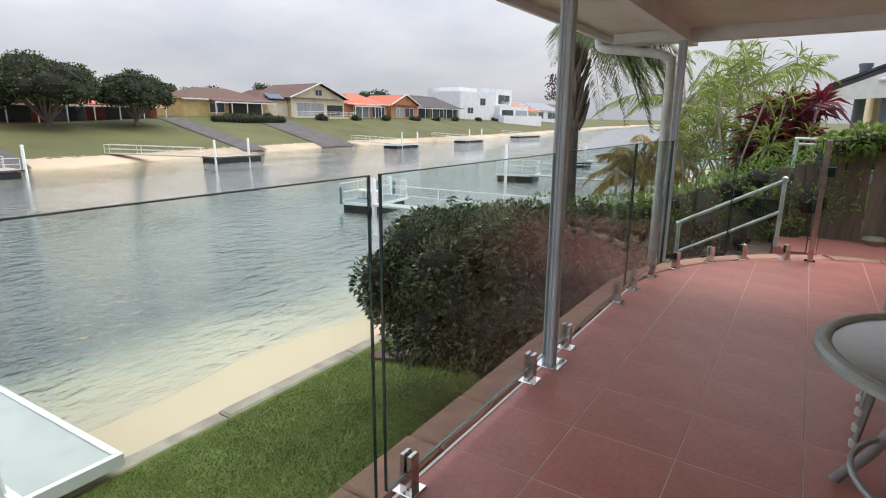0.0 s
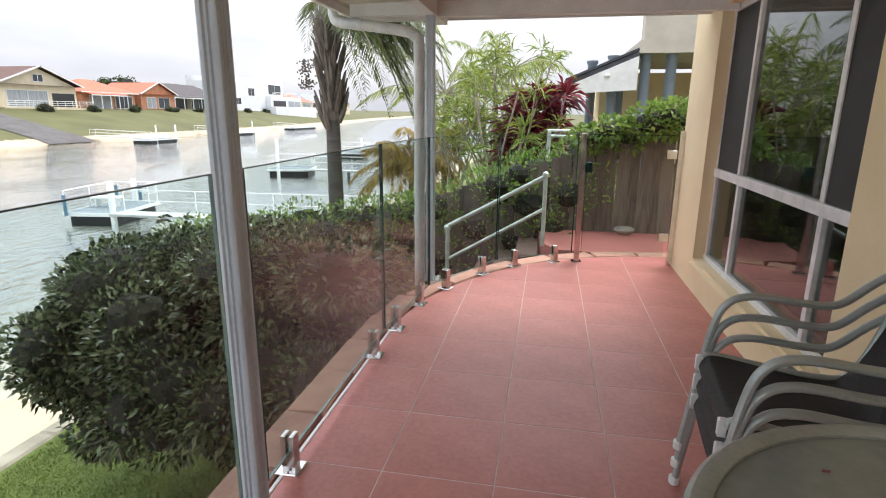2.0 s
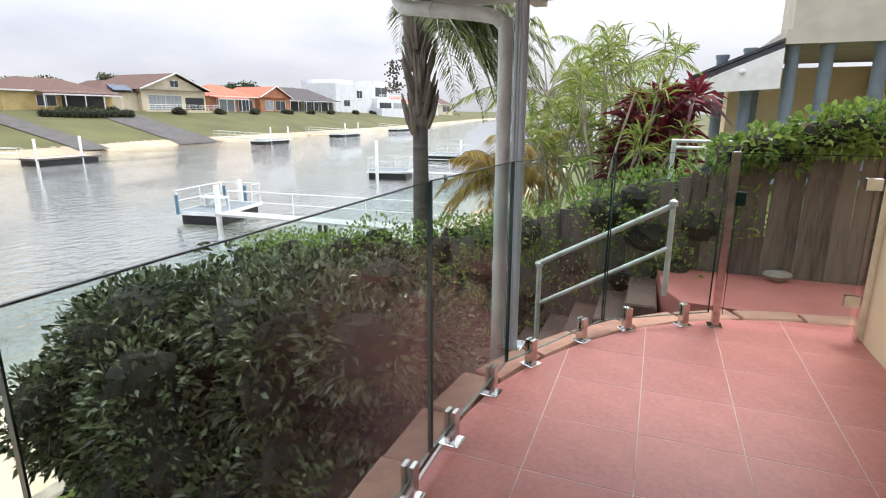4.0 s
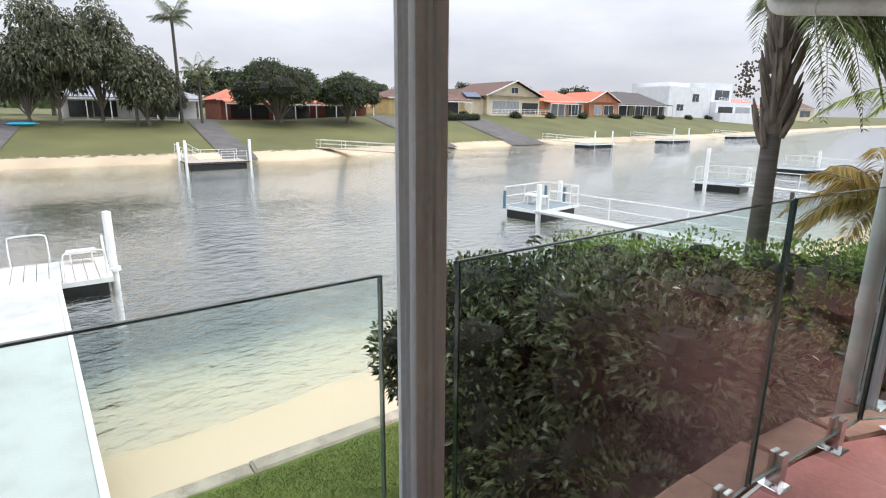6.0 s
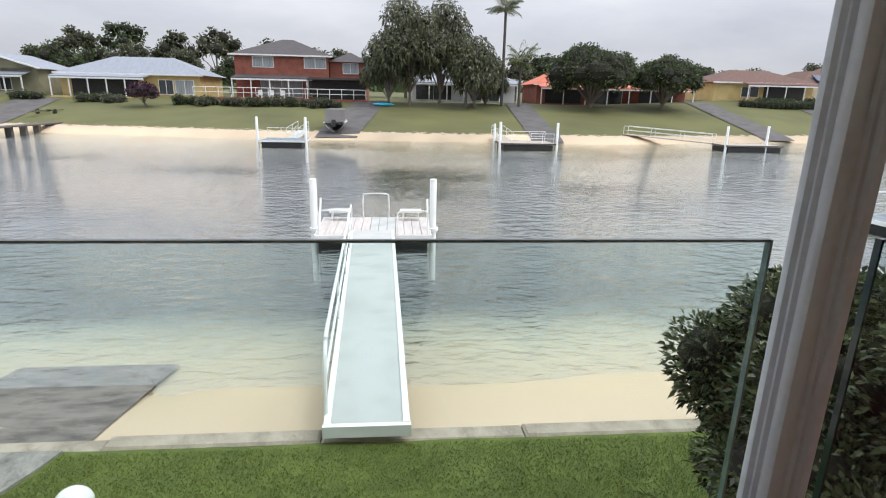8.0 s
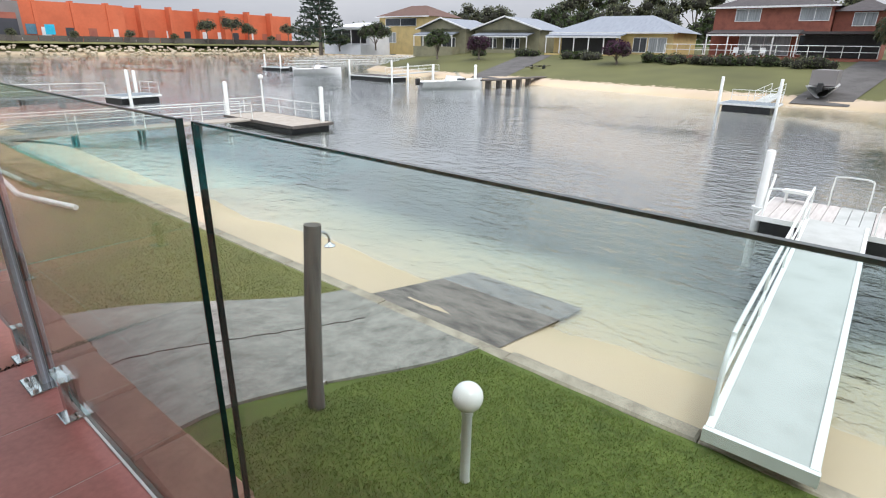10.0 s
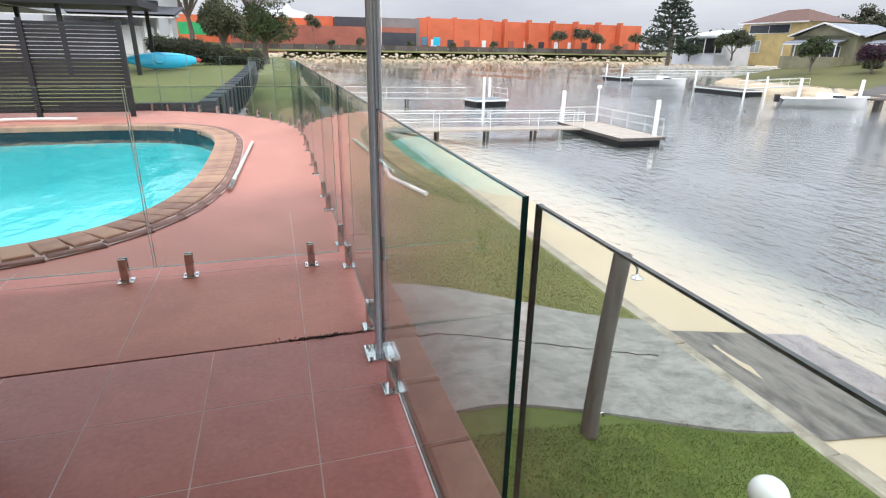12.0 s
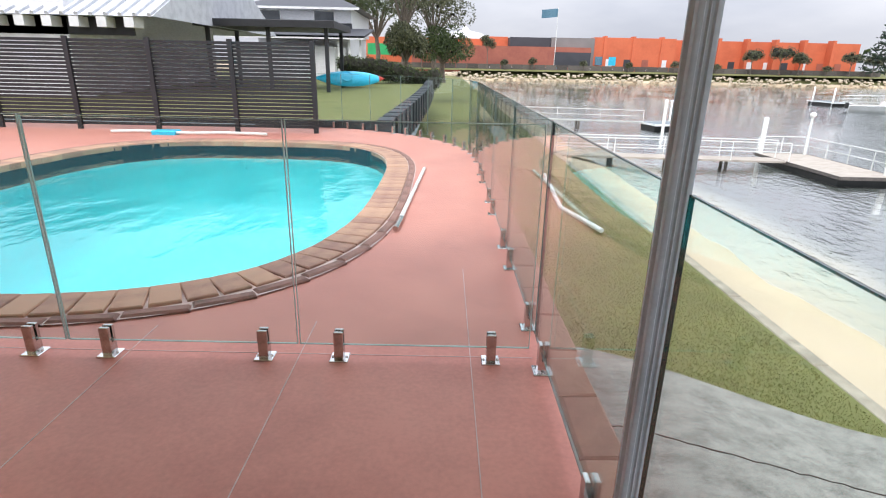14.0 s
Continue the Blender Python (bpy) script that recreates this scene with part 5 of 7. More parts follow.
# ---- pots by the house corner ----
M_GLAZE = material("copper_glaze", (0.32, 0.12, 0.05), (0.05, 0.022, 0.015), rough=0.18, scale=5, fine=30, bump=0.1, amount=0.95)
M_GREYPOT = material("grey_pot", (0.17, 0.155, 0.13), (0.09, 0.08, 0.07), rough=0.6, scale=8, bump=0.1)
pot = thing("plant_pot", "tall copper-glazed pot with soil beside the wall", "pot", "", pose(1.815, -2.90, 0))
part("body", Shape().turned([(0.11, 0), (0.13, 0.02), (0.19, 0.20), (0.205, 0.34), (0.19, 0.42), (0.20, 0.44), (0.20, 0.46), (0.175, 0.46), (0.165, 0.40), (0.02, 0.395)], 28), M_GLAZE, pot, smooth=True)
pot2 = thing("plant_pot", "small grey-brown pot with a leafy seedling", "pot", "", pose(1.61, -2.55, 0))
part("body", Shape().turned([(0.09, 0), (0.12, 0.03), (0.155, 0.18), (0.16, 0.27), (0.17, 0.28), (0.17, 0.30), (0.145, 0.30), (0.14, 0.26), (0.02, 0.255)], 24), M_GREYPOT, pot2, smooth=True)
part("soil", Shape().turned([(0.14, 0.235), (0.1, 0.265), (0.02, 0.272)], 14), M_SOIL, pot2)
part("seedling", leaves(np.array([[0.02, 0.0, 0.26]] * 14), np.random.normal(size=(14, 3)) + np.array([0, 0, 1.6]), 0.16, 0.05), M_LEAF_HEDGE, pot2)

# ---- lamp, timber post, sensor on the lawn ----
lamp = thing("garden_lamp", "white globe garden lamp on a short white post", "lamp", "", pose(-2.47, -2.77, -2.08))
part("post", Shape().turned([(0.055, 0), (0.055, 0.02), (0.042, 0.03), (0.042, 0.70), (0.05, 0.71), (0.05, 0.75), (0.035, 0.76)], 16), M_WHITE, lamp, smooth=True)
M_GLOBE = material("opal_globe", (0.86, 0.86, 0.83), (0.8, 0.8, 0.77), rough=0.15, scale=3, bump=0)
part("globe", Shape().turned([(0.04, 0.75)] + [(0.125 * math.sin(math.pi * (0.1 + 0.9 * k / 12)), 0.875 - 0.125 * math.cos(math.pi * (0.1 + 0.9 * k / 12))) for k in range(12)] + [(0.004, 1.0)], 22), M_GLOBE, lamp, "round opal white globe", smooth=True)
part("sensor", Shape().turned([(0.006, -0.02), (0.045, -0.012), (0.05, 0), (0.045, 0.012), (0.006, 0.02)], 12), M_WHITE, lamp, "small round white sensor", smooth=True, at=pose(-0.03, -0.055, 0.45, 90, 0, 20))
tp = thing("timber_post", "weathered grey timber post with a shower head", "post", "", pose(-2.24, -4.46, -2.08))
part("shaft", Shape().tube([(0, 0, -0.1), (0, 0, 0.4), (-0.04, 0, 1.2), (-0.10, 0, 1.96)], [0.085, 0.08, 0.077, 0.078], 14), M_TIMBER, tp, smooth=True)
part("shower_arm", Shape().tube(arc([(-0.12, -0.04, 1.80), (-0.24, -0.06, 1.84), (-0.32, -0.07, 1.78), (-0.33, -0.07, 1.72)], 5), 0.012, 8), M_CHROME, tp, smooth=True)
part("shower_head", Shape().turned([(0.012, 0.05), (0.02, 0.03), (0.055, 0.008), (0.055, 0.0), (0.01, -0.004)], 14, -0.33, -0.07, 1.675), M_CHROME, tp, smooth=True)
part("tap", Shape().tube([(-0.03, -0.02, 0.9), (-0.13, -0.03, 0.91), (-0.13, -0.03, 0.87)], 0.012, 6).slab(-0.15, -0.11, -0.055, -0.005, 0.92, 0.935, 0.003), M_STEEL, tp)
part("tap_low", Shape().tube([(-0.06, 0.02, 0.32), (-0.12, 0.02, 0.33), (-0.12, 0.02, 0.28)], 0.012, 6), M_STEEL, tp)

# ---- jetties ----
M_DOCK = material("pale_dock_deck", (0.46, 0.48, 0.455), (0.37, 0.385, 0.36), rough=0.7, scale=1.4, fine=40, bump=0.15)
M_DOCKGREY = material("grey_dock_deck", (0.22, 0.26, 0.28), (0.14, 0.17, 0.18), rough=0.8, scale=2, bump=0.2)
M_FLOAT = material("black_float_and_shade", (0.02, 0.022, 0.022), (0.01, 0.01, 0.01), rough=0.5, scale=3, bump=0.2)
M_PILE = material("white_pile_sleeve", (0.80, 0.82, 0.80), (0.66, 0.70, 0.66), rough=0.4, scale=2, bump=0.03)
M_TANBOARD = material("pale_dock_boards", (0.55, 0.52, 0.49), (0.42, 0.39, 0.36), rough=0.8, scale=1.2, bump=0.2, stretch=(1, 8, 1))
M_OLDBOARD = material("weathered_dock_boards", (0.44, 0.40, 0.34), (0.26, 0.23, 0.19), rough=0.85, scale=2, bump=0.3, stretch=(1, 8, 1))
M_BLUEPAD = material("blue_dock_pad", (0.10, 0.22, 0.30), (0.06, 0.14, 0.2), rough=0.6, scale=3, bump=0.1)


def loop_rail(parent, pts, r=0.02, mid=True, name="rail"):
    part(name, Shape().tube(arc(pts, 5), r, 8), M_PILE, parent, smooth=True)


def straight_rail(parent, a, b, h, posts, z_a, z_b, r=0.02, mids=1, mat=None):
    """A top rail, middle rails and upright posts between two feet."""
    a, b = Vector((*a, z_a)), Vector((*b, z_b))
    up = Vector((0, 0, h))
    part("top_rail", Shape().tube([a + up, b + up], r, 6), mat or M_PILE, parent)
    for k in range(mids):
        part("mid_rail", Shape().tube([a + up * (k + 1) / (mids + 1), b + up * (k + 1) / (mids + 1)], r * 0.8, 6), mat or M_PILE, parent)
    for k in range(posts):
        p = a.lerp(b, k / (posts - 1))
        part("rail_post", Shape().tube([p, p + up], r, 6), mat or M_PILE, parent)


def pile(parent, x, y, z0, z1, r=0.11, cap=False):
    part("pile", Shape().turned([(r, z0), (r, z1 - 0.02), (r * 0.9, z1), (0.01, z1 + (0.03 if not cap else 0.16))], 14, x, y), M_PILE, parent, "white sleeved mooring pile", smooth=True)


jetty = thing("jetty", "white floating jetty with a long gangway from the seawall", "jetty")
GA, GB_ = Vector((-4.72, -0.96, -2.15)), Vector((-15.9, -1.34, -2.62))
dirn = (GB_ - GA)
sh = Shape()
for a_, b_, w0, z0, z1 in ((0, 1, 0.5, -0.10, -0.02),):
    sh.add([(GA.x, GA.y - 0.43, GA.z - 0.10), (GA.x, GA.y + 0.43, GA.z - 0.10), (GB_.x, GB_.y + 0.6, GB_.z - 0.10), (GB_.x, GB_.y - 0.6, GB_.z - 0.10),
            (GA.x, GA.y - 0.43, GA.z), (GA.x, GA.y + 0.43, GA.z), (GB_.x, GB_.y + 0.6, GB_.z), (GB_.x, GB_.y - 0.6, GB_.z)],
           [(0, 1, 2, 3), (7, 6, 5, 4), (0, 4, 5, 1), (1, 5, 6, 2), (2, 6, 7, 3), (3, 7, 4, 0)])
part("gangway_deck", sh, M_DOCK, jetty, "pale grey-green gangway surface")
for sg in (-1, 1):
    e0, e1 = GA + Vector((0, sg * 0.45, -0.02)), GB_ + Vector((0, sg * 0.63, -0.02))
    part("side_beam", Shape().tube([e0, e1], 0.055, 4), M_PILE, jetty, "white side beam")
part("end_beam", Shape().box(GA.x - 0.01, GA.x + 0.06, GA.y - 0.50, GA.y + 0.50, GA.z - 0.13, GA.z + 0.012), M_PILE, jetty)
hs = []
for t, h in ((0.02, 0.0), (0.03, 0.55), (0.05, 0.78), (0.10, 0.86), (0.5, 0.86), (0.90, 0.88), (0.97, 0.78), (0.985, 0.0)):
    p = GA.lerp(GB_, t)
    hs.append((p.x, p.y - 0.48 - 0.15 * t, p.z + h))
part("gangway_rail", Shape().tube(arc(hs, 4), 0.026, 8), M_PILE, jetty, "white tube handrail", smooth=True)
part("gangway_mid_rail", Shape().tube([(hs[1][0], hs[1][1], hs[1][2] - 0.12), (hs[-2][0], hs[-2][1], hs[-2][2] - 0.35)], 0.02, 8), M_PILE, jetty)
for t in (0.3, 0.55, 0.78):
    p = GA.lerp(GB_, t)
    part("gangway_post", Shape().tube([(p.x, p.y - 0.49 - 0.14 * t, p.z), (p.x, p.y - 0.49 - 0.14 * t, p.z + 0.86)], 0.02, 6), M_PILE, jetty)
FX0, FX1, FY0, FY1, FZ = -18.3, -15.7, -3.10, 0.48, -2.72
part("float", Shape().box(FX0 + 0.1, FX1 - 0.1, FY0 + 0.1, FY1 - 0.1, -3.35, FZ - 0.12), M_FLOAT, jetty, "black floats under the deck")
for k in range(13):
    y0 = FY0 + (FY1 - FY0) * k / 13
    part("deck_board", Shape().slab(FX0, FX1, y0 + 0.006, y0 + (FY1 - FY0) / 13 - 0.006, FZ - 0.05, FZ, 0.006), M_TANBOARD if k not in (6, 7, 8) else M_DOCK, jetty)
part("deck_frame", Shape().box(FX0, FX1, FY0 - 0.03, FY0 - 0.002, FZ - 0.14, FZ - 0.005).box(FX0, FX1, FY1 + 0.002, FY1 + 0.03, FZ - 0.14, FZ - 0.005).box(FX1 + 0.002, FX1 + 0.03, FY0, FY1, FZ - 0.14, FZ - 0.005), M_PILE, jetty)
pile(jetty, -16.6, -3.22, -4.5, -1.12)
pile(jetty, -16.6, 0.60, -4.5, -1.10)
for y in (-3.22, 0.60):
    part("pile_collar", Shape().turned([(0.16, -0.05), (0.18, -0.05), (0.18, 0.05), (0.16, 0.05)], 16, -16.6, y, FZ - 0.02), M_PILE, jetty, smooth=True)
for y0, y1 in ((-2.98, -2.05), (-0.55, 0.38)):
    loop_rail(jetty, [(-15.78, y0, FZ), (-15.78, y0, FZ + 0.6), (-15.78, y0 + 0.08, FZ + 0.74), (-15.78, (y0 + y1) / 2, FZ + 0.76), (-15.78, y1 - 0.08, FZ + 0.74), (-15.78, y1, FZ + 0.6), (-15.78, y1, FZ)])
    part("bench", Shape().slab(-18.05, -17.65, y0 + 0.1, y1 - 0.1, FZ + 0.30, FZ + 0.36, 0.01), M_PILE, jetty, "white bench seat")
    for y in (y0 + 0.2, y1 - 0.2):
        part("bench_leg", Shape().box(-18.0, -17.7, y - 0.02, y + 0.02, FZ, FZ + 0.30), M_PILE, jetty)
loop_rail(jetty, [(-18.2, -1.75, FZ - 0.3), (-18.2, -1.75, FZ + 0.7), (-18.2, -1.65, FZ + 0.85), (-18.2, -1.2, FZ + 0.87), (-18.2, -0.95, FZ + 0.85), (-18.2, -0.85, FZ + 0.7), (-18.2, -0.85, FZ - 0.3)], name="ladder_rail")
for y in (-3.05, 0.43):
    part("mooring_arm", Shape().tube([(-16.3, y, FZ), (-16.9, y, FZ + 0.75), (-17.0, y, FZ + 0.9)], 0.035, 6), M_PILE, jetty)


def small_dock(cx, cy, w, d, z, label, mat, shore_pt=None, piles=(), rails=(), gang_w=0.8, blue=False, turn=0, gz=-2.3, legs=0):
    j = thing("jetty", label, "jetty", "neighbours' jetties")
    j.matrix_basis = pose(cx, cy, 0, 0, 0, turn)
    part("float", Shape().box(-w / 2 + 0.1, w / 2 - 0.1, -d / 2 + 0.25, d / 2 - 0.25, WATER_Z - 0.15, z - 0.2), M_FLOAT, j)
    part("deck", Shape().slab(-w / 2, w / 2, -d / 2, d / 2, z - 0.08, z, 0.01), mat, j)
    part("deck_frame", Shape().box(-w / 2 - 0.03, -w / 2 - 0.002, -d / 2, d / 2, z - 0.14, z + 0.01).box(w / 2 + 0.002, w / 2 + 0.03, -d / 2, d / 2, z - 0.14, z + 0.01).box(-w / 2, w / 2, -d / 2 - 0.03, -d / 2 - 0.002, z - 0.14, z + 0.01).box(-w / 2, w / 2, d / 2 + 0.002, d / 2 + 0.03, z - 0.14, z + 0.01), M_TIMBER if mat is M_OLDBOARD else M_PILE, j)
    for px, py, h in piles:
        pile(j, px, py, -4.5, z + h, 0.12)
    for (ax, ay), (bx, by), n in rails:
        straight_rail(j, (ax, ay), (bx, by), 0.9, n, z, z, 0.022)
    if shore_pt:
        m = j.matrix_basis.inverted()
        b = m @ Vector((*shore_pt, gz))
        a = Vector((math.copysign(min(abs(b.x), w / 2 - 0.1), b.x), math.copysign(min(abs(b.y), d / 2 - 0.3), b.y), z))
        dr = (b - a)
        side = Vector((-dr.y, dr.x, 0)).normalized() * gang_w / 2
        q = [a + side, b + side, b - side, a - side]
        part("gangway", Shape().add([p + Vector((0, 0, -0.09)) for p in q] + q, [(0, 1, 2, 3), (7, 6, 5, 4), (0, 4, 5, 1), (1, 5, 6, 2), (2, 6, 7, 3), (3, 7, 4, 0)]), mat if mat is M_OLDBOARD else M_DOCK, j)
        n = max(3, int(dr.length / 2.2))
        for sg in (1, -1) if gang_w > 0.9 else (1,):
            e0, e1 = a + side * sg, b + side * sg
            straight_rail(j, e0[:2], e1[:2], 0.9, n, e0.z, e1.z, 0.022)
        for k in range(legs):
            p = a.lerp(b, (k + 1) / (legs + 1))
            part("trestle", Shape().box(p.x - 0.06, p.x + 0.06, p.y - 0.32, p.y - 0.20, -4.2, p.z - 0.1).box(p.x - 0.06, p.x + 0.06, p.y + 0.20, p.y + 0.32, -4.2, p.z - 0.1), M_TIMBER, j)
    if blue:
        part("seat", Shape().slab(-0.9, 0.3, -0.25, 0.25, z + 0.38, z + 0.45, 0.01), M_PILE, j, "white bench seat")
        for x in (-0.7, 0.1):
            part("seat_leg", Shape().box(x - 0.03, x + 0.03, -0.2, 0.2, z, z + 0.38), M_PILE, j)
        for px, py in ((-w / 2 + 0.2, -d / 2 - 0.1), (-w / 2 + 0.3, d / 2 - 0.2), (w / 2 - 0.9, d / 2)):
            part("fender", Shape().tube([(px, py, z - 0.1), (px, py, z + 0.75)], 0.07, 10), M_BLUEPAD, j, "dark blue fender post")
    return j


# side jetties up the canal
small_dock(-17.7, 18.9, 2.2, 3.3, -2.65, "small pontoon with dark deck, white rails and gangway", M_DOCKGREY, (-6.0, 17.2), [(1.0, -1.6, 1.2), (-0.2, 1.85, 1.0)],
           [((-1.05, -1.55), (-1.05, 1.55), 3), ((-1.05, 1.6), (1.0, 1.6), 3), ((1.05, 0.9), (1.05, 1.6), 2)], 0.85, True, 8, -2.5, 1)
small_dock(-17.9, 36.6, 3.0, 2.8, -2.6, "small floating pontoon with white rails and a tall pile", M_DOCKGREY, (-6.0, 33.5), [(-0.6, -1.7, 2.2)],
           [((-1.4, -1.3), (-1.4, 1.3), 3), ((1.4, 0.6), (1.4, 1.3), 2), ((-1.4, 1.35), (1.4, 1.35), 3)], 0.9, False, 12, -2.4, 2)
small_dock(-19.6, 53.0, 3.6, 2.9, -2.55, "low dark pontoon far along the canal", M_DOCKGREY, (-8.0, 50.0), [(1.0, 1.3, 1.4)], [((-1.7, 1.4), (1.7, 1.4), 4)], 0.9, False, 0, -2.4, 2)
# jetty down the canal, L-shaped with timber walkway
small_dock(-17.9, -28.5, 2.7, 6.8, -2.72, "white-railed timber jetty with weathered walkway", M_OLDBOARD, (-5.0, -29.6), [(-1.1, 2.8, 1.85), (1.2, -3.2, 1.9)],
           [((-1.3, -3.2), (-1.3, 3.2), 5), ((-1.3, -3.35), (1.3, -3.35), 3)], 1.2, False, 0, -2.6, 3)
globe_post = thing("jetty_lamp", "white globe lamp on a jetty pole", "lamp")
part("pole", Shape().tube([(-19.0, -31.5, -2.72), (-19.0, -31.5, -0.75)], 0.06, 8), M_PILE, globe_post)
part("globe", Shape().turned([(0.03, -0.16), (0.14, -0.08), (0.17, 0.0), (0.14, 0.09), (0.02, 0.16)], 14, -19.0, -31.5, -0.62), M_GLOBE, globe_post, smooth=True)
small_dock(-17.4, -47.0, 3.2, 2.6, -2.6, "small dark floating pontoon with white piles", M_DOCKGREY, (-5.2, -48), [(-1.2, -1.3, 1.7), (1.0, 1.4, 1.9)], [((-1.5, -1.2), (-1.5, 1.2), 3)], 0.5, False, 10, -2.5, 1)

# ---- beyond the pool: screen, lawn, kayak, neighbour's house ----
M_SLAT = material("charcoal_slat", (0.018, 0.019, 0.022), (0.011, 0.012, 0.014), rough=0.6, scale=3, bump=0.04)
screen = thing("slat_screen", "charcoal horizontal slat privacy screen behind the pool", "fence")
SX0, SX1, SY = 3.36, 12.4, -14.35
slat_m = Shape().slab(SX0, SX1, -0.012, 0.012, 0, 0.063, 0.003).mesh("slat", M_SLAT)
for k in range(23):
    part("slat", slat_m, None, screen, at=pose(0, SY, 0.10 + k * 0.079))
for k in range(6):
    x = SX0 + 0.05 + k * 1.76
    part("post", Shape().slab(x - 0.05, x + 0.05, SY + 0.013, SY + 0.075, 0, 1.95, 0.004), M_SLAT, screen)
M_DGREY = material("charcoal_block", (0.055, 0.06, 0.07), (0.03, 0.032, 0.036), rough=0.8, scale=6, bump=0.5, per_object=0.3)
ret = thing("retaining_wall", "low charcoal block retaining wall beside the lawn", "retaining wall")
for k in range(22):
    t = k / 21
    y = -15.4 - 19 * t
    part("block", Shape().slab(-0.19, 0.19, -0.45, 0.45, -0.9, 0.0, 0.008), M_DGREY, ret, at=pose(1.95 - 0.55 * t - 0.2 * math.sin(t * 3), y, 0.26 + 0.52 * t, 0, 0, rnd(-1, 1)))
s = Shape().grid(16, 20, lambda u, v: (1.7 + 22 * u, -15.75 - 30 * v, 0.12 + 0.75 * v + 0.02 * noise.noise(Vector((u * 9, v * 9, 0)))))
for k in range(5):
    part("block", Shape().slab(-0.32, 0.32, -0.12, 0.12, -0.4, 0.0, 0.008), M_DGREY, ret, at=pose(2.3 + 0.64 * k, -15.62, 0.17, 0, 0, rnd(-1, 1)))
structure("lawn_pool", s, M_GRASS_DRY, "green lawn behind the pool fence", "lawn", smooth=True)
M_KAYAK = material("blue_plastic", (0.04, 0.50, 0.72), (0.02, 0.40, 0.62), rough=0.3, scale=2, bump=0.02)
M_KAYAKRED = material("red_plastic", (0.45, 0.05, 0.03), rough=0.35)
kay = thing("kayak", "bright blue kayak with a red nose resting on the lawn", "kayak", "", pose(5.0, -28.2, 0.64, -52, 0, 24))


def hull(x0, x1, n=14):
    sh = Shape()
    prof = []
    for i in range(n + 1):
        x = x0 + (x1 - x0) * i / n
        w = 0.40 * max(0.02, 1 - abs(x / 1.65) ** 2.4)
        for k in range(10):
            a = 2 * math.pi * k / 10
            prof.append((x, w * math.cos(a), 0.28 + 0.22 * w / 0.4 * math.sin(a) + 0.05 * (x / 1.65) ** 2))
    sh.add(prof, [(i * 10 + k, i * 10 + (k + 1) % 10, (i + 1) * 10 + (k + 1) % 10, (i + 1) * 10 + k) for i in range(n) for k in range(10)])
    return sh


part("hull", hull(-1.35, 1.64, 20), M_KAYAK, kay, smooth=True)
part("nose", hull(-1.64, -1.35, 6), M_KAYAKRED, kay, "red nose", smooth=True)
part("seat_well", Shape().turned([(0.3, 0.0), (0.28, 0.03), (0.2, 0.0), (0.02, -0.02)], 12, 0.2, 0, 0.47), M_KAYAK, kay)
random.seed(9)
np.random.seed(9)
cl = [(5.6 - 0.29 * i + rnd(-0.1, 0.1), -31.0 - 0.1 * i, 1.5 - 0.05 * i + rnd(-0.1, 0.1), 0.5, 0.5, rnd(0.45, 0.6)) for i in range(16)]
bush("clipped_hedge", "clipped dark green hedge behind the lawn", "hedge", cl, 5200, M_LEAF_FAR, 0.11, 0.06, cores=0.9)
M_GREYROOF = material("grey_roof_tile", (0.58, 0.60, 0.63), (0.42, 0.44, 0.47), rough=0.7, scale=3, bump=0.3)
M_WHITEBRICK = material("white_brick", (0.74, 0.75, 0.76), (0.62, 0.63, 0.64), rough=0.8, scale=6, fine=60, bump=0.3, stretch=(1, 1, 3))
pav = thing("pergola", "dark flat-roofed steel pergola on the lawn", "pergola")
part("roof", Shape().slab(4.9, 10.4, -28.5, -24.6, 2.78, 3.05, 0.02), M_SLAT, pav)
for x, y in ((5.3, -25.0), (10.0, -25.0), (5.3, -28.2), (10.0, -28.2), (7.6, -25.0)):
    part("column", Shape().box(x - 0.07, x + 0.07, y - 0.07, y + 0.07, 0.2, 2.78), M_SLAT, pav)
wh = thing("white_house", "white brick house with a grey tiled roof and dark windows", "house")
part("wall", Shape().box(12.6, 24, -32, -20.5, 0, 3.4), M_WHITEBRICK, wh)
r0 = Shape()
r0.add([(9.6, -20.0, 2.75), (25, -20.0, 2.75), (25, -26.5, 5.6), (9.6, -26.5, 5.6), (9.6, -33, 2.75), (25, -33, 2.75)], [(0, 1, 2, 3), (3, 2, 5, 4), (0, 3, 4)])
house_roof = part("roof", r0, M_GREYROOF, wh, "grey ribbed tile roof")
rib_mesh = Shape().tube([(0, -20.0, 2.79), (0, -26.5, 5.64)], 0.07, 5).mesh("roof_rib", M_GREYROOF)
for k in range(34):
    part("roof_rib", rib_mesh, None, house_roof, at=pose(9.7 + k * 0.45, 0, 0))
part("clerestory", Shape().box(10.5, 19, -20.6, -20.5, 2.2, 2.75), M_SLAT, wh)
for k in range(9):
    part("rafter_end", Shape().box(10.2 + k * 0.85, 10.5 + k * 0.85, -20.6, -20.0, 2.42, 2.72), M_WHITE, wh)
th = thing("rear_house", "white two-storey house with a dark hipped roof", "house")
part("wall", Shape().box(6.4, 12.5, -46, -38, 3.2, 4.65), M_WHITEBRICK, th)
part("lower_wall", Shape().box(6.8, 12.5, -37.99, -34.3, 0.3, 2.35), M_WHITEBRICK, th)
part("base_wall", Shape().box(6.6, 12.3, -45.8, -38.2, 0, 3.19), M_WHITEBRICK, th)
part("cladding", Shape().box(6.36, 12.54, -37.995, -37.95, 3.2, 3.8), M_DGREY, th, "dark blue-grey cladding band")
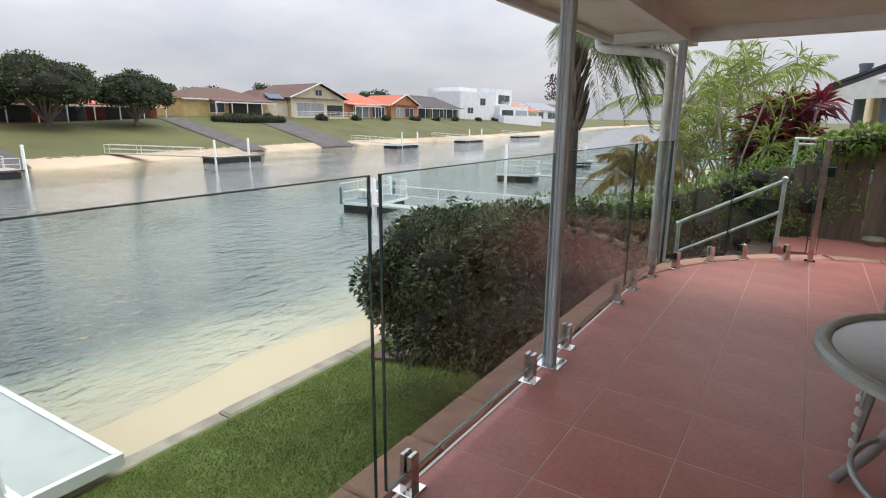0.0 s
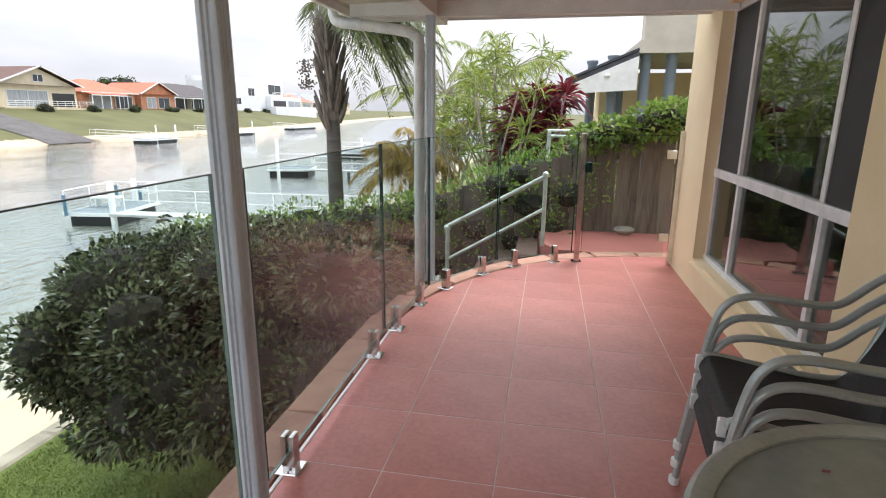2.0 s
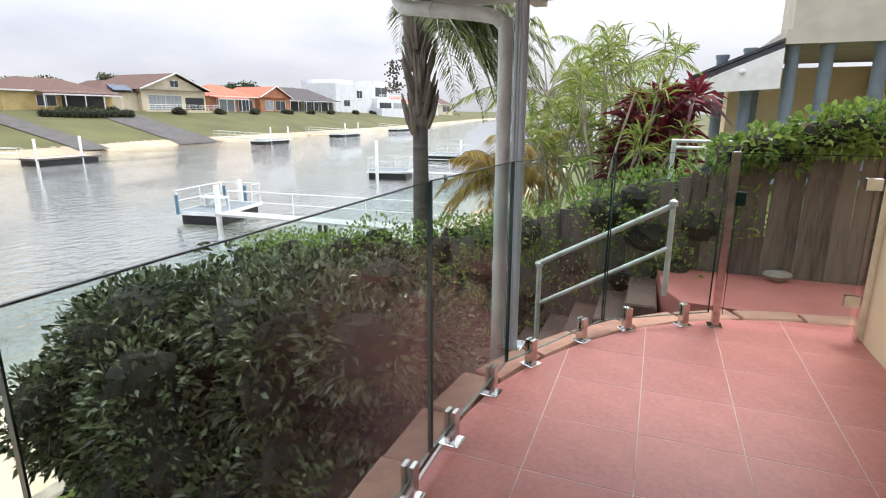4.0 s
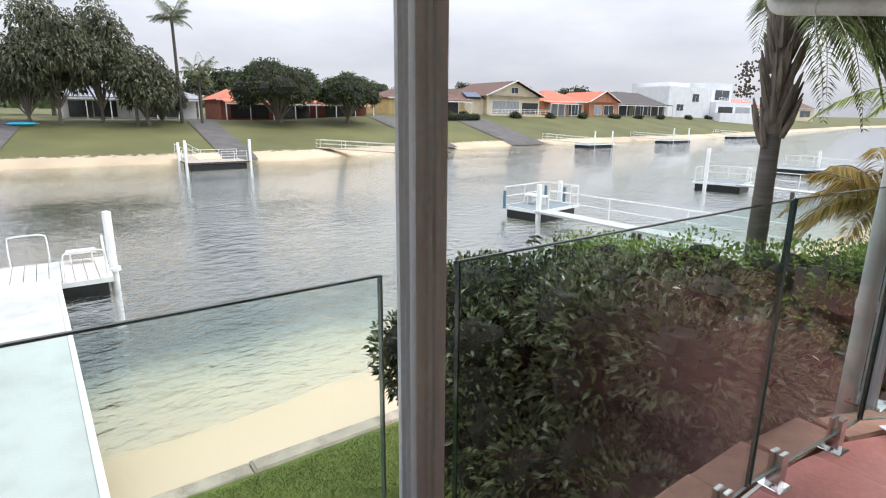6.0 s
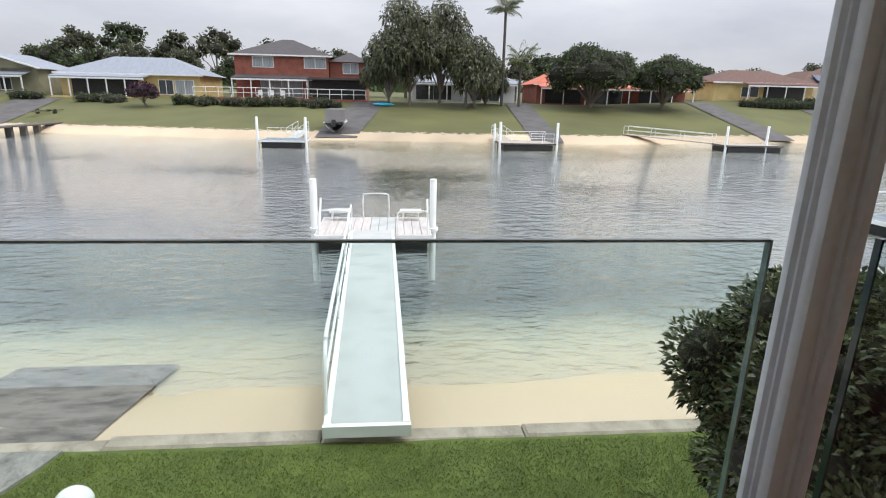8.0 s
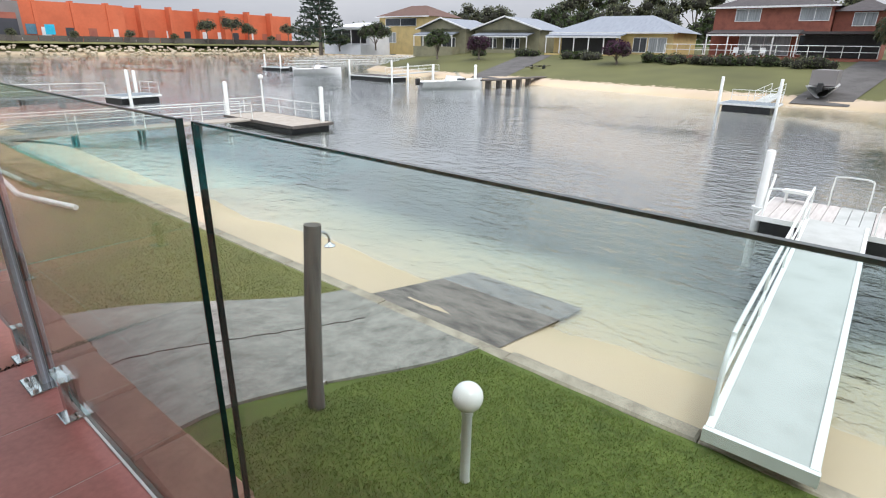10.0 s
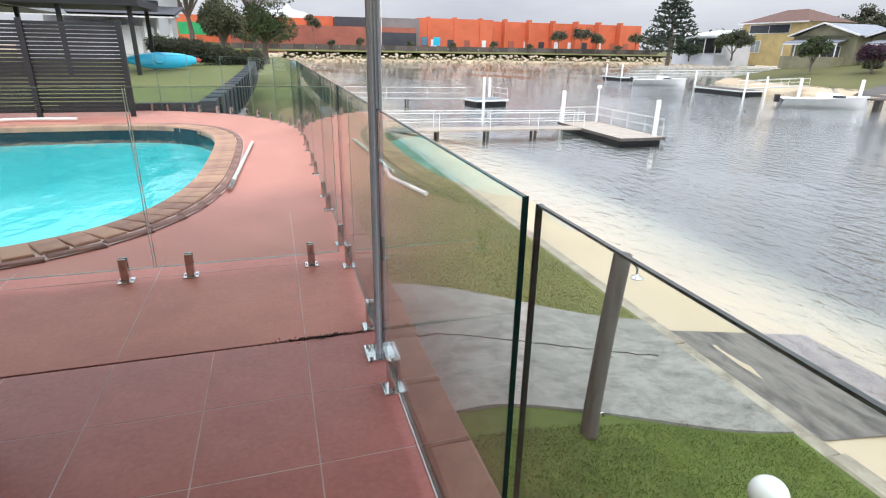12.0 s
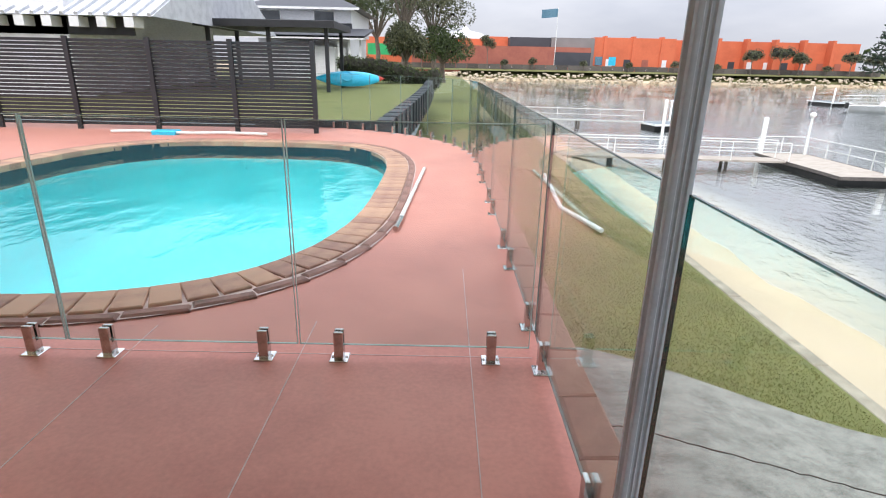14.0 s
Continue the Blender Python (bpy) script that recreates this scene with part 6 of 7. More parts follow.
for vx in (5.3, 5.9, 6.5):
    part("verandah_post", Shape().box(vx - 0.06, vx + 0.06, -34.1, -33.98, 0.4, 2.86), M_WHITE, th)
part("fascia", Shape().box(5.0, 12.6, -33.66, -33.6, 2.72, 2.9), M_WHITE, th)
part("eave_fascia", Shape().box(5.8, 12.9, -37.36, -37.31, 4.52, 4.66), M_WHITE, th)
rf = Shape().add([(5.8, -37.3, 4.66), (12.9, -37.3, 4.66), (12.9, -46.7, 4.66), (5.8, -46.7, 4.66), (8.9, -42, 6.1), (10.2, -42, 6.1)], [(0, 1, 5, 4), (1, 2, 5), (2, 3, 4, 5), (3, 0, 4), (3, 2, 1, 0)])
part("roof", rf, M_ROOFDARK, th)
rf = Shape().add([(5.0, -33.6, 2.9), (12.6, -33.6, 2.9), (12.6, -37.94, 3.5), (5.0, -37.94, 3.5), (5.0, -33.6, 2.8), (12.6, -33.6, 2.8), (12.6, -37.94, 3.4), (5.0, -37.94, 3.4)], [(0, 1, 2, 3), (7, 6, 5, 4), (0, 4, 5, 1), (1, 5, 6, 2), (2, 6, 7, 3), (3, 7, 4, 0)])
part("lower_roof", rf, M_ROOFDARK, th)
M_WINDARK = material("dark_window", (0.05, 0.06, 0.07), (0.03, 0.035, 0.04), rough=0.1, scale=2, bump=0)
for x0, x1, z0, z1 in ((7.45, 8.65, 3.9, 4.45), (10.75, 11.95, 3.85, 4.45)):
    wn = part("window", Shape().box(x0, x1, -37.98, -37.93, z0, z1), M_WINDARK, th)
    part("frame", Shape().box(x0 - 0.06, x0, -37.99, -37.9, z0 - 0.06, z1 + 0.06).box(x1, x1 + 0.06, -37.99, -37.9, z0 - 0.06, z1 + 0.06).box(x0, x1, -37.99, -37.9, z1, z1 + 0.06).box(x0, x1, -37.99, -37.9, z0 - 0.06, z0), M_WHITE, wn)
# pool pole, hose and cleaner lying about
pole = thing("pool_pole", "long white pool pole lying on the deck", "pole")
part("tube", Shape().tube([(0.98, -6.98, 0.035), (0.83, -10.1, 0.035)], 0.022, 8), M_PILE, pole, smooth=True)
part("grip", Shape().tube([(0.985, -6.9, 0.035), (0.96, -7.3, 0.035)], 0.027, 8), M_STEEL, pole, smooth=True)
hose = thing("pool_hose", "white hose and blue cleaner beside the pool", "hose")
part("tube", Shape().tube(arc([(4.3, -13.6, 0.05), (5.2, -13.7, 0.05), (6.0, -13.55, 0.05), (6.9, -13.75, 0.05), (7.6, -13.6, 0.05)], 5), 0.03, 8), M_PILE, hose, smooth=True)
part("head", Shape().slab(6.2, 6.7, -13.8, -13.5, 0.0, 0.09, 0.02), M_KAYAK, hose, "blue cleaner head")
lp = thing("drain_pipe", "long pale pipe lying on the side lawn", "pipe")
part("tube", Shape().tube([(-2.95, -20.5, -2.0), (-2.6, -16, -2.02), (-3.15, -14.0, -2.05)], 0.06, 8), M_PILE, lp, smooth=True)
moss = thing("moss_tuft", "dry dark moss growing in the floor joint", "moss")
pts = np.array([(0.28 + 0.13 * abs(np.random.normal()) * np.random.choice([-1, 1]), -3.46 + np.random.normal(scale=0.010), 0.0) for _ in range(420)])
tagged(part("tufts", leaves(pts, np.random.normal(size=pts.shape) + np.array([0, 0, 0.8]), 0.016, 0.007), M_DARK_JOINT, moss), kind="stuff")

# ---- far bank: houses, trees, boats ----
M_BRICKRED = material("red_brick", (0.30, 0.105, 0.07), (0.20, 0.07, 0.05), rough=0.85, scale=1.2, fine=14, bump=0.2)
M_YELLOWWALL = material("yellow_brick", (0.60, 0.46, 0.20), (0.46, 0.35, 0.16), rough=0.85, scale=0.8, fine=9, bump=0.15)
M_CREAMWALL = material("cream_wall", (0.66, 0.58, 0.42), (0.55, 0.48, 0.35), rough=0.85, scale=0.7, fine=9, bump=0.1)
M_ORANGEWALL = material("orange_brick", (0.48, 0.22, 0.12), (0.36, 0.16, 0.09), rough=0.85, scale=0.8, fine=9, bump=0.15)
M_WHITEWALL = material("white_render", (0.74, 0.76, 0.78), (0.64, 0.66, 0.69), rough=0.8, scale=0.6, fine=8, bump=0.05)
M_OLIVEWALL = material("olive_wall", (0.26, 0.25, 0.16), (0.19, 0.18, 0.12), rough=0.85, scale=0.7, fine=8, bump=0.1)
M_ROOFBROWN = material("brown_roof_tile", (0.14, 0.075, 0.055), (0.085, 0.05, 0.04), rough=0.8, scale=1.6, fine=10, bump=0.4, stretch=(1, 1, 6))
M_ROOFORANGE = material("orange_roof_tile", (0.56, 0.16, 0.09), (0.42, 0.12, 0.07), rough=0.8, scale=1.5, fine=10, bump=0.4, stretch=(1, 1, 6))
M_ROOFCHAR = material("charcoal_roof_tile", (0.075, 0.065, 0.065), (0.04, 0.036, 0.037), rough=0.75, scale=1.6, fine=10, bump=0.4, stretch=(1, 1, 6))
M_ROOFGREY = material("grey_metal_roof", (0.24, 0.27, 0.31), (0.17, 0.19, 0.22), rough=0.5, scale=0.8, fine=8, bump=0.2, stretch=(1, 6, 1))
M_SOLAR = material("solar_panel", (0.05, 0.08, 0.14), (0.03, 0.05, 0.09), rough=0.12, scale=2, bump=0)
M_CURTAIN = material("pale_curtain_window", (0.36, 0.39, 0.40), (0.2, 0.22, 0.23), rough=0.2, scale=1.2, bump=0, stretch=(1, 6, 0.4))
M_DRIVE = material("dark_driveway", (0.11, 0.105, 0.10), (0.07, 0.066, 0.062), rough=0.9, scale=0.6, fine=6, bump=0.2)
M_BOAT = material("white_gelcoat", (0.80, 0.81, 0.80), (0.70, 0.71, 0.70), rough=0.2, scale=1, bump=0.01)
M_ROCK = material("revetment_rock", (0.52, 0.45, 0.33), (0.30, 0.26, 0.19), rough=0.9, scale=1.5, bump=0.6)
M_ORANGEBIG = material("orange_cladding", (0.62, 0.15, 0.065), (0.52, 0.12, 0.05), rough=0.7, scale=0.15, fine=1.5, bump=0.02)
M_BRICKBIG = material("dull_red_wall", (0.36, 0.12, 0.08), (0.28, 0.09, 0.065), rough=0.8, scale=0.2, fine=1.5, bump=0.02)
M_GREYBIG = material("grey_cladding", (0.22, 0.21, 0.205), (0.18, 0.17, 0.165), rough=0.7, scale=0.2, bump=0.02)
M_DARKBIG = material("dark_cladding", (0.05, 0.052, 0.062), (0.035, 0.037, 0.045), rough=0.6, scale=0.2, bump=0.02)
M_GREENBIG = material("green_sign_cladding", (0.02, 0.36, 0.12), (0.015, 0.28, 0.09), rough=0.5, scale=0.3, bump=0)


def hip_roof(x0, x1, y0, y1, z, h, over=0.7, gable=False, hipend=None):
    """Hipped or gabled roof, ridge along the longer side, with a thin eave."""
    x0, x1, y0, y1 = x0 - over, x1 + over, y0 - over, y1 + over
    s = Shape()
    if gable == "front":
        ym = (y0 + y1) / 2
        s.add([(x0, y0, z), (x1, y0, z), (x1, y1, z), (x0, y1, z), (x0, ym, z + h), (x1, ym, z + h)], [(0, 1, 5, 4), (2, 3, 4, 5), (0, 4, 3), (3, 2, 1, 0)])
        return s
    if (y1 - y0) >= (x1 - x0):
        xm, e = (x0 + x1) / 2, 0.0 if gable else (x1 - x0) / 2
        s.add([(x0, y0, z), (x1, y0, z), (x1, y1, z), (x0, y1, z), (xm, y0 + e, z + h), (xm, y1 - e - (0.01 if not gable else 0), z + h)], [(1, 2, 5, 4), (3, 0, 4, 5), (0, 1, 4), (2, 3, 5), (3, 2, 1, 0)])
    else:
        ym, e = (y0 + y1) / 2, 0.0 if gable else (y1 - y0) / 2
        s.add([(x0, y0, z), (x1, y0, z), (x1, y1, z), (x0, y1, z), (x0 + e, ym, z + h), (x1 - e - 0.01, ym, z + h)], [(0, 1, 5, 4), (2, 3, 4, 5), (1, 2, 5), (3, 0, 4), (3, 2, 1, 0)])
    return s


def openings(parent, x, spec, frame_mat=None):
    """Windows, doors and black panels painting the shade of open porches, on a front facing the water: (y0, y1, z0, z1,
    kind).
    """
    for y0, y1, z0, z1, kind in spec:
        w = part("window" if kind != "void_shade" else "open_porch", Shape().box(x - 0.02, x + 0.05, y0, y1, z0, z1), {"dark": M_WINDARK, "pale": M_CURTAIN, "void_shade": M_FLOAT}[kind], parent)
        if kind != "void_shade":
            f = 0.09
            part("frame", Shape().box(x, x + 0.09, y0 - f, y0, z0 - f, z1 + f).box(x, x + 0.09, y1, y1 + f, z0 - f, z1 + f).box(x, x + 0.09, y0, y1, z1, z1 + f).box(x, x + 0.09, y0, y1, z0 - f, z0).box(x, x + 0.08, (y0 + y1) / 2 - 0.04, (y0 + y1) / 2 + 0.04, z0, z1), frame_mat or M_WHITE, w)


def house(label, x, y0, y1, z, wall_h, roof_h, wall, roof, spec=(), depth=10, porch=None, gable=False, over=0.7, name="house"):
    h = thing(name, label, "house", "houses on the far bank")
    part("wall", Shape().box(x - depth, x, y0, y1, z - 2.0, z + wall_h), wall, h)
    part("roof", hip_roof(x - depth, x, y0, y1, z + wall_h, roof_h, over, gable), roof, h)
    if gable == "front":
        ym = (y0 + y1) / 2
        part("gable_wall", Shape().add([(x + 0.01, y0, z + wall_h), (x + 0.01, y1, z + wall_h), (x + 0.01, ym, z + wall_h + roof_h * 0.93)], [(0, 1, 2)]), wall, h)
        for a, b in (((y0 - over, z + wall_h), (ym, z + wall_h + roof_h)), ((y1 + over, z + wall_h), (ym, z + wall_h + roof_h))):
            part("barge_board", Shape().tube([(x + over, a[0], a[1]), (x + over, b[0], b[1])], 0.16, 4), M_WHITE, h)
    else:
        part("fascia", Shape().box(x + over - 0.02, x + over + 0.06, y0 - over, y1 + over, z + wall_h - 0.16, z + wall_h + 0.06), M_WHITE, h)
    openings(h, x, spec)
    if porch:
        py0, py1, pd, pz, n = porch
        part("porch_roof", Shape().add([(x, py0, pz + 0.5), (x, py1, pz + 0.5), (x + pd, py1, pz), (x + pd, py0, pz), (x, py0, pz + 0.35), (x, py1, pz + 0.35), (x + pd, py1, pz - 0.15), (x + pd, py0, pz - 0.15)],
             [(0, 3, 2, 1), (4, 5, 6, 7), (3, 7, 6, 2), (0, 4, 7, 3), (1, 2, 6, 5)]), roof, h)
        part("porch_beam", Shape().box(x + pd - 0.1, x + pd + 0.03, py0, py1, pz - 0.36, pz - 0.15), M_WHITE, h)
        for k in range(n):
            y = py0 + 0.1 + (py1 - py0 - 0.2) * k / (n - 1)
            part("porch_post", Shape().box(x + pd - 0.15, x + pd - 0.01, y - 0.07, y + 0.07, z - 1.0, pz - 0.3), M_WHITE, h)
        part("porch_floor", Shape().box(x, x + pd, py0, py1, z - 2.0, z), wall, h)
    return h


bh = house("two-storey red brick house with a dark hipped tile roof", -86, -24.2, -10.5, 0.8, 6.1, 2.7, M_BRICKRED, M_ROOFCHAR,
           [(-21.5, -18.6, 5.2, 6.6, "pale"), (-14.0, -10.9, 5.2, 6.6, "pale"), (-13.5, -10.8, 1.2, 3.4, "dark"), (-20.5, -14.5, 1.0, 3.5, "pale")], 12, (-24.0, -13.2, 3.2, 3.6, 5))
part("wing", Shape().box(-97, -87, -10.4, -5.0, -1, 6.2), M_BRICKRED, bh)
part("wing_roof", hip_roof(-97, -87, -10.0, -5.0, 6.2, 1.6), M_ROOFCHAR, bh)
openings(bh, -87, [(-8.4, -6.2, 4.6, 6.0, "pale"), (-9.8, -5.2, 0.8, 3.3, "void_shade")])
part("awning", Shape().box(-86.9, -82.5, -13.0, -5.0, 3.5, 3.8), M_ROOFCHAR, bh)
# black sheet standing for the shade far back in the porch
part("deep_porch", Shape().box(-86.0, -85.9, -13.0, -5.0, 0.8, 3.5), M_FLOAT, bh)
part("skylight", Shape().box(-80, -78.2, -18.5, -15.8, 0, 0.1), M_WHITE, bh, at=pose(-8.0, 0.4, 7.1, 0, 0, 0))
part("terrace_wall", Shape().box(-88, -81.6, -29, -4.6, -2.0, 0.75), M_BRICKRED, bh)
straight_rail(bh, (-81.7, -29), (-81.7, -4.8), 1.35, 15, 0.8, 0.8, 0.045, 1)
for k in range(3):
    ch = thing("white_chair", "white plastic chair on the far terrace", "chair", "terrace chairs", pose(-82.5, -20 + 1.6 * k, 0.75))
    part("seat", Shape().box(-0.3, 0.3, -0.3, 0.3, 0.4, 0.5), M_WHITE, ch)
    part("backrest", Shape().box(-0.35, -0.25, -0.3, 0.3, 0.5, 1.1), M_WHITE, ch)
    for lx in (-0.25, 0.25):
        for ly in (-0.25, 0.25):
            part("leg", Shape().box(lx - 0.04, lx + 0.04, ly - 0.04, ly + 0.04, 0, 0.4), M_WHITE, ch)
house("single-storey yellow house with grey solar-panelled roof", -88, -50, -30, 0.5, 3.3, 2.7, M_YELLOWWALL, M_ROOFGREY,
      [(-36, -34, 1.0, 3.0, "dark"), (-33.6, -31, 1.0, 3.0, "pale"), (-48.5, -39, 0.6, 3.0, "void_shade")], 11, (-50, -37, 3.0, 3.3, 6))
house("low olive house with grey gabled roofs", -88, -67, -53, 0.9, 3.3, 2.3, M_OLIVEWALL, M_ROOFGREY, [(-60, -57, 1.2, 2.8, "dark"), (-65, -62, 1.2, 2.8, "dark")], 10, (-66, -54, 2.4, 3.3, 6), "front")
house("low olive house with a grey gabled roof", -87, -80, -68.5, 1.2, 3.2, 2.0, M_OLIVEWALL, M_ROOFGREY, [(-75, -71, 1.2, 2.8, "dark")], 10, (-80, -70, 2.2, 3.4, 5), "front")
house("tall yellow house with a brown tiled roof", -90, -95, -80.5, 1.4, 5.6, 2.4, M_YELLOWWALL, M_ROOFBROWN, [(-93, -84, 5.2, 6.6, "dark"), (-92, -90, 1.8, 3.8, "pale")], 10, None, False)
house("white verandah house among trees", -84, -104, -92, 1.2, 3.6, 1.0, M_WHITEWALL, M_WHITEWALL, [(-103, -93, 1.5, 4.2, "void_shade")], 8, (-104, -92, 2.5, 4.7, 5))
house("pale house half hidden behind gum trees", -95, 2, 20, 0.6, 3.6, 2.2, M_WHITEWALL, M_ROOFGREY, [(3, 9, 1.0, 3.3, "dark"), (13, 18, 1.0, 3.3, "dark")], 10, (2, 20, 2.5, 3.8, 7))
house("low dark house with a red tiled roof", -90, 22.5, 48, 0.7, 3.1, 2.9, M_BRICKRED, M_ROOFORANGE, [(24, 30, 0.9, 3.0, "void_shade"), (32, 37, 0.9, 3.0, "dark"), (40, 46, 0.9, 3.0, "void_shade")], 10, (22.5, 48, 3.0, 3.4, 8))
house("yellow brick house with a brown hipped roof", -91, 53.5, 71.5, 2.0, 2.9, 2.3, M_YELLOWWALL, M_ROOFBROWN, [(58.5, 61.5, 2.6, 4.2, "dark"), (62.5, 70, 2.1, 4.4, "void_shade")], 11, (58, 71.5, 2.6, 4.6, 5))
gh = house("cream gabled house with a balcony and curtains", -92, 78.5, 94.5, 1.9, 4.0, 3.4, M_CREAMWALL, M_ROOFBROWN, [(80, 88, 2.1, 4.9, "pale"), (89, 94, 2.1, 4.6, "void_shade"), (85.5, 87.5, 6.6, 7.8, "dark")], 14, None, "front", 1.0)
part("wing", Shape().box(-104, -93, 71.5, 78.4, 0, 5.2), M_CREAMWALL, gh)
part("wing_roof", hip_roof(-104, -93, 71.0, 78.0, 5.2, 2.2), M_ROOFBROWN, gh)
part("solar_array", Shape().box(-0.1, 0.1, 0, 4.0, 0, 2.0), M_SOLAR, gh, at=pose(-92.2, 73, 5.5, 0, -60, 0))
straight_rail(gh, (-90.6, 78.5), (-90.6, 97), 1.1, 12, 2.0, 2.0, 0.05, 2)
part("terrace", Shape().box(-92, -90.5, 78, 97.5, -1, 1.98), M_CREAMWALL, gh)
house("orange-tiled brick house with white window frames", -95, 99, 114, 1.6, 3.7, 2.9, M_ORANGEWALL, M_ROOFORANGE, [(101, 107, 2.0, 4.6, "pale"), (108, 113, 2.0, 4.6, "dark")], 12, (99, 109, 2.5, 4.9, 5))
house("orange brick house with an orange gabled roof", -95, 116, 128, 1.6, 3.8, 2.9, M_ORANGEWALL, M_ROOFORANGE, [(118, 121, 2.2, 4.6, "pale"), (122, 126, 2.2, 4.6, "dark")], 12, None, "front")
house("blue-grey house with a charcoal roof", -100, 131, 158, 2.0, 3.4, 3.6, M_OLIVEWALL, M_ROOFCHAR, [(133, 140, 2.2, 4.8, "void_shade"), (142, 149, 2.2, 4.8, "dark"), (150, 157, 2.2, 4.8, "void_shade")], 12, (131, 158, 3.0, 5.2, 8))
mh = thing("modern_house", "white flat-roofed modern house with balconies", "house", "houses on the far bank")
for y0, y1, z0, z1, dx in ((166, 192, 1.0, 11.6, 0), (192.1, 218, 1.0, 7.2, 2), (196, 210, 7.2, 14.0, -2), (170, 183, 11.6, 13.2, -3)):
    part("wall", Shape().box(-118 + dx, -104 + dx, y0, y1, z0 - 2, z1), M_WHITEWALL, mh)
openings(mh, -104, [(171, 175, 4, 6, "dark"), (180, 184, 7, 9.5, "dark")])
openings(mh, -102, [(194, 204, 1.6, 5.6, "void_shade"), (206, 217, 1.6, 5.6, "pale")])
openings(mh, -106, [(198, 208, 8.0, 11.5, "dark")])
straight_rail(mh, (-101.6, 193), (-101.6, 218), 1.4, 14, 7.2, 7.2, 0.06, 2)
part("garden_wall", Shape().box(-101, -99, 190, 226, -2, 3.4), M_WHITEWALL, mh)
house("pale house with a pink roof far along the bank", -112, 228, 252, 2.0, 4.0, 3.4, M_CREAMWALL, M_ROOFORANGE, [(230, 238, 2.4, 5, "dark"), (241, 249, 2.4, 5, "pale")], 14)
house("grey-roofed house far along the bank", -120, 262, 300, 2.0, 5.0, 4.0, M_WHITEWALL, M_ROOFGREY, [(266, 276, 2.6, 6, "dark"), (282, 294, 2.6, 6, "dark")], 14)
house("brown-roofed house far along the bank", -130, 310, 350, 2.0, 5.0, 4.5, M_CREAMWALL, M_ROOFBROWN, [(315, 325, 2.6, 6, "dark"), (332, 345, 2.6, 6, "dark")], 14)

# driveways and boat ramps
for k, (x0, x1, y0, y1, yb) in enumerate(((-60, -85, -9.0, -4.6, 2.8), (-59, -86, 14.0, 17.5, 2.0), (-68, -91, 62, 70, 3), (-65, -93, 44.5, 48.5, 2), (-66, -86, -49.5, -44, -4))):
    s = Shape().grid(10, 3, lambda u, v: (x0 + (x1 - x0) * u + 2.0, (y0 + (y1 - y0) * v) + yb * u, ground_z(x0 + (x1 - x0) * u + 2.0, y0 + yb * u) + 0.10))
    structure("road_ramp", s, M_DRIVE, "sloping dark concrete boat ramp on the far bank", "ramp")


def tree(x, y, z0, height, spread, label, mat, n, leaf, trunk_r=0.3, trunk_h=0.35, flat=0.5, clumps=18, name="tree", cores=0.6, droop=0.2, wild=1.0, second=0):
    t = thing(name, label, "tree")
    top = z0 + height
    fork = z0 + height * trunk_h
    wood = Shape().tube([(x, y, z0 - 0.4), (x + rnd(-0.2, 0.2), y + rnd(-0.2, 0.2), z0 + height * trunk_h * 0.6), (x, y, fork)], [trunk_r * 1.3, trunk_r, trunk_r * 0.8], 8)
    c, r = [], []
    for k in range(clumps):
        a, q = k * 2.399, math.sqrt((k + 0.5) / clumps)
        cx, cy = x + spread * 0.72 * q * math.cos(a) * rnd(0.85, 1.1), y + spread * 0.72 * q * math.sin(a) * rnd(0.85, 1.1)
        dome = math.sqrt(max(0.05, 1 - (q * 0.9) ** 2))
        cz = fork + (top - fork) * (0.16 + 0.68 * dome * rnd(max(0.25, 1 - 0.45 * wild), 1.0))
        rr = spread * rnd(0.22, 0.34)
        c.append((cx, cy, cz))
        r.append((rr, rr, rr * (0.62 + 0.3 * flat) * (1.25 if wild > 1.2 else 1)))
        if k % 2 == 0:
            wood.tube([(x, y, fork - 0.1), (x + (cx - x) * 0.5, y + (cy - y) * 0.5, fork + (cz - fork) * 0.6), (cx, cy, cz)], [trunk_r * 0.5, trunk_r * 0.3, trunk_r * 0.1], 5)
    part("trunk", wood, M_BARK, t, "grey-brown trunk and limbs")
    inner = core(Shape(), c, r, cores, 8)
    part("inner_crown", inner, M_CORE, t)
    pts, d = clump_points(c, r, n, 0.5)
    part("crown", leaves(pts, d + np.array([0, 0, 0.2]) + np.random.normal(scale=0.5, size=d.shape), leaf, leaf * 0.55, droop=droop), mat, t)
    return t


random.seed(21)
np.random.seed(21)
tree(-80, 28.2, -0.3, 10.0, 7.2, "broad round dark green fig tree on the far bank", M_LEAF_FAR, 11000, 0.42, 0.45, 0.12, 0.8, 44, cores=0.85, wild=0.7)
tree(-80, 39.3, 0.0, 8.1, 5.6, "round dark green tree on the far bank", M_LEAF_FAR, 8000, 0.40, 0.35, 0.14, 0.8, 36, cores=0.85, wild=0.7)
for x, y, h, sp in ((-79, 1.5, 18.0, 6.0), (-81, 6.0, 17.5, 5.5), (-78, 10.5, 11.5, 4.2), (-80, -1.5, 13.0, 4.0), (-83, 13.0, 10, 3.5)):
    tree(x, y, -0.9, h, sp, "tall loose grey-green gum tree on the far bank", M_LEAF_GUM, 9000, 0.46, 0.22, 0.16, 0.8, 40, cores=0.22, droop=0.8, wild=1.9)
palm(-80, 14.9, -0.2, 13.6, 26, 3.0, 0.2, "tall slender palm above the far bank", M_LEAF_PALM, rise=1.8, droop=1.0, blade=0.9, boots=False, leaflets=30)
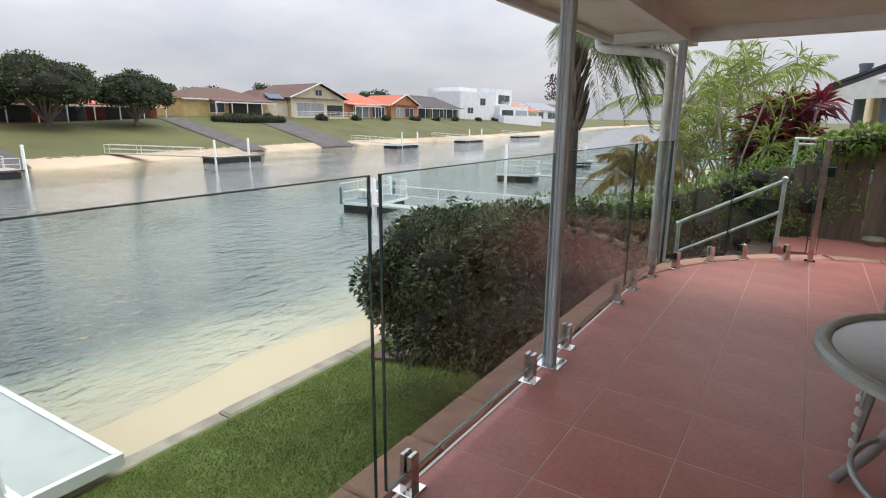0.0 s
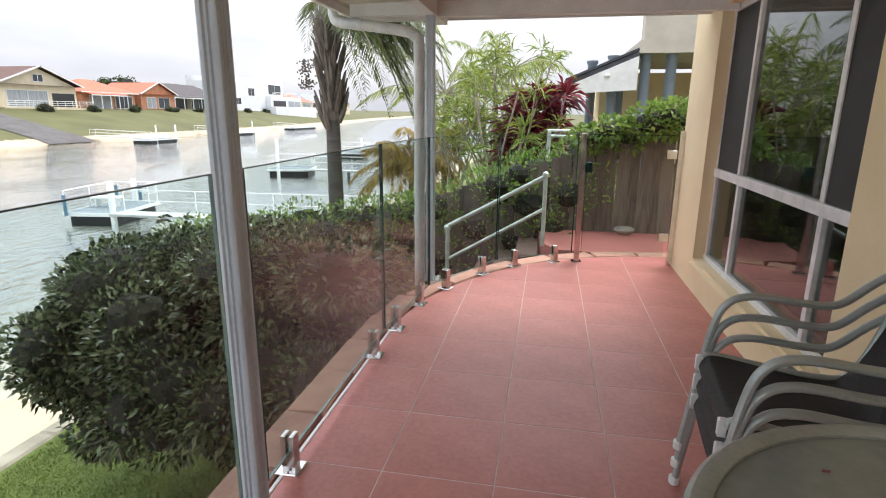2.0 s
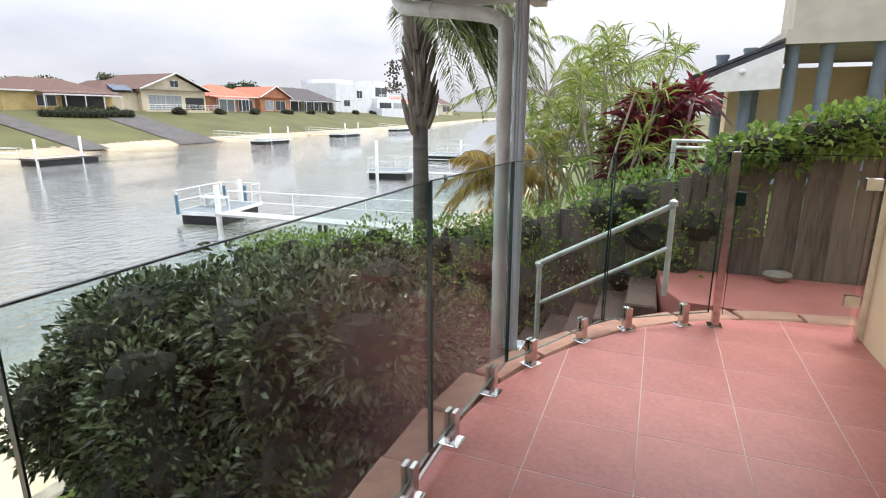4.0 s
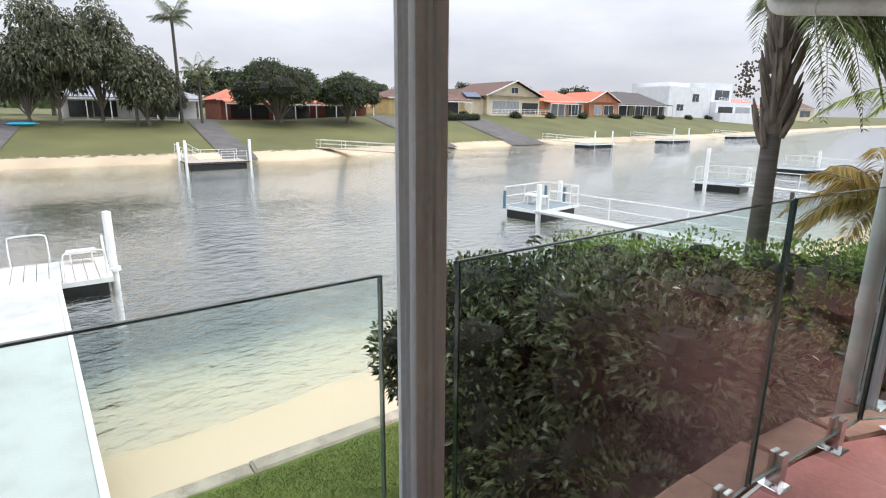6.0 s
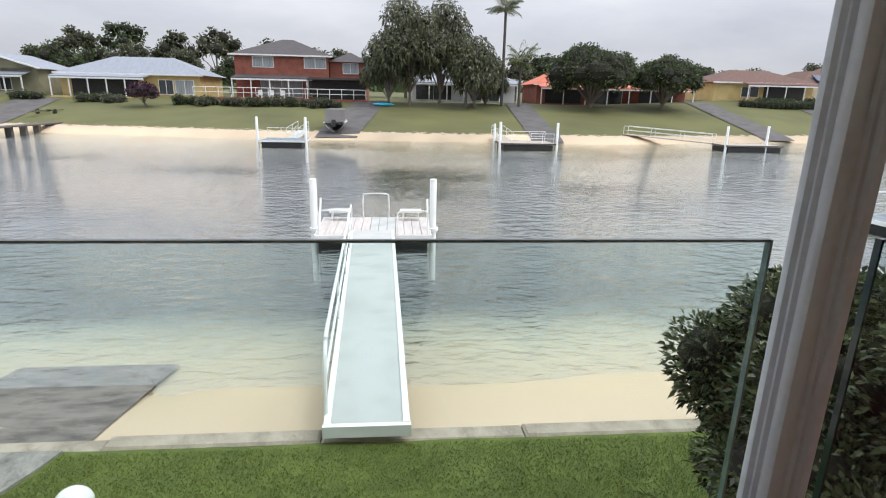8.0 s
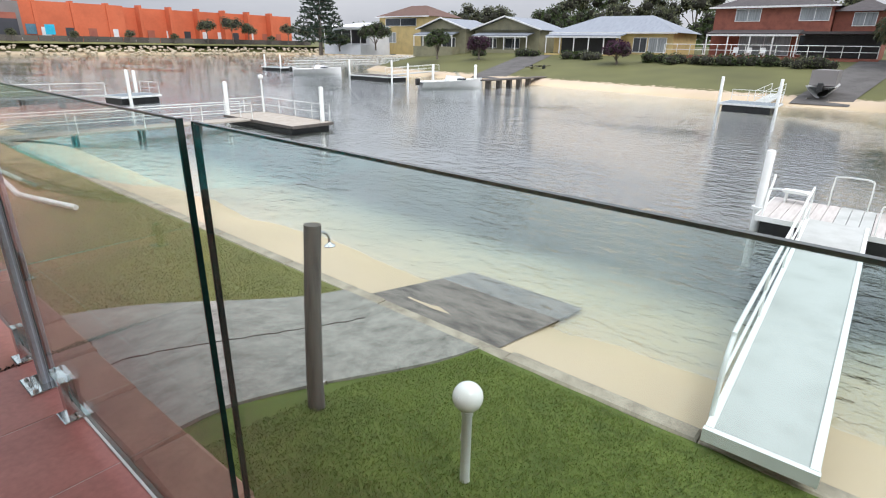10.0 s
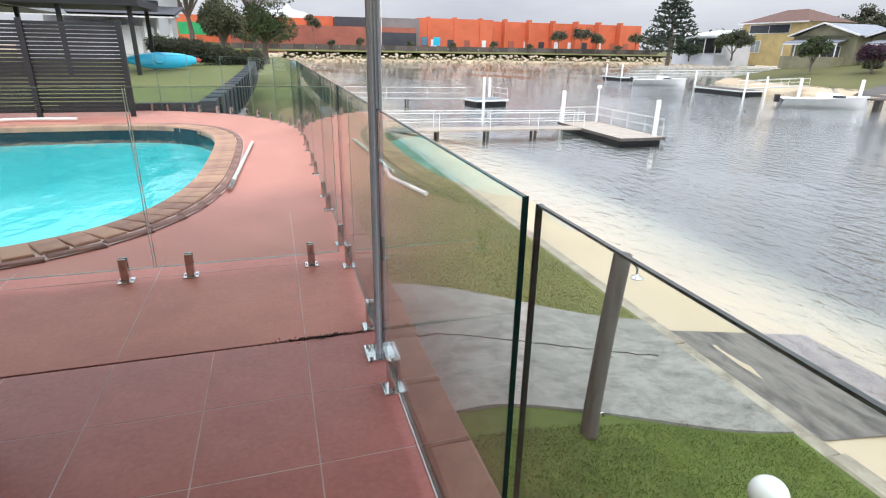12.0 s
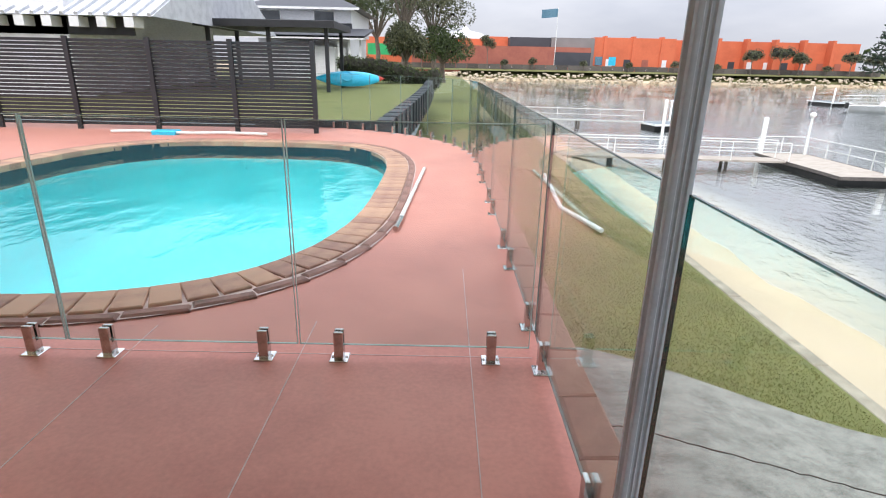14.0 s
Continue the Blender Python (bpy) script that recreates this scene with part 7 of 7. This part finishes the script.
palm(-79, 17.2, -0.2, 6.5, 20, 3.0, 0.18, "shorter palm on the far bank", M_LEAF_PALM, rise=1.8, droop=1.1, blade=0.9, boots=False, leaflets=30)
palm(-77.5, 9.3, -1.0, 8.0, 20, 2.8, 0.18, "palm among gum trees on the far bank", M_LEAF_PALM, rise=1.4, droop=1.2, blade=0.9, boots=False, leaflets=30)
# Norfolk pine on the point
pine = thing("norfolk_pine", "dark tiered pine tree on the point", "tree")
part("trunk", Shape().tube([(-75, -97, -1.0), (-75, -97, 14)], [0.45, 0.06], 8), M_BARK, pine)
lf, wd = Shape(), Shape()
for tier in range(15):
    zt = 1.5 + tier * 0.85
    reach = 6.2 * (1 - tier / 16.0)
    for k in range(7):
        a = tier * 0.6 + k * 2 * math.pi / 7 + rnd(-0.15, 0.15)
        tip = Vector((-75 + reach * math.cos(a), -97 + reach * math.sin(a), zt + reach * 0.14 + rnd(-0.2, 0.2)))
        wd.tube([(-75, -97, zt), tip], [0.07, 0.02], 4)
        m = 34
        tt = np.random.uniform(0.25, 1.0, (m, 1))
        base = np.array([[-75, -97, zt]]) * (1 - tt) + np.array([tuple(tip)]) * tt
        dd = np.random.normal(size=(m, 3)) * np.array([1, 1, 0.35]) + np.array([math.cos(a), math.sin(a), 0.25]) * 0.6
        leaves(base + np.random.normal(scale=0.12, size=(m, 3)), dd, 0.75, 0.34, lf, droop=-0.1)
part("branches", wd, M_BARK, pine)
part("needles", lf, M_LEAF_PINE, pine)
for x, y, z, h, sp, mt, lab in ((-76, -66, -0.5, 4.8, 2.6, M_LEAF_FAR, "rounded green shrub tree beside a house"), (-82, -88, 0.6, 5.2, 4.0, M_LEAF_FAR, "dense dark shrubbery on the point"), (-80, -97, 0.2, 3.0, 3.0, M_LEAF_FAR, "low green bushes on the point"),
                                (-78, -58.5, -0.3, 3.6, 2.4, M_LEAF_PURPLE, "purple-leaved bush on the far lawn"), (-77, -33.8, -0.6, 3.4, 2.3, M_LEAF_PURPLE, "purple flowering bush on the far bank")):
    tree(x, y, z, h, sp, lab, mt, 2400, 0.32, 0.15, 0.15, 0.9, 14, cores=0.8, wild=0.8, name="bush_tree")
for y in (-29, -26, -22.5, -19, -15.5, -12, -9.5, -40, -43, -52, -62, 84, 96, 108, 122, 135, 148, 60.5, 64, 68, 170, 190):
    xx = shore(y) - (19 if y < 55 else 21)
    cl = [(xx + rnd(-0.7, 0.7), y + rnd(-1.4, 1.4), ground_z(xx, y) + rnd(0.2, 0.7), rnd(0.6, 1.1), rnd(0.7, 1.2), rnd(0.5, 0.8)) for _ in range(5)]
    bush("garden_bush", "rounded green garden bush on the far bank", "bush", cl, 700, random.choice([M_LEAF_FAR, M_LEAF_FAR, M_LEAF_GUM, M_LEAF_SHRUB]), 0.28, 0.16, cores=0.85)
cl = [(-84.5, 55 + 0.9 * k, 1.3 + rnd(-0.05, 0.05), 0.7, 0.8, 0.75) for k in range(17)]
bush("clipped_hedge", "long clipped green hedge on the far bank", "hedge", cl, 3200, M_LEAF_FAR, 0.25, 0.14, cores=0.92)
# trees behind the roofs
for k in range(16):
    y = -96 + k * 8.0 + rnd(-2.5, 2.5)
    tree(-112 - rnd(0, 8), y, 0.8, rnd(7.5, 11.5), rnd(3.5, 6.0), "leafy green tree behind the far houses", random.choice([M_LEAF_FAR, M_LEAF_GUM, M_LEAF_GUM]), 1300, 0.6, 0.3, 0.2, 0.8, 14, cores=0.7, wild=1.4)
for k in range(46):
    y = -120 + k * 9.5 + rnd(-3, 3)
    far = y < -45 or y > 100
    x = -128 - rnd(0, 26) - (30 if y > 150 else 0)
    h = rnd(8.5, 12.5) if not (-75 < y < -25) else rnd(13, 19)
    tree(x, y, 0.8, h + (2 if y > 120 else 0), rnd(4.5, 7.5), "distant green tree behind the houses", random.choice([M_LEAF_FAR, M_LEAF_GUM]), 900, 0.8, 0.3, 0.3, 0.7, 11, cores=0.75, wild=1.2)
far_woods = Shape()
pts = np.stack([np.random.uniform(-420, -300, 9000), np.random.uniform(-420, 620, 9000), 1 + 15 * np.random.uniform(0, 1, 9000) ** 0.6], 1)
pts[:, 2] *= 0.8 + 0.4 * np.sin(pts[:, 1] * 0.05) * np.sin(pts[:, 1] * 0.017)
tagged(part("far_woods", leaves(pts, np.random.normal(size=pts.shape), 5.5, 4.0), M_LEAF_FAR), "hazy distant line of trees", "trees", kind="stuff")

# far-bank jetties
def bank_dock(cx, cy, w, d, label, mat, shore_x, rails, piles, legs=2, z=-2.55):
    small_dock(cx, cy, w, d, z, label, mat, (shore(cy) - 1.0, cy + shore_x), piles, rails, 1.1, False, 0, -2.2, 0)


bank_dock(-50.6, -10.6, 3.4, 4.0, "dark far jetty with white piles", M_DOCKGREY, 0.4, [((-1.6, -1.9), (-1.6, 1.9), 4)], [(1.4, -2.1, 2.0), (1.4, 2.1, 2.0)])
bank_dock(-51.3, 11.8, 3.4, 5.2, "tan timber far jetty with white globe piles", M_OLDBOARD, -1.5, [((-1.6, -2.4), (-1.6, 2.4), 4), ((1.6, 0.2), (1.6, 2.4), 3)], [(1.6, -2.7, 1.9), (1.6, 2.7, 1.9), (-1.4, -2.7, 1.6)])
bank_dock(-52.3, 35.0, 3.0, 6.0, "far jetty with a white-railed timber walkway", M_OLDBOARD, -9.0, [], [(1.3, -3.0, 1.8), (1.3, 1.2, 1.9)], 4)
bank_dock(-56.5, 71.0, 3.0, 6.5, "low far jetty with white piles", M_DOCKGREY, 0.4, [], [(1.3, -1.5, 2.0), (1.3, 2.8, 2.0)])
bank_dock(-60.0, 99.0, 3.0, 8.0, "low far jetty with white piles", M_DOCKGREY, 0.4, [((-1.4, 0), (-1.4, 3.5), 3)], [(1.3, -2.0, 2.2), (1.3, 3.2, 2.2)])
bank_dock(-66.0, 140.0, 3.0, 14.0, "low dark jetty along the far bank", M_DOCKGREY, 0.4, [], [])
bank_dock(-53.0, -57.0, 3.4, 8.0, "brown timber far jetty", M_TIMBER, 0.4, [], [(1.5, -4.0, 1.9), (1.5, 4.2, 2.0), (-1.5, 4.2, 1.6)])
bank_dock(-57.0, -86.0, 3.0, 6.0, "dark pontoon with white piles near the point", M_DOCKGREY, 0.4, [], [(1.3, -2.0, 2.0), (1.3, 2.6, 2.0)])
wk = thing("boat_walkway", "timber walkway on stumps beside the moored boat", "walkway")
part("deck", Shape().slab(-66, -52, -39.4, -38.2, -2.35, -2.2, 0.02), M_TIMBER, wk)
for k in range(6):
    part("stump", Shape().box(-53.5 - 2.2 * k, -53.1 - 2.2 * k, -39.1, -38.5, -4.4, -2.36), M_TIMBER, wk)
pile(wk, -51.8, -39.6, -4.5, -0.6, 0.16)
pile(wk, -51.8, -46.0, -4.5, -0.8, 0.16)


def boat(x, y, ang, length, label, cabin=True, z=WATER_Z):
    b = thing("motor_boat", label, "boat", "moored boats", pose(x, y, z, 0, 0, ang))
    n, sh = 16, Shape()
    rows = []
    for i in range(n + 1):
        t = i / n
        wx = -length / 2 + length * t
        half = 1.15 * (1 - max(0, (t - 0.45) / 0.55) ** 2.2) + 0.02
        top = 0.75 + 0.35 * t * t
        for k in range(9):
            u = -1 + 2 * k / 8
            rows.append((wx, half * u, -0.25 + (top + 0.25) * abs(u) ** 1.6))
    sh.add(rows, [(i * 9 + k, i * 9 + k + 1, (i + 1) * 9 + k + 1, (i + 1) * 9 + k) for i in range(n) for k in range(8)])
    part("hull", sh, M_BOAT, b, smooth=True)
    dk = Shape().add([(rows[i * 9 + k][0], rows[i * 9 + k][1] * 0.98, rows[i * 9 + k][2] - 0.06) for i in range(n + 1) for k in (0, 8)], [(2 * i, 2 * i + 2, 2 * i + 3, 2 * i + 1) for i in range(n)])
    part("deck", dk, M_BOAT, b)
    if cabin:
        part("cabin", Shape().add([(-0.6, -0.75, 0.7), (2.0, -0.55, 0.85), (2.0, 0.55, 0.85), (-0.6, 0.75, 0.7), (-0.4, -0.6, 1.35), (0.9, -0.5, 1.3), (0.9, 0.5, 1.3), (-0.4, 0.6, 1.35)],
             [(4, 5, 6, 7), (0, 1, 5, 4), (1, 2, 6, 5), (2, 3, 7, 6), (3, 0, 4, 7)]), M_BOAT, b)
        part("windscreen", Shape().add([(0.95, -0.55, 1.28), (0.95, 0.55, 1.28), (0.35, 0.6, 1.85), (0.35, -0.6, 1.85)], [(0, 1, 2, 3)]), M_DARKGLASS, b)
        part("stripe", Shape().box(0.4, 1.5, -0.66, -0.64, 0.9, 1.08), M_WINDARK, b, "dark cabin window")
    part("outboard", Shape().slab(-length / 2 - 0.45, -length / 2 - 0.05, -0.2, 0.2, 0.35, 1.05, 0.06), M_FLOAT, b, "black outboard motor")
    return b


boat(-49.0, -40.8, 152, 7.6, "white half-cabin motor boat moored at a walkway")
boat(-54.5, -72.0, 150, 7.4, "white cabin cruiser moored at a jetty")
bt = boat(-61.5, -7.0, 178, 4.6, "covered boat on a trailer on the ramp", False, -2.15)
part("canopy", Shape().prism([(-1.8, -1.0), (2.0, -0.8), (2.0, 0.8), (-1.8, 1.0)], 0.8, 2.1), M_GREYBIG, bt, "grey boat cover")
part("trailer", Shape().box(-2.2, 2.8, -0.9, -0.8, -0.4, -0.3).box(-2.2, 2.8, 0.8, 0.9, -0.4, -0.3), M_STEEL, bt)
tr_ = thing("boat_trailer", "empty galvanised boat trailer on the bank", "trailer")
part("frame", Shape().tube([(-74, -42.5, -1.1), (-68.5, -43.5, -1.3)], 0.1, 4).tube([(-74, -44.0, -1.1), (-68.5, -43.5, -1.3)], 0.1, 4), M_STEEL, tr_)
for y in (-42.4, -44.4):
    part("wheel", Shape().turned([(0.3, -0.1), (0.34, 0), (0.3, 0.1)], 12), M_FLOAT, tr_, at=pose(-72, y, -1.3, 90, 0, 0))
canoe = thing("blue_canoe", "small blue boat lying beside the far ramp", "boat", "", pose(-78, -2.2, 0.0, 0, 0, 80))
part("hull", hull(-1.5, 1.6, 12), M_KAYAK, canoe, smooth=True)

# ---- shopping centre bank at the end of the canal ----
YB = -215
mall = thing("shopping_centre", "long low orange shopping centre across the water", "building")
for x0, x1, z1, mat, dy in ((40, -13.5, 11.3, M_ORANGEBIG, -12), (-14, -23, 12.0, M_ORANGEBIG, -8), (13, -52, 8.3, M_BRICKBIG, 4), (-23, -38, 11.6, M_DARKBIG, 0), (-38.1, -54, 11.7, M_GREYBIG, 0.5), (-54.1, -84, 12.1, M_ORANGEBIG, 0), (-84.1, -154, 11.8, M_ORANGEBIG, -3)):
    part("wall", Shape().box(x1, x0, YB - 30 + dy, YB + dy, -1, z1), mat, mall)
part("green_front", Shape().box(-12, 30, YB - 6, YB - 3.6, 4.6, 8.6), M_GREENBIG, mall, "bright green shop front")
part("loading_bay", Shape().box(-52, -39, YB + 4.02, YB + 4.3, 1.5, 6.6), M_DARKBIG, mall)
for k in range(9):
    x = -58 - k * 10.5
    part("pilaster", Shape().box(x - 0.5, x + 0.5, YB - 2.9, YB + 0.5, 0, 12.6), M_ORANGEBIG, mall)
for k in range(14):
    x = -60 - k * 6.7
    part("doorway", Shape().box(x - 1.2, x + 1.2, YB - 0.2 - (3 if x < -84 else 0), YB + 0.15 - (3 if x < -84 else 0), 1.5, 4.6), random.choice([M_DARKBIG, M_WHITEWALL, M_BRICKBIG]), mall)
for x, mural in ((-56, M_BLUEPAD), (-61, M_KAYAK)):
    part("mural_block", Shape().box(x - 1.5, x + 1.2, YB + 0.05, YB + 0.2, 2.4, 5.4), mural, mall)
dome = thing("white_dome", "white domed roof behind the shopping centre", "building")
part("dome", Shape().turned([(12, 10.5), (11, 13.0), (7, 15.0), (2, 16.0), (0.5, 18.0), (0.05, 18.2)], 28, -8, -262), M_WHITEWALL, dome, smooth=True)
flag = thing("flagpole", "tall white flagpole with a dark blue flag", "flagpole")
part("pole", Shape().tube([(-39, -211, 1), (-39, -211, 21.5)], [0.16, 0.08], 6), M_PILE, flag)
part("flag", Shape().grid(10, 4, lambda u, v: (-39 + 5.8 * u, -211 + 0.35 * math.sin(u * 7), 18.3 + 2.8 * v - 0.5 * u)), M_BLUEPAD, flag, "dark blue waving flag")
wallb = thing("bank_fence", "low dark timber fence along the far bank", "fence")
for k in range(52):
    part("bay", Shape().box(-155 + k * 4.0, -151.15 + k * 4.0, -206.2, -206.0, 0.2, 2.1), M_TIMBER, wallb)
rocks_s = Shape()
for k in range(900):
    x, t = rnd(-190, 60), rnd(0, 1)
    c = (x, -194.5 - 5.5 * t, -3.1 + 2.4 * t)
    q = rnd(0.3, 0.75)
    rocks_s.turned([(q * 0.5, -q * 0.5), (q, 0), (q * 0.55, q * 0.5)], 6, *c)
tagged(part("revetment", rocks_s, M_ROCK), "pale rock revetment along the far bank", "rocks", kind="stuff")
s = Shape().grid(30, 2, lambda u, v: (-190 + 250 * u, -199.5 - 6.5 * v, -0.2 + 0.55 * v + 0.05))
structure("lawn_verge", s, M_GRASS_DRY, "grass verge above the rock revetment", "lawn")
random.seed(31)
np.random.seed(31)
for x, h, sp in ((-107, 9.0, 4.2), (-117, 10.5, 5.0), (-124, 8, 3.4), (-142, 8.5, 3.6), (-150, 8.0, 3.6), (2, 12, 4.5), (9, 10, 4), (-14, 13.0, 3.2), (-80, 4.0, 1.6), (-64, 3.4, 1.5), (-48, 3.5, 1.5), (-30, 4.2, 1.8), (-20, 3.4, 1.6), (-95, 3.4, 1.5), (-134, 3.6, 1.8)):
    tree(x, -203.5, 0.2, h, sp, "small gum tree before the shopping centre", M_LEAF_GUM, 1500 if h > 5 else 450, 0.5, 0.16, 0.45, 0.6, 12, cores=0.6, wild=1.4)
for k in range(24):
    x = -150 + k * 6.1
    car = thing("parked_car", "car parked beyond the far bank fence", "car", "parked cars", pose(x, -208.8, 0.4))
    part("body", Shape().slab(-2.1, 2.1, -0.85, 0.85, 0.35, 0.95, 0.12), random.choice([M_WHITEWALL, M_GREYBIG, M_DARKBIG, M_WHITEWALL, M_BLUEPAD]), car)
    part("cabin", Shape().add([(-1.3, -0.75, 0.95), (1.2, -0.75, 0.95), (1.2, 0.75, 0.95), (-1.3, 0.75, 0.95), (-0.9, -0.6, 1.5), (0.6, -0.6, 1.5), (0.6, 0.6, 1.5), (-0.9, 0.6, 1.5)], [(4, 5, 6, 7), (0, 1, 5, 4), (1, 2, 6, 5), (2, 3, 7, 6), (3, 0, 4, 7)]), M_WINDARK, car)
    for wx in (-1.3, 1.3):
        part("wheel", Shape().turned([(0.3, -0.1), (0.34, 0), (0.3, 0.1)], 10), M_FLOAT, car, at=pose(wx, 0.8, 0.34, 90, 0, 0))
# trees on this side, beyond the pool lawn
for x, y, h, sp, mt in ((4.2, -52, 13, 4.0, M_LEAF_GUM), (1.8, -60, 12, 4.0, M_LEAF_GUM), (7.5, -60, 12, 5.0, M_LEAF_FAR), (3.5, -44, 4.6, 1.7, M_LEAF_GUM), (0.8, -55, 4.5, 3.0, M_LEAF_FAR), (12, -60, 12, 5.0, M_LEAF_GUM)):
    tree(x, y, 0.3, h, sp, "loose green tree beyond the pool lawn", mt, 7000, 0.22, 0.24, 0.30, 0.8, 26, cores=0.12, wild=1.8)

# ---- saw-cut squares of the verandah floor ----
P = 0.468
tile_cache = {}
for i in range(-2, 6):
    for j in range(-10, 8):
        x0, y0 = 0.372 + i * P, 1.273 + j * P
        low = y0 + 0.003 if j > -10 else y0 - 0.2   # the last row runs on to the expansion joint
        sq = [(x0 + 0.003, low), (x0 + 0.003, y0 + P - 0.003), (x0 + P - 0.003, y0 + P - 0.003), (x0 + P - 0.003, low)]
        poly = clip(sq, DECK)
        if len(poly) < 3:
            continue
        whole = len(poly) == 4 and all(abs(a - c) < 1e-6 and abs(b - d) < 1e-6 for (a, b), (c, d) in zip(sorted(poly), sorted(sq)))
        if whole:
            if "whole" not in tile_cache:
                tile_cache["whole"] = Shape().slab(0.003, P - 0.003, 0.003, P - 0.003, -0.02, 0.0, 0.001).mesh("floor_square", M_DECK)
            part("floor_square", tile_cache["whole"], None, floor, at=pose(x0, y0, 0))
        else:
            local = [(x - x0, y - y0) for x, y in poly]
            part("floor_square", Shape().prism(local[::-1], -0.02, 0.0), M_DECK, floor, at=pose(x0, y0, 0))
